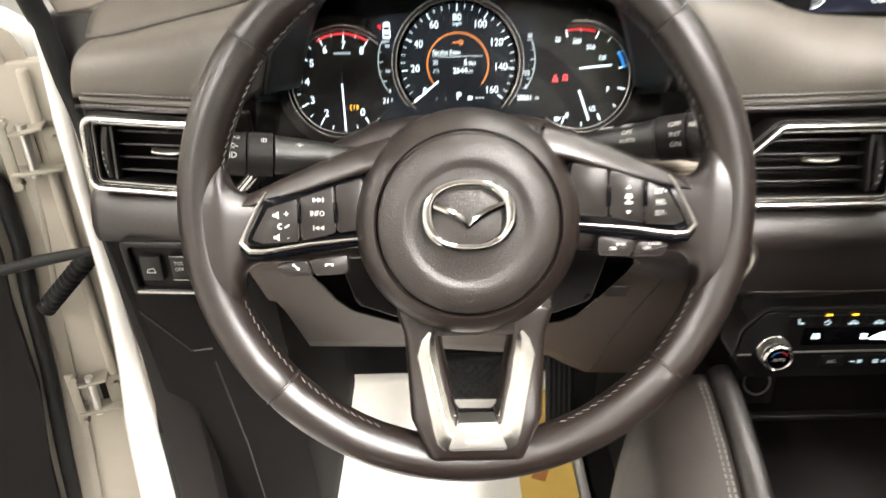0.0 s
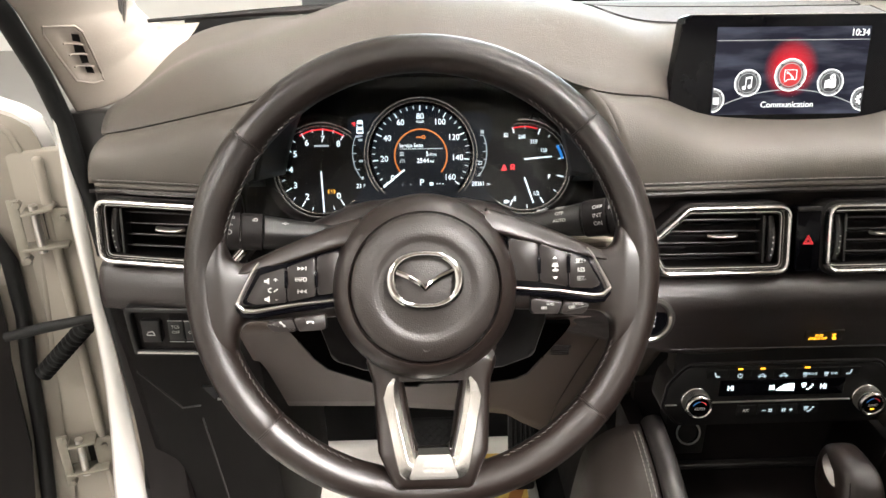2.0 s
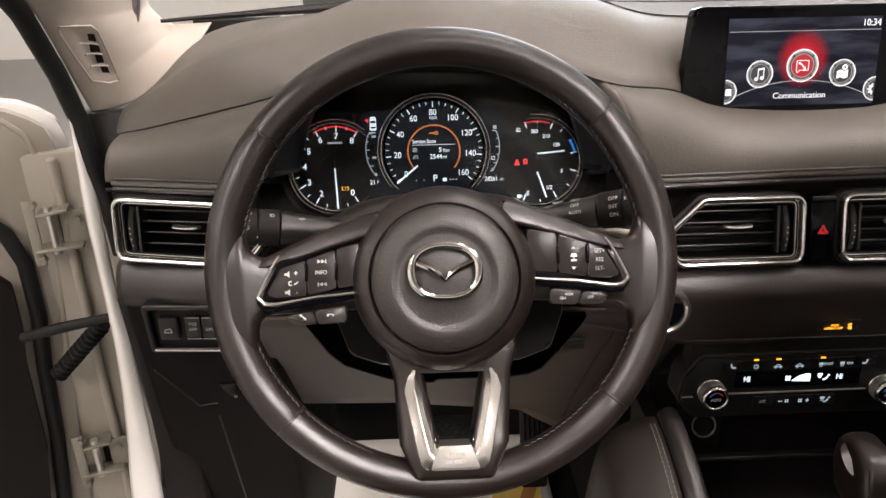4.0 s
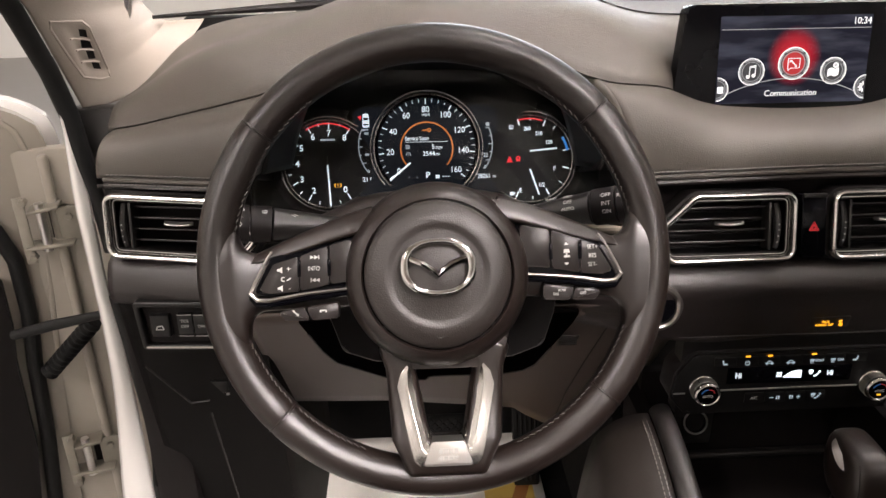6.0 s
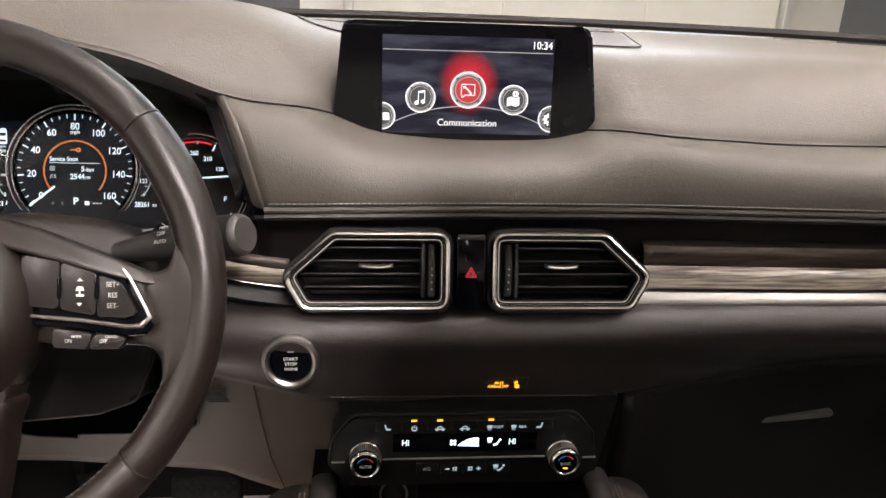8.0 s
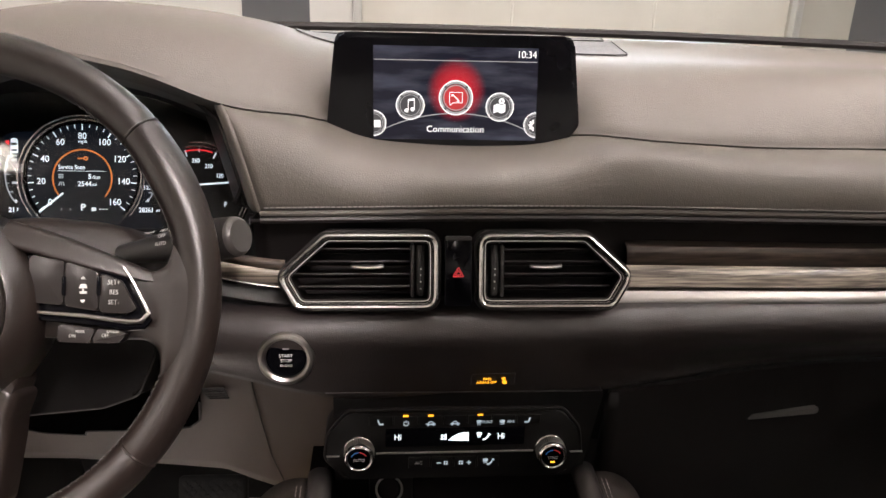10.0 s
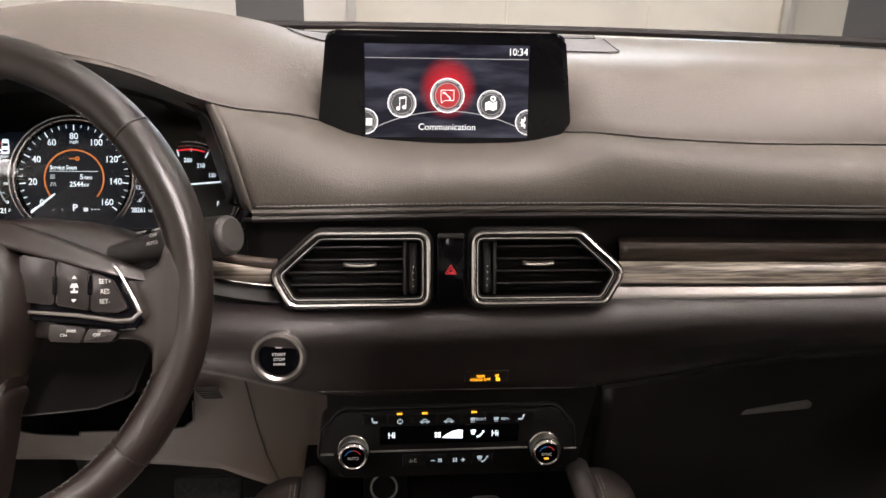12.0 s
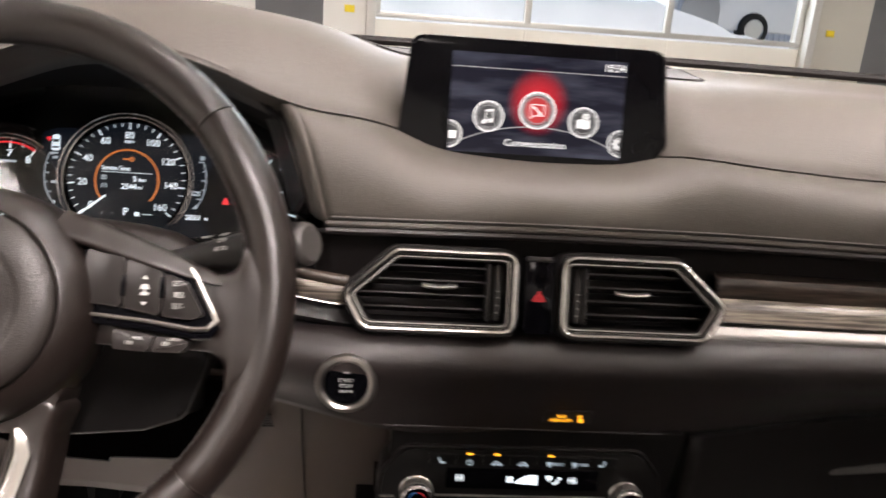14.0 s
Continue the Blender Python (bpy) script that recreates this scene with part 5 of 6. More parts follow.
skip(-0.0920, -0.0118, -1, MARK_D, kl[1])
for w, y in (("SET+", 0.0067), ("RES", 0.0000), ("SET-", -0.0067)):
    text(w, 0.0046, 0.1192, y, ZB, MARK if y > -0.005 else MARK_D, kr[0], squeeze=0.82)
bm = bmesh.new()
prism([(0.0912, 0.0088), (0.0948, 0.0088), (0.0930, 0.0110)], ZB, ZB + 0.0003, bm=bm)
prism([(0.0912, -0.0048), (0.0930, -0.0070), (0.0948, -0.0048)], ZB, ZB + 0.0003, bm=bm)
prism([(0.0905, 0.0028), (0.0958, 0.0028), (0.0948, 0.0056), (0.0915, 0.0056)], ZB, ZB + 0.0003, bm=bm)
bar(0.0931, 0.0026, 0.0931, 0.0008, 0.001, ZB, bm)
bar(0.0910, 0.0000, 0.0955, 0.0000, 0.0016, ZB, bm)
bmesh.ops.translate(bm, verts=bm.verts, vec=(0.0062, 0, 0))
part("distance_symbol", bm, MARK, kr[1])
bm = bmesh.new()
bar(-0.1098, -0.0352, -0.1072, -0.0378, 0.0009, 0.0141, bm)
for x, y in ((-0.1100, -0.0352), (-0.1070, -0.0379)):
    flat_arc(x, y, 0.0001, 0.0009, 0, 360, 0.0141, 10, bm)
part("phone_symbol", bm, MARK, ll[1])
bm = box(0.0045, 0.0009, 0.0003, (-0.0875, -0.0352, 0.0142))
for x in (-0.0896, -0.0854):
    box(0.0012, 0.0018, 0.0003, (x, -0.0358, 0.0142), bm=bm)
part("hang_up_symbol", bm, MARK, ll[0])
for ob, x, w1, w2 in ((lr[0], 0.0935, "MODE", "ON"), (lr[1], 0.1150, "CANCEL", "OFF")):
    text(w1, 0.0027, x + 0.0025, -0.0262, 0.0141, MARK, ob, squeeze=0.8)
    text(w2, 0.0033, x - 0.0025, -0.0290, 0.0141, MARK, ob, squeeze=0.85)

# lower spoke
def rise(ob, y0, y1, h):
    """Lifts the lower end of a spoke part on to the rim."""
    for v in ob.data.vertices:
        v.co.z += h * ease((y0 - v.co.y) / (y0 - y1))
    return ob


CX = 0.0040


def both(half):
    """A half outline, top to bottom, and its mirror image back up."""
    return [(CX - x, y) for x, y in half] + [(CX + x, y) for x, y in half[::-1] if x > 0.0001]


leg_out = both(rounded([(0.030, -0.060), (0.0520, -0.066), (0.0460, -0.084), (0.0425, -0.1380), (0.0300, -0.1655), (0.0, -0.1700), (0.0, -0.10)], 0.006)[6:30])
leg_in = both(rounded([(0.030, -0.060), (0.0230, -0.0700), (0.0225, -0.0880), (0.0135, -0.1350), (0.0105, -0.1380), (0.0, -0.1380), (0.0, -0.08)], 0.003)[6:30])


def lower_frame(u, v):
    """Rounded leather round the silver inserts."""
    k = u * (len(leg_out) - 1)
    i = min(int(k), len(leg_out) - 2)
    o = Vector(leg_out[i]).lerp(Vector(leg_out[i + 1]), k - i)
    n = Vector(leg_in[i]).lerp(Vector(leg_in[i + 1]), k - i)
    prof = ((-0.02, -0.020), (0.0, 0.002), (0.05, 0.0075), (0.14, 0.0105), (0.30, 0.0115), (0.62, 0.0115), (0.9, 0.0105), (0.98, 0.008), (1.0, -0.016))
    w = v * (len(prof) - 1)
    j = min(int(w), len(prof) - 2)
    f = prof[j][0] + (prof[j + 1][0] - prof[j][0]) * (w - j)
    z = prof[j][1] + (prof[j + 1][1] - prof[j][1]) * (w - j)
    p = o.lerp(n, f)
    return (p.x, p.y, z)


rise(part("lower_spoke", sheet(lower_frame, len(leg_out) * 2, 16), LEATHER, sw, "black double-legged lower spoke", smooth=60), -0.095, -0.155, 0.0092)
ins_out = both([(0.0300, -0.0800), (0.0348, -0.0855), (0.0380, -0.0960), (0.0335, -0.1190), (0.0285, -0.1430), (0.0258, -0.1520), (0.0215, -0.1560), (0.0, -0.1560)])
ins_in = both([(0.0262, -0.0812), (0.0244, -0.0850), (0.0226, -0.0940), (0.0178, -0.1170), (0.0138, -0.1335), (0.0125, -0.1365), (0.0105, -0.1378), (0.0, -0.1378)])


def insert(u, v):
    """Two facets, a broad outer one and a steep inner one that falls into the opening."""
    k = u * (len(ins_out) - 1)
    i = min(int(k), len(ins_out) - 2)
    o = Vector(ins_out[i]).lerp(Vector(ins_out[i + 1]), k - i)
    n = Vector(ins_in[i]).lerp(Vector(ins_in[i + 1]), k - i)
    prof = ((0.0, 0.008), (0.0, 0.0125), (0.05, 0.0135), (0.50, 0.0150), (0.56, 0.0148), (0.97, 0.0085), (1.0, 0.0060), (1.0, -0.012))
    w = v * (len(prof) - 1)
    j = min(int(w), len(prof) - 2)
    f = prof[j][0] + (prof[j + 1][0] - prof[j][0]) * (w - j)
    z = prof[j][1] + (prof[j + 1][1] - prof[j][1]) * (w - j)
    p = o.lerp(n, f)
    return (p.x, p.y, z)


rise(part("spoke_insert", sheet(insert, (len(ins_out) - 1) * 3, 14), INSERT, sw, "brushed silver insert of the lower spoke", smooth=25), -0.095, -0.155, 0.0085)
bb = part("spoke_badge", prism(rounded([(CX - 0.0190, -0.1553), (CX + 0.0190, -0.1553), (CX + 0.0122, -0.1368), (CX - 0.0122, -0.1368)], 0.0015), 0.004, 0.0236, 0.0012), SATIN, sw, "brushed silver badge")
bm = bmesh.new()
for k in range(4):
    box(0.0030, 0.0036, 0.0003, (CX - 0.0058 + 0.0039 * k, -0.1440, 0.0238), bm=bm)
    box(0.0030, 0.0024, 0.0003, (CX - 0.0058 + 0.0039 * k, -0.1492, 0.0238), bm=bm)
part("badge_print", bm, PRINT_D, bb, "small raised print")
part("hub_bridge", prism(rounded([(-0.036, -0.0835), (0.044, -0.0835), (0.058, -0.052), (-0.052, -0.052)], 0.008), -0.020, 0.0105, 0.004, seg=3), LEATHER, sw)

# column shroud and stalks
col = thing("steering_column", plane_at(-0.350, 0.56, 1.02, 24), "black plastic steering column shroud behind the wheel", "steering column")
half_top = [(0.010, 0.0840), (0.049, 0.0805), (0.071, 0.0760), (0.092, 0.0660), (0.103, 0.0615), (0.1085, 0.0515), (0.110, 0.015), (0.108, -0.010)]
top_shape = rounded([(x - 0.008, y) for x, y in half_top[::-1]] + [(-x - 0.008, y) for x, y in half_top], 0.006)
DOME = [(-0.11, 1.0), (-0.026, 1.0), (-0.012, 0.995), (-0.004, 0.975), (0.002, 0.945), (0.006, 0.90), (0.008, 0.82), (0.009, 0.0)]


def shroud_dome(u, v):
    k = u * (len(top_shape) - 1)
    i = min(int(k), len(top_shape) - 2)
    x, y = [p + (q - p) * (k - i) for p, q in zip(top_shape[i], top_shape[i + 1])]
    j = round(v * (len(DOME) - 1))
    z, w = DOME[j]
    return (-0.008 + (x + 0.008) * w, -0.010 + (y + 0.010) * w, z)


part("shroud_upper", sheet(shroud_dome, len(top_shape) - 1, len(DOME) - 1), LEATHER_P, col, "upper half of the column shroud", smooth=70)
half_low = [(0.105, -0.0115), (0.101, -0.034), (0.090, -0.064), (0.062, -0.0735), (0.0, -0.0785)]
low_shape = rounded([(-x, y) for x, y in half_low] + [(x, y) for x, y in half_low[-2::-1]], 0.010)
# lower half coloured darker than the upper to imitate the shade down there
part("shroud_lower", prism(low_shape, -0.14, 0.030, 0.004, seg=3), BLACK_SHADED, col, "lower half of the column shroud")
lip = [(x, y - 0.0005, 0.027) for x, y in low_shape if y < -0.02]
part("shroud_lip", tube(lip, 0.0011, 6), PLASTIC, col, "thin rounded lip of the shroud")


TIP = mat("stalk_tip", (0.034, 0.031, 0.029), 0.42, grain=0.15, grain_scale=900, vary=0.1, scale=50)


def stalk(name, base, tip, label, r=0.0162):
    b, t = Vector(base), Vector(tip)
    th = thing(name, look(base, tip), label, "control stalk", "stalks on the steering column")
    n = (t - b).length
    segs = [(0.0, 0.62, r * 0.48, r * 0.92, PLASTIC), (0.63, 0.80, r, r * 1.02, MATTE), (0.81, 0.965, r * 1.04, r * 0.97, MATTE)]
    for a0, a1, r0, r1, m in segs:
        part("stalk_segment", lathe([(0, -n * a0), (r0, -n * a0), (r1, -n * a1 + 0.001), (r1 - 0.001, -n * a1), (0, -n * a1)], 32), m, th)
    part("end_cap", lathe([(r * 0.96, -n * 0.960), (r * 0.96, -n * 0.968), (r * 0.90, -n * 0.985), (r * 0.78, -n * 1.0), (0, -n * 1.004)], 40), TIP, th, "lighter grey end cap")
    return th, n


st_r, nr = stalk("wiper_stalk", (-0.282, 0.572, 1.070), (-0.1725, 0.5195, 1.1052), "black wiper stalk with white markings")
st_l, nl = stalk("light_stalk", (-0.435, 0.566, 1.070), (-0.540, 0.548, 1.084), "black light stalk with white markings")


def stalk_print(th, items, flip=1):
    """Words and marks printed along a stalk; each is (word, way along in metres, degrees round, size)."""
    for word, d, a, size in items:
        e = 0.0168
        m = Matrix.Rotation(radians(a), 4, "Z") @ Matrix(((0, 0, 1, e), (1, 0, 0, 0), (0, 1, 0, 0), (0, 0, 0, 1)))
        ob = text(word, size, 0, 0, 0, MARK, th)
        ob.matrix_basis = Matrix.Translation((0, 0, -d)) @ m @ Matrix.Rotation(radians(-90 * flip), 4, "Z")


stalk_print(st_r, (("MIST", 0.060, 66, 0.0040), ("OFF", 0.060, 46, 0.0046), ("AUTO", 0.060, 24, 0.0042), ("FRONT", 0.044, 66, 0.0032), ("OFF", 0.094, 52, 0.0050), ("INT", 0.094, 26, 0.0050), ("ON", 0.094, 2, 0.0050), ("REAR", 0.109, 46, 0.0044)))
stalk_print(st_l, (("AUTO", 0.096, 112, 0.0036), ("-O-", 0.096, 136, 0.0048), ("ID", 0.096, 160, 0.0060), ("ID", 0.074, 118, 0.0048), ("-o-", 0.048, 126, 0.0052)), -1)

# ---------------------------------------------------------------- climate controls
cp = thing("climate_panel", plane_at(0, 0.5515, 0.8962, 3), "black climate control panel with two knobs and lit symbols", "climate control")
PO = rounded([(-0.098, -0.039), (0.106, -0.039), (0.121, -0.018), (0.1175, 0.008), (0.101, 0.0285), (-0.096, 0.0285), (-0.1125, 0.008), (-0.116, -0.018)], 0.013)
part("panel", prism(PO, -0.03, 0.002, 0.002), CLIMATE, cp, "black control panel")
part("panel_rim", ring_band(offset_outline(PO, -0.003), PO, -0.03, 0.0, bevel=0.0015), HARD, cp)
part("climate_display", box(0.128, 0.018, 0.002, (0.003, 0.0035, 0.0022), 0.0005), PIANO, cp, "dark display strip")
part("silver_line", box(0.146, 0.0014, 0.002, (0.003, -0.0125, 0.0025), 0.0004), SATIN, cp, "thin silver line")
for s in (-1, 1):
    part("silver_line", box(0.012, 0.0012, 0.002, (s * 0.113 + 0.004, -0.0145, 0.0025), 0.0003), SATIN, cp)
for k in range(7):
    b = part("button", box(0.0212, 0.0095, 0.002, (-0.0655 + 0.0226 * k, 0.0205, 0.0022), 0.0006), CLIMATE, cp)
    if k in (1, 2, 4):
        part("indicator", box(0.0050, 0.0018, 0.0006, (-0.0655 + 0.0226 * k, 0.0262, 0.0036), 0.0002), LIT_A, b, "lit amber indicator")
for k in range(4):
    part("button", box(0.0200, 0.0120, 0.002, (-0.0300 + 0.0214 * k, -0.0230, 0.0022), 0.0006), CLIMATE, cp)
Z = 0.0034
text("Hi", 0.0085, -0.0500, 0.0040, Z, LIT, cp, squeeze=0.85)
text("Hi", 0.0085, 0.0450, 0.0035, Z, LIT, cp, squeeze=0.85)
text("A/C", 0.0048, -0.0305, -0.0230, Z, MARK, cp, squeeze=0.85)
text("FRONT", 0.0036, 0.0315, 0.0185, Z, LIT_DIM, cp, squeeze=0.8)
text("REAR", 0.0036, 0.0535, 0.0185, Z, LIT_DIM, cp, squeeze=0.8)
ARC = [(-0.0040, 0.0010), (0.0150, 0.0000), (0.0150, 0.0085), (0.0105, 0.0088), (0.0050, 0.0075), (0.0000, 0.0045)]
part("fan_bar", prism([(x, y - 0.0005) for x, y in ARC], Z, Z + 0.0003), LIT, cp, "lit fan speed bar")


def fan(x, y, r, m):
    bm = bmesh.new()
    for k in range(4):
        a = radians(45 + 90 * k)
        flat_arc(x + r * 0.5 * math.cos(a), y + r * 0.5 * math.sin(a), 0.0001, r * 0.30, 0, 360, Z, 10, bm)
    return part("fan_symbol", bm, m, cp)


fan(-0.0080, 0.0038, 0.0042, LIT)
fan(-0.0055, -0.0232, 0.0030, LIT_DIM)
fan(0.0085, -0.0232, 0.0032, LIT_DIM)
part("minus_symbol", bar(-0.0140, -0.0232, -0.0100, -0.0232, 0.0009, Z), LIT_DIM, cp)
bm = bar(0.0140, -0.0232, 0.0180, -0.0232, 0.0009, Z)
bar(0.0160, -0.0252, 0.0160, -0.0212, 0.0009, Z, bm)
part("plus_symbol", bm, LIT_DIM, cp)


def seat_symbol(x, y, s, m, lie=1):
    bm = bar(x - 0.002 * s, y + 0.003, x - 0.001 * s, y - 0.001, 0.0014, Z)
    bar(x - 0.001 * s, y - 0.0015, x + 0.003 * s, y - 0.0015, 0.0016, Z, bm)
    return part("seat_symbol", bm, m, cp)


seat_symbol(-0.0660, 0.0195, 1, LIT_DIM)
seat_symbol(0.0690, 0.0195, -1, LIT_DIM)
bm = flat_arc(-0.0425, 0.0185, 0.0018, 0.0026, 120, 420, Z, 20)
bar(-0.0425, 0.0190, -0.0425, 0.0215, 0.0008, Z, bm)
part("power_symbol", bm, LIT_DIM, cp)
for x, y in ((-0.0200, 0.0183), (0.0020, 0.0183)):
    bm = flat_arc(x, y - 0.001, 0.0022, 0.0030, 15, 165, Z, 14)
    bar(x - 0.0045, y - 0.0008, x + 0.0045, y - 0.0008, 0.0010, Z, bm)
    for w in (-0.0025, 0.0025):
        flat_arc(x + w, y - 0.0016, 0.0002, 0.0010, 0, 360, Z, 10, bm)
    part("car_symbol", bm, LIT_DIM, cp)
for x, y in ((0.0240, 0.0185), (0.0455, 0.0185), (0.0247, 0.0060), (0.0315, -0.0215)):
    m = LIT if y < 0.01 and y > 0 else LIT_DIM
    bm = prism([(x - 0.0026, y + 0.0016), (x - 0.0018, y - 0.0012), (x + 0.0018, y - 0.0012), (x + 0.0026, y + 0.0016), (x, y + 0.0022)], Z, Z + 0.0003)
    for w in (-0.0012, 0, 0.0012):
        bar(x + w, y - 0.0016, x + w, y - 0.0030, 0.0005, Z, bm)
    part("demist_symbol", bm, m, cp)
for x, y in ((0.0312, 0.0030), (0.0360, -0.0235)):
    bm = bar(x - 0.003, y - 0.0022, x - 0.0005, y - 0.0018, 0.0014, Z)
    bar(x - 0.0005, y - 0.0016, x + 0.0018, y + 0.0012, 0.0014, Z, bm)
    flat_arc(x + 0.0026, y + 0.0028, 0.0001, 0.0011, 0, 360, Z, 10, bm)
    part("airflow_symbol", bm, LIT if y > 0 else LIT_DIM, cp)


def knob(x, y, word):
    k = part("knob", lathe([(0.0150, 0.0), (0.0150, 0.002), (0.0140, 0.003), (0.0139, 0.0125), (0.0145, 0.0135), (0.0146, 0.0150), (0.0138, 0.0172), (0.0126, 0.0180), (0.0116, 0.0172)], 56), CHROME, cp, "knurled silver knob", at=Matrix.Translation((x, y, 0.001)) @ pose(0, 0, 0, 2) @ Matrix.Scale(0.93, 4))
    bm = bmesh.new()
    for i in range(48):
        a = 2 * math.pi * i / 48
        box(0.0012, 0.0009, 0.0090, (0.0142 * math.cos(a), 0.0142 * math.sin(a), 0.0078), bm=bm, turn=Matrix.Rotation(a, 4, "Z"))
    part("knurling", bm, SATIN, k)
    part("knob_face", lathe([(0.0114, 0.012), (0.0112, 0.0168), (0.0, 0.0172)], 48), PIANO, k, "black knob face")
    part("warm_arc", flat_arc(0, 0.0, 0.0072, 0.0080, 25, 88, 0.0172, 16), DIM_R, k)
    part("cold_arc", flat_arc(0, 0.0, 0.0072, 0.0080, 92, 160, 0.0172, 16), DIM_B, k)
    text(word, 0.0044, 0, -0.0012, 0.0174, MARK, k, squeeze=0.9)
    return k


knob(-0.0850, -0.0085, "AUTO")
k2 = knob(0.0915, -0.0100, "SYNC")
part("indicator", box(0.0042, 0.0016, 0.0004, (0, -0.0058, 0.0175)), LIT_A, k2, "lit amber indicator")

ab = thing("airbag_indicator", plane_at(0.0332, 0.5530, 0.9577, -12), "dark strip with lit amber passenger airbag warning", "indicator")
part("strip", box(0.040, 0.014, 0.004, (0.002, 0.000, -0.0004), 0.0015), LOWER, ab)
text("PASS", 0.0040, -0.0037, 0.0017, 0.0027, LIT_A, ab, squeeze=0.9)
text("AIRBAG OFF", 0.0040, -0.0040, -0.0022, 0.0027, LIT_A, ab, squeeze=0.82)
bm = flat_arc(0.0122, -0.0018, 0.0001, 0.0021, 0, 360, 0.0027, 14)
bar(0.0095, 0.0030, 0.0140, -0.0036, 0.0010, 0.0027, bm)
flat_arc(0.0116, 0.0028, 0.0001, 0.0012, 0, 360, 0.0027, 10, bm)
part("airbag_symbol", bm, LIT_A, ab)

part("panel_line", tube([(-0.148, -0.0127, 0.0022), (0.0, -0.0140, 0.0022), (0.085, -0.0146, 0.0022)], 0.0006, 6), LOWER, ab, "thin seam above the climate panel")

# ---------------------------------------------------------------- centre stack, console
con = thing("centre_console", pose(0, 0.5, 0.40), "dark centre console with padded sides and open tray", "centre console")
part("stack_face", prism(rounded([(-0.108, 0.850), (0.125, 0.850), (0.14, 0.942), (-0.108, 0.942)], 0.004), 0, 0.02), CLIMATE, con, at=there(con) @ Matrix(((1, 0, 0, 0), (0, 0, 1, 0.556), (0, 1, 0, 0), (0, 0, 0, 1))))
part("tray_back", box(0.26, 0.012, 0.16, (0.01, 0.635, 0.775)), VOID, con, "glossy dark tray back", at=there(con))
part("tray_floor", box(0.25, 0.24, 0.012, (0.01, 0.515, 0.735), 0.003), VOID, con, at=there(con))
part("tray_edge", box(0.20, 0.010, 0.008, (0.015, 0.612, 0.748), 0.003, seg=3), PLASTIC, con, at=there(con))
for s in (-1, 1):
    part("tray_side", prism([(s * 0.135 + 0.004, 0.735), (s * 0.108 + 0.004, 0.735), (s * 0.122 + 0.004, 0.83), (s * 0.140 + 0.004, 0.83)][:: s], 0, 0.10), VOID, con, at=there(con) @ Matrix(((1, 0, 0, 0), (0, 0, 1, 0.54), (0, 1, 0, 0), (0, 0, 0, 1))))
soc = part("power_socket", lathe([(0.0150, -0.006), (0.0150, 0.002), (0.0140, 0.0035), (0.0128, 0.0040), (0.0118, 0.0030), (0.0112, -0.006), (0, -0.006)], 36), BEZEL, con, "power socket with chrome ring", at=there(con) @ plane_at(-0.0570, 0.617, 0.7925, 20))
part("socket_ring", tube([(0.0134 * math.cos(radians(t)), 0.0134 * math.sin(radians(t)), 0.0040) for t in range(0, 360, 12)], 0.0012, 6, closed=True), SATIN, soc)
part("socket_plug", lathe([(0.0113, -0.011), (0.0112, 0.0005), (0.0100, 0.0015), (0, 0.0018)], 28), MATTE, soc)
part("socket_plate", box(0.046, 0.006, 0.062, (-0.0550, 0.625, 0.7865), 0.003), PLASTIC, con, at=there(con))


def bolster(s):
    """Console side: a satin rail on top and a stitched pad falling away from it."""
    def top(u):
        return 0.56 - 0.60 * u, 0.862 - 0.075 * ease(u * 2.2) - 0.01 * u
    def rail(u, v):
        y, z = top(u)
        a = math.pi * v
        return (s * (0.1250 + 0.004 * u - 0.0115 * math.cos(a)) + 0.003, y, z - 0.010 + 0.010 * math.sin(a))
    def pad(u, v):
        y, z = top(u)
        a = v * math.pi / 2
        return (s * (0.1370 + 0.004 * u + 0.089 * math.sin(a) * (0.75 + 0.25 * u)) + 0.003, y + 0.02 * v, z - 0.012 - 0.10 * (1 - math.cos(a)) - 0.24 * max(0.0, v - 0.6))
    thick(part("rail", sheet(rail, 24, 12), RAIL, con, "dark satin console rail", at=there(con)), 0.004)
    o = thick(part("pad", sheet(pad, 24, 16), LEATHER_T, con, "padded stitched console side", at=there(con)), 0.004)
    for v in (0.045, 0.085):
        bm = bmesh.new()
        for i in range(90):
            u = 0.02 + i * 0.0085
            p, q = pad(u, v), pad(u + 0.0055, v)
            tube([(p[0], p[1], p[2] + 0.0006), (q[0], q[1], q[2] + 0.0006)], 0.0005, 5, bm=bm)
        tagged(part("stitches", bm, THREAD, o, "row of grey stitches"), kind="stuff")


RAIL = mat("console_rail", (0.024, 0.0215, 0.0205), 0.32, vary=0.1, scale=30, grain=0.1)
LEATHER_T = mat("console_leather", (0.021, 0.0165, 0.0140), 0.45, grain=0.4, grain_scale=600, vary=0.1, scale=20)
bolster(-1)
bolster(1)
part("console_top", box(0.25, 0.62, 0.02, (0.004, 0.13, 0.742), 0.006), VOID, con, at=there(con))

gs = thing("gear_selector", pose(0.026, 0.447, 0.742), "black leather gear selector knob with silver side", "gear selector")
part("gaiter", lathe([(0.045, 0), (0.040, 0.02), (0.022, 0.05), (0.016, 0.085)], 32), LEATHER, gs, "black leather gaiter")


def knob_shape(u, v):
    a, p = 2 * math.pi * u, math.pi * v
    k = math.copysign(abs(math.cos(a)) ** 0.5, math.cos(a))
    m = math.copysign(abs(math.sin(a)) ** 0.5, math.sin(a))
    r = math.sin(p) ** 0.42
    z = 0.1165 + 0.033 * math.cos(p)
    return (0.0205 * r * k, 0.033 * r * m + 0.006 * math.cos(p), z)


part("knob", sheet(knob_shape, 40, 20), LEATHER, gs, "black leather knob")
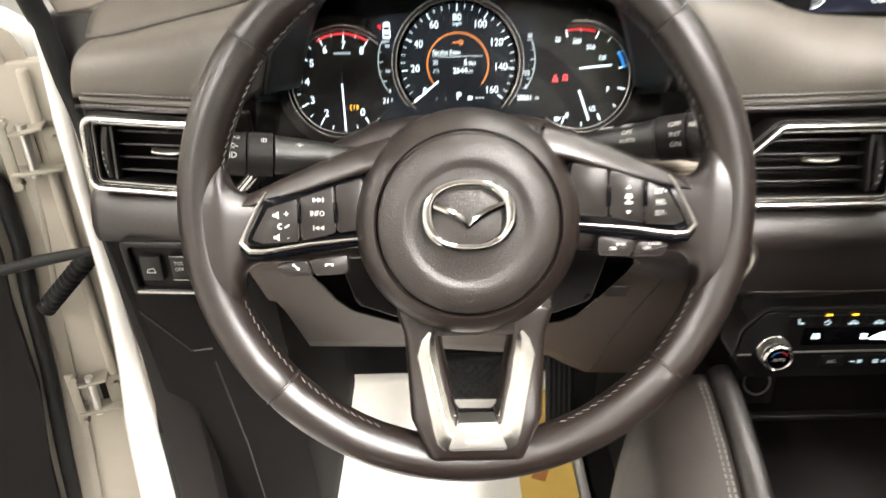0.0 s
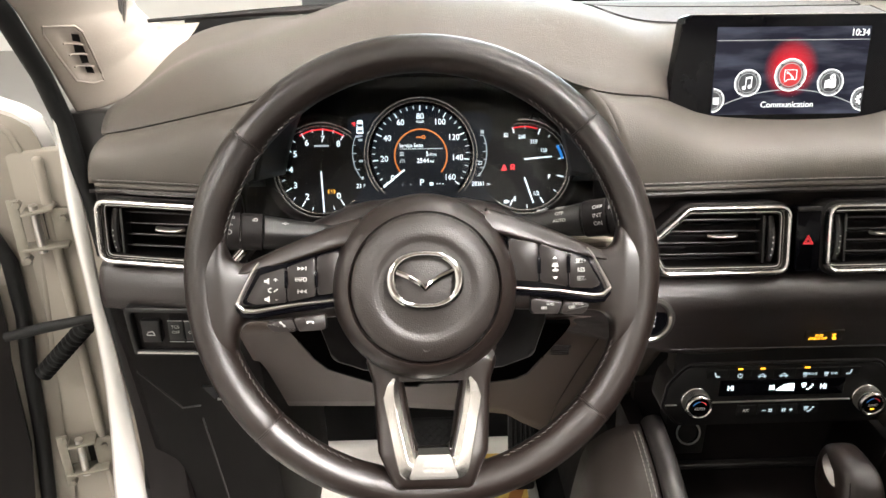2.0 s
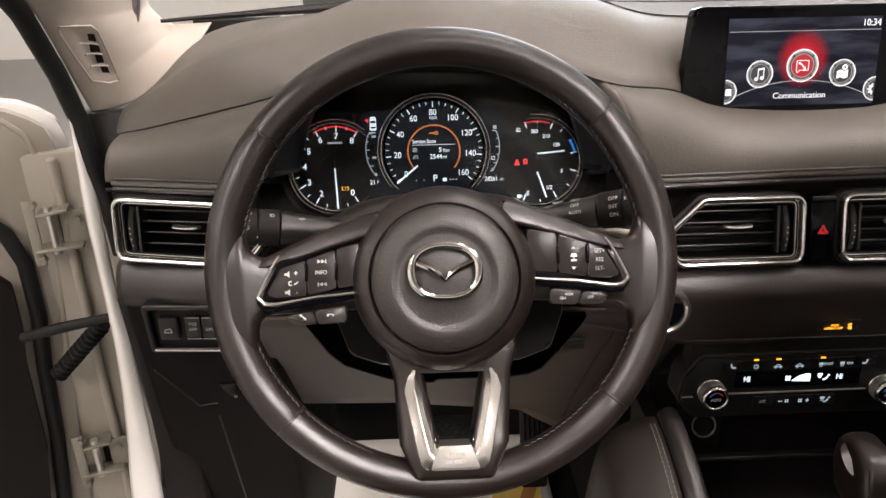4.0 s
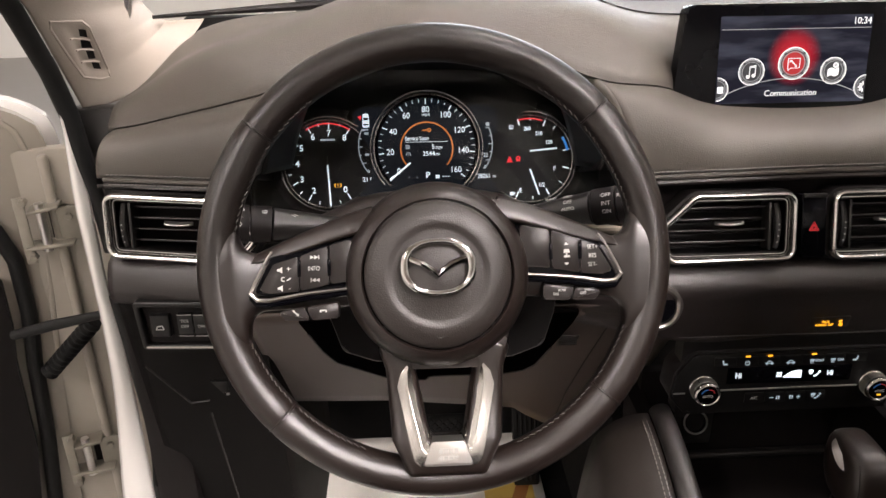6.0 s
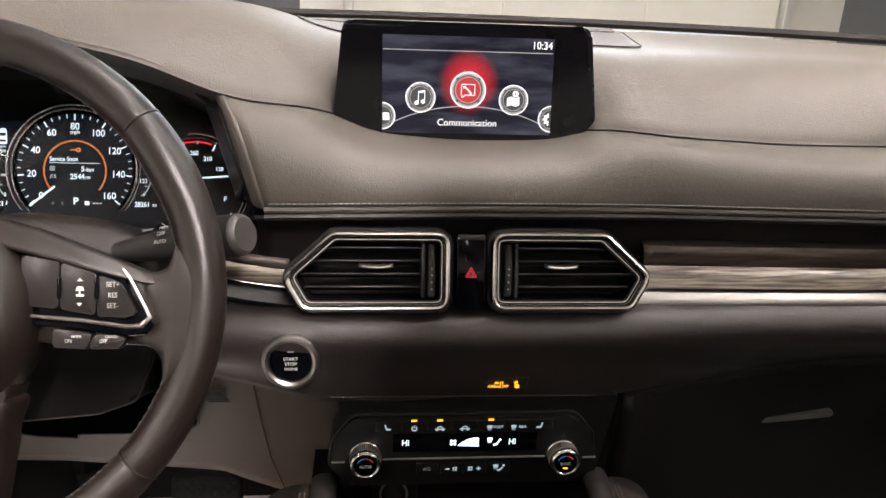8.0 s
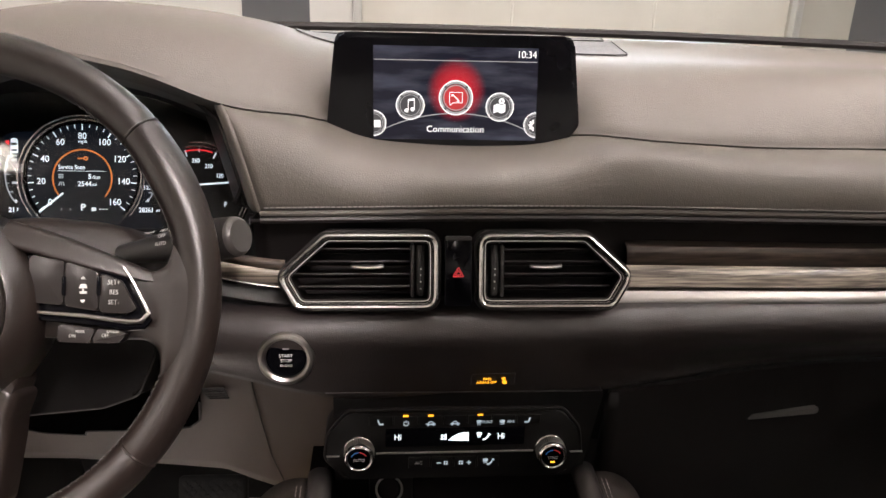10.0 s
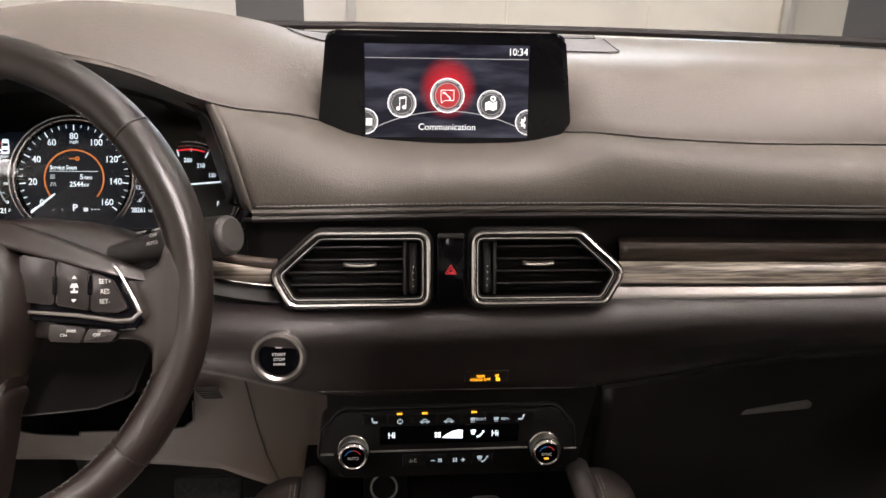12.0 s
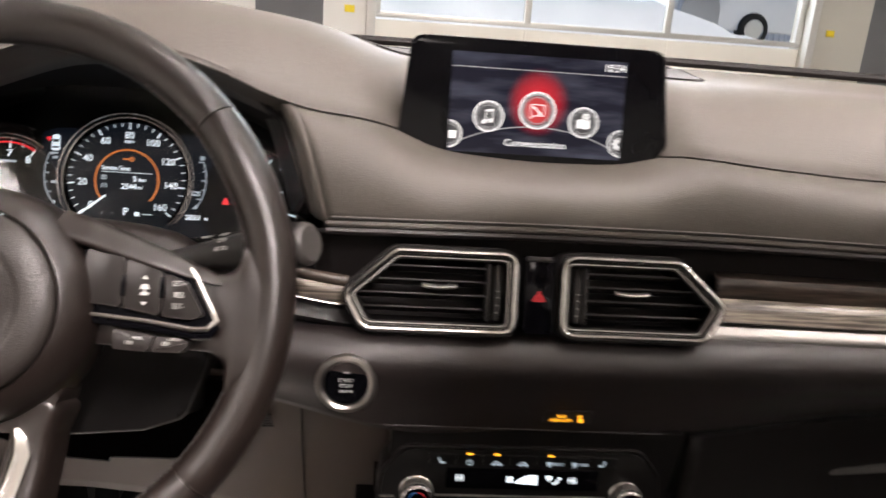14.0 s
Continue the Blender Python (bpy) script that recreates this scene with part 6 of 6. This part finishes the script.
part("knob_trim", sheet(lambda u, v: (-0.0172 - 0.0036 * math.sin(math.pi * v) + 0.0025 * math.sin(math.pi * v) ** 0.7 * math.cos(2 * math.pi * u), 0.004 + 0.014 * math.cos(math.pi * v), 0.136 + 0.0034 * math.sin(math.pi * v) ** 0.7 * math.cos(2 * math.pi * u) + 0.007 * math.cos(math.pi * v)), 20, 12), POD_CHROME, gs, "satin silver side trim")
part("knob_seam", tube([(-0.0165, -0.0300, 0.085), (-0.0168, -0.0308, 0.105), (-0.0166, -0.0290, 0.125), (-0.0150, -0.0200, 0.143)], 0.0006, 6), MATTE, gs)

# ---------------------------------------------------------------- under the dash
kp = thing("knee_panel", pose(-0.35, 0.645, 0.811), "taupe plastic knee panel below the steering column", "trim panel")


there_kp = pose(0.35, -0.65, -0.80)      # the panel is modelled in the car's own coordinates
KNEE_END = [(-0.535, 0.62), (-0.41, 0.657), (-0.30, 0.75), (-0.250, 0.80), (-0.225, 0.92), (-0.19, 1.06), (-0.10, 1.10)]


def knee(u, v):
    x = -0.535 + 0.430 * u
    v = -0.10 + v * (0.10 + float(np.interp(x, *zip(*KNEE_END))))
    return (x, 0.572 + 0.215 * v, 0.952 - 0.285 * v)


thick(part("panel", sheet(knee, 60, 12), KNEE, kp, at=there_kp), 0.004, 0)
part("panel_seam", tube([(-0.182, 0.5700, 0.9500), (-0.187, 0.640, 0.8575), (-0.190, 0.710, 0.7645), (-0.186, 0.786, 0.6640)], 0.0008, 6), MATTE, kp, "dark seam between the panels", at=there_kp @ Matrix.Translation((0, -0.0014, -0.0011)))
# no hole is cut: a black sheet on the panel imitates the gap's darkness
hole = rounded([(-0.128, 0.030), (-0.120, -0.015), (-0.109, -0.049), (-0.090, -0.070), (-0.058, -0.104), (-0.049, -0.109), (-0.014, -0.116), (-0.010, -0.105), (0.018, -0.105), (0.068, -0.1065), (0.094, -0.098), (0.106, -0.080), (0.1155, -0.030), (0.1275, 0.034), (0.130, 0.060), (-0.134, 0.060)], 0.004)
part("opening_shade", prism(hole, 0.0, 0.004), GAP_SHADE, kp, "black sheet painted as the dark of the gap below the steering column", at=there_kp @ plane_at(-0.350, 0.580, 0.932, -37))
part("opening_rim", tube([(x, y, 0.004) for x, y in hole if y < 0.03], 0.0012, 6), HARD, kp, "dark lip round the opening", at=there_kp @ plane_at(-0.350, 0.580, 0.932, -37))
part("grille_plate", box(0.021, 0.0265, 0.001, (0.0, 0.0, -0.0006), 0.0004), HARD, kp, "dark sensor grille", at=there_kp @ plane_at(-0.2185, 0.5905, 0.9155, -37))
for k in range(5):
    part("grille_slot", box(0.018, 0.0022, 0.0012, (0.001 * (2 - k), -0.010 + 0.0050 * k, 0)), MATTE, kp, at=there_kp @ plane_at(-0.2185, 0.5905, 0.9155, -37))

tagged(part("brake_pedal", box(0.105, 0.02, 0.075, (0, 0, 0), 0.008, seg=3), RUBBER, at=pose(-0.325, 0.955, 0.520, -20)), "black ribbed rubber brake pedal", "pedal")
bm = bmesh.new()
for j in range(9):
    for i in range(7 - j % 2):
        box(0.0072, 0.003, 0.0072, (-0.041 + 0.0137 * (i + 0.5 * (j % 2)), 0, -0.028 + 0.0070 * j), 0.0008, bm=bm, seg=1, turn=pose(0, 0, 0, 0, 45))
part("tread", bm, RUBBER, bpy.data.objects["brake_pedal"], at=Matrix.Translation((0, -0.0105, 0)))
tagged(part("accelerator_pedal", box(0.045, 0.015, 0.14, (0, 0, 0), 0.006), RUBBER, at=pose(-0.190, 0.96, 0.49, -22)), "black plastic accelerator pedal", "pedal")
bm = bmesh.new()
for i in range(5):
    box(0.004, 0.004, 0.12, (-0.016 + 0.008 * i, -0.009, 0), 0.001, bm=bm, seg=1)
part("rib", bm, RUBBER, bpy.data.objects["accelerator_pedal"])

pm = part("paper_mat", sheet(lambda u, v: (-0.63 + 0.472 * u, 0.45 + 0.655 * v, 0.403 + 0.003 * noise.noise(Vector((u * 4, v * 4, 2)))), 24, 24), PAPER, at=Matrix())
tagged(thick(pm, 0.001), "white printed paper floor mat in the driver's footwell", "paper mat")
part("yellow_band", box(0.085, 0.32, 0.001, (-0.220, 0.885, 0.4105)), PAPER_Y, pm, "yellow printed block")
part("brown_print", box(0.022, 0.13, 0.0008, (-0.212, 0.900, 0.4118), turn=pose(0, 0, 0, 0, 0, -20)), PAPER_R, pm)

# switch bank left of the wheel
sb = thing("switch_panel", plane_at(-0.598, 0.578, 0.9655, 2, -4), "black switch panel with small buttons below the side vent", "switch panel")
part("frame", ring_band(rounded([(-0.046, -0.026), (0.052, -0.025), (0.052, 0.026), (-0.050, 0.026)], 0.004), rounded([(-0.041, -0.021), (0.047, -0.0205), (0.047, 0.021), (-0.044, 0.021)], 0.004), -0.01, 0.004, bevel=0.001), CLIMATE, sb)
part("frame_edge", box(0.092, 0.0014, 0.003, (0.004, -0.0225, 0.0042), 0.0004), SATIN, sb)
part("plate", box(0.094, 0.044, 0.006, (0.003, 0, -0.006)), MATTE, sb)
part("button", box(0.0185, 0.024, 0.008, (-0.026, 0.000, -0.001), 0.0012), CLIMATE, sb)
for x in (-0.0010, 0.0152, 0.0314):
    b = part("button", box(0.0152, 0.0215, 0.008, (x, 0.0020, -0.001), 0.0008), CLIMATE, sb)
    for y in (0.0132, -0.0098):
        part("silver_line", box(0.0140, 0.0007, 0.0005, (x, y, 0.0042)), MARK_D, b)
text("TCS", 0.0046, -0.0010, 0.0062, 0.0041, MARK_D, sb)
text("OFF", 0.0046, -0.0010, 0.0005, 0.0041, MARK_D, sb)
text("OFF", 0.0046, 0.0152, 0.0005, 0.0041, MARK_D, sb)
bm = bar(-0.030, -0.003, -0.022, -0.003, 0.0009, 0.0041)
bar(-0.030, -0.003, -0.0285, 0.000, 0.0009, 0.0041, bm)
bar(-0.0285, 0.000, -0.0235, 0.0012, 0.0009, 0.0041, bm)
bar(-0.0235, 0.0012, -0.0222, -0.003, 0.0009, 0.0041, bm)
part("tailgate_symbol", bm, MARK_D, sb)

def trim_below(u, v):
    """Flat towards the seats, its inner edge turned forward into the footwell."""
    k = max(0.0, (u - 0.6) / 0.4)
    x = -0.672 + 0.138 * min(u / 0.6, 1.0) + 0.006 * math.sin(k * math.pi / 2)
    return (x, 0.592 + 0.02 * (1 - min(u / 0.6, 1.0)) + 0.30 * k * k + 0.10 * v, 0.985 - 0.50 * v)


# same darkened plastic; the footwell's shade is in the base colour
thick(tagged(part("lower_trim_panel", sheet(trim_below, 24, 14), BLACK_SHADED), "dark plastic trim below the dash end", "trim panel"), 0.006)

lt = bpy.data.objects["lower_trim_panel"]
part("pull_notch", prism([(-0.009, 0.006), (0.003, -0.008), (0.008, -0.006), (0.009, 0.006)], 0.0, 0.006, 0.001), CLIMATE, lt, at=plane_at(-0.583, 0.6045, 0.8765, 12))
part("notch_mark", box(0.0035, 0.0025, 0.001, (0, 0, 0)), MARK_D, lt, at=plane_at(-0.5765, 0.603, 0.8655, 12))
for pts in ([(-0.655, 0.606, 0.905), (-0.618, 0.614, 0.852), (-0.598, 0.612, 0.856)], [(-0.600, 0.618, 0.835), (-0.592, 0.640, 0.70), (-0.590, 0.665, 0.55)]):
    part("trim_seam", tube(pts, 0.0010, 6), PLASTIC, lt, at=Matrix.Translation((0, -0.006, 0)))

# ---------------------------------------------------------------- pillar
pl = thing("windscreen_pillar", pose(-0.69, 0.8, 1.15), "cream windscreen pillar trim with vent and speaker grille", "pillar trim")
DOOR_EDGE = [(0, (-0.706, 0.700, 1.154)), (0.12, (-0.704, 0.665, 1.200)), (0.25, (-0.699, 0.612, 1.262)), (1, (-0.655, 0.15, 1.60))]
GLASS_EDGE = [(0, (-0.597, 0.800, 1.226)), (0.10, (-0.639, 0.802, 1.224)), (0.16, (-0.650, 0.800, 1.230)), (0.24, (-0.656, 0.780, 1.247)), (0.35, (-0.652, 0.735, 1.285)), (1, (-0.60, 0.33, 1.62))]


def edge_at(pts, u):
    us = [p[0] for p in pts]
    return Vector([float(np.interp(u, us, [p[1][k] for p in pts])) for k in range(3)])


def pillar(u, v):
    p = edge_at(DOOR_EDGE, u).lerp(edge_at(GLASS_EDGE, u), v)
    b = math.sin(math.pi * v) ** 0.8
    k = ease(u * 5)
    dent = math.exp(-((u - 0.15) / 0.052) ** 4 - ((v - 0.285 - 0.25 * (u - 0.15)) / 0.085) ** 4)     # hollow of the vent
    return tuple(p + Vector((0.012 * k, -0.006 - 0.030 * k, -0.022 * (1 - k))) * b + Vector((-0.003, 0.0035, 0.0015)) * dent)


thick(part("trim", sheet(pillar, 130, 60), CREAM, pl, "cream plastic trim", at=there(pl)), 0.001, 0)


def pillar_out(u, v, h):
    """A point h above the trim."""
    p = Vector(pillar(u, v))
    n = (Vector(pillar(u, v + 0.02)) - Vector(pillar(u, v - 0.02))).cross(Vector(pillar(u + 0.01, v)) - Vector(pillar(u - 0.01, v))).normalized()
    return p + n * (h if n.y < 0 else -h)


rim = [(0.224, 0.135), (0.222, 0.26), (0.218, 0.385), (0.200, 0.415), (0.150, 0.400), (0.096, 0.375), (0.076, 0.345), (0.078, 0.26), (0.094, 0.150), (0.148, 0.125), (0.206, 0.105)]
pv = part("pillar_vent", tube([tuple(pillar_out(u, v, 0.0002)) for u, v in rim], 0.0013, 8, closed=True), CREAM, pl, "cream frame of the slotted demister vent", at=there(pl))
for q in (((0.200, 0.325), (0.196, 0.380), (0.176, 0.365), (0.180, 0.305)), ((0.174, 0.295), (0.168, 0.365), (0.150, 0.355), (0.154, 0.270)),
          ((0.148, 0.290), (0.144, 0.350), (0.126, 0.335), (0.128, 0.275)), ((0.120, 0.280), (0.118, 0.340), (0.100, 0.325), (0.106, 0.270))):
    def slot(u, v):
        a = [q[0][k] + (q[1][k] - q[0][k]) * u for k in (0, 1)]
        b = [q[3][k] + (q[2][k] - q[3][k]) * u for k in (0, 1)]
        return tuple(pillar_out(a[0] + (b[0] - a[0]) * v, a[1] + (b[1] - a[1]) * v, 0.0014))
    part("slot", sheet(slot, 4, 4), MATTE, pv, "dark slot")
for (u0, v0), (u1, v1) in (((0.182, 0.200), (0.172, 0.370)), ((0.156, 0.195), (0.148, 0.358)), ((0.130, 0.185), (0.120, 0.352))):
    part("vent_fin", tube([tuple(pillar_out(u0 + (u1 - u0) * k / 6, v0 + (v1 - v0) * k / 6, 0.0030)) for k in range(7)], 0.0009, 6), CREAM, pv)
tw = part("tweeter_grille", lathe([(0.024, 0), (0.024, 0.003), (0.0, 0.004)], 32, sx=0.30, sy=1.25), GRILLE, pl, "oval speaker grille with chrome rim", at=there(pl) @ plane_at(-0.6565, 0.728, 1.262, -16, 40))
part("grille_rim", tube([(0.0078 * math.cos(radians(t)), 0.0305 * math.sin(radians(t)), 0.003) for t in range(0, 360, 10)], 0.0020, 8, closed=True), SATIN, tw)

# ---------------------------------------------------------------- driver's door opening
EDGE_L = [(0.40, -0.765), (0.674, -0.748), (0.745, -0.738), (0.82, -0.730), (0.874, -0.727), (0.94, -0.726), (1.05, -0.727), (1.11, -0.724), (1.165, -0.719), (1.25, -0.714)]
EDGE_R = [(0.40, -0.708), (0.672, -0.708), (0.82, -0.706), (0.915, -0.706), (0.945, -0.711), (1.00, -0.710), (1.055, -0.709), (1.11, -0.711), (1.165, -0.7165), (1.25, -0.714)]


def flange(u, v):
    z = 0.40 + 0.76 * u
    a, b = table(z, EDGE_L), table(z, EDGE_R)
    return (a + (b - a) * v, 0.680 - 0.006 * math.sin(math.pi * v) - 0.10 * max(0, z - 1.13), z)


thick(part("door_flange", sheet(flange, 40, 8), PAINT, shell, "white painted edge of the door opening", at=there(shell)), 0.003)
seal_path = [tuple(edge_at(DOOR_EDGE, u) + Vector((-0.008, -0.008, 0))) for u in (1, 0.8, 0.6, 0.4, 0.25, 0.12)] + [(-0.7125, 0.682, 1.150), (-0.708, 0.684, 1.10), (-0.703, 0.688, 1.06), (-0.700, 0.688, 1.0)]
part("door_seal", tube(seal_path, 0.0095, 10), RUBBER, shell, "black rubber seal round the door opening", at=there(shell))
part("door_seal", tube([(-0.699, 0.668, 0.955), (-0.693, 0.664, 0.90), (-0.688, 0.662, 0.82), (-0.692, 0.662, 0.70), (-0.696, 0.662, 0.42)], 0.0075, 10), RUBBER, shell, "black rubber seal round the door opening", at=there(shell))
part("kick_trim", box(0.05, 0.03, 0.60, (-0.668, 0.665, 0.70), 0.008), MATTE, shell, "black plastic trim at the edge of the footwell", at=there(shell))
part("pillar_filler", box(0.066, 0.02, 0.125, (-0.684, 0.704, 1.092), 0.004), PLASTIC, shell, "black filler beside the dash end", at=there(shell))

# pillar and ridges carry the shade of the opening in their base colour
hp_t = part("hinge_pillar", box(0.22, 0.70, 0.02, (-0.040, -0.165, -0.012), 0.004), PAINT_SHADED, shell, "white car's hinge pillar, shade put into its paint colour", at=there(shell) @ plane_at(-0.75, 0.80, 0.90, 0, 12))
part("pillar_ridge", box(0.030, 0.69, 0.014, (-0.006, -0.165, 0.004), 0.007, seg=3), PAINT_SHADED, hp_t, "pressed ridge")
part("pillar_ridge", box(0.012, 0.69, 0.012, (-0.052, -0.165, 0.002), 0.005, seg=3), PAINT_SHADED, hp_t, "pressed ridge")
HINGE = mat("hinge_metal", (0.26, 0.24, 0.20), 0.42, metal=0.3, vary=0.2, scale=60)


def hinge(x, y):
    m = Matrix.Translation((x, y, 0))
    h = part("hinge", box(0.026, 0.046, 0.006, (-0.037, 0.094, 0.006), 0.003), HINGE, hp_t, "painted door hinge", at=m)
    part("hinge_arm", box(0.036, 0.0045, 0.026, (-0.060, 0.1185, 0.012), 0.0018, turn=pose(0, 0, 0, 0, 0, 8)), HINGE, h)
    part("hinge_arm", box(0.054, 0.0045, 0.026, (-0.060, 0.0725, 0.012), 0.0018, turn=pose(0, 0, 0, 0, 0, 2)), HINGE, h)
    part("hinge_pin", tube([(-0.064, 0.066, 0.017), (-0.064, 0.126, 0.017)], 0.0052, 12), SATIN, h)
    part("hinge_leaf", box(0.012, 0.084, 0.004, (-0.084, 0.094, 0.020), 0.0018), HINGE, h)
    part("hinge_gap", box(0.012, 0.038, 0.003, (-0.053, 0.0955, 0.0015)), MATTE, h)
    for bx, by in ((-0.0790, 0.130), (-0.0810, 0.060), (-0.036, 0.104)):
        part("bolt", lathe([(0.0050, -0.006), (0.0050, 0.002), (0.0040, 0.004), (0, 0.004)], 6), HINGE, h, at=Matrix.Translation((bx, by, 0.022 if bx < -0.05 else 0.009)))


hinge(0.0, 0.0)
hinge(-0.014, -0.336)

inner = [(-0.60, -0.50), (-0.075, -0.50), (-0.058, -0.335), (-0.050, -0.210), (-0.040, -0.100), (-0.030, -0.030), (-0.016, 0.020), (-0.010, 0.095), (-0.006, 0.132), (0.0030, 0.175), (0.0000, 0.195), (-0.0054, 0.212), (-0.021, 0.225), (-0.0407, 0.236), (-0.30, 0.30), (-0.60, 0.33)]
# inside of the white door, its shade likewise mixed into the paint
dr = part("door", prism(rounded(inner, 0.010), -0.02, 0.0, 0.004), PAINT_SHADED, shell, "open driver's door, inside white paint darkened as if shaded", at=there(shell) @ plane_at(-0.80, 0.80, 0.90, 0, 25))
outer = [(x - 0.004 if x > -0.5 else x, y) for x, y in inner]
part("outer_skin", prism(rounded([(x + 0.018, y) for x, y in outer], 0.010), -0.06, -0.035, 0.004), PAINT, dr, "white outer door skin")
seal = [(-0.50, 0.165), (-0.30, 0.160), (-0.15, 0.150), (-0.100, 0.130), (-0.072, 0.096), (-0.0595, 0.054), (-0.0600, -0.018), (-0.0680, -0.085), (-0.0755, -0.195), (-0.0915, -0.335), (-0.105, -0.48)]
part("seal", tube([(x, y, 0.007) for x, y in seal], 0.0095, 10), RUBBER, dr, "black rubber seal")
trim = [(-0.60, -0.50), (-0.123, -0.50), (-0.108, -0.327), (-0.0900, -0.209), (-0.0865, -0.080), (-0.0800, -0.030), (-0.0790, 0.030), (-0.0900, 0.044), (-0.16, 0.075), (-0.60, 0.14)]
part("trim_panel", prism(rounded(trim, 0.012), 0.0005, 0.022, 0.008, seg=4), MATTE, dr, "black inner trim panel")
part("door_ridge", tube([(-0.30, 0.268, 0.0005), (-0.10, 0.240, 0.0005), (-0.045, 0.226, 0.0005), (-0.028, 0.208, 0.0005), (-0.020, 0.180, 0.0005), (-0.019, 0.125, 0.0005), (-0.026, 0.040, 0.0005), (-0.040, -0.08, 0.0005)], 0.0035, 8, flat=0.7), PAINT_SHADED, dr, "pressed line round the door")
cs_t = part("check_strap", tube([(-0.836, 0.696, 0.893), (-0.792, 0.694, 0.905), (-0.757, 0.692, 0.913), (-0.733, 0.690, 0.919), (-0.713, 0.684, 0.925)], [0.0055, 0.0065, 0.0058, 0.0048, 0.0045], 10), RUBBER, shell, "black door check strap", at=there(shell))
a, b = Vector((-0.842, 0.760, 0.800)), Vector((-0.770, 0.757, 0.874))
part("wiring_boot", tube([a.lerp(b, k / 72) for k in range(73)], [0.0098 + 0.0020 * math.sin(k * math.pi / 3) for k in range(73)], 14), RUBBER, shell, "black corrugated rubber wiring boot", at=there(shell))
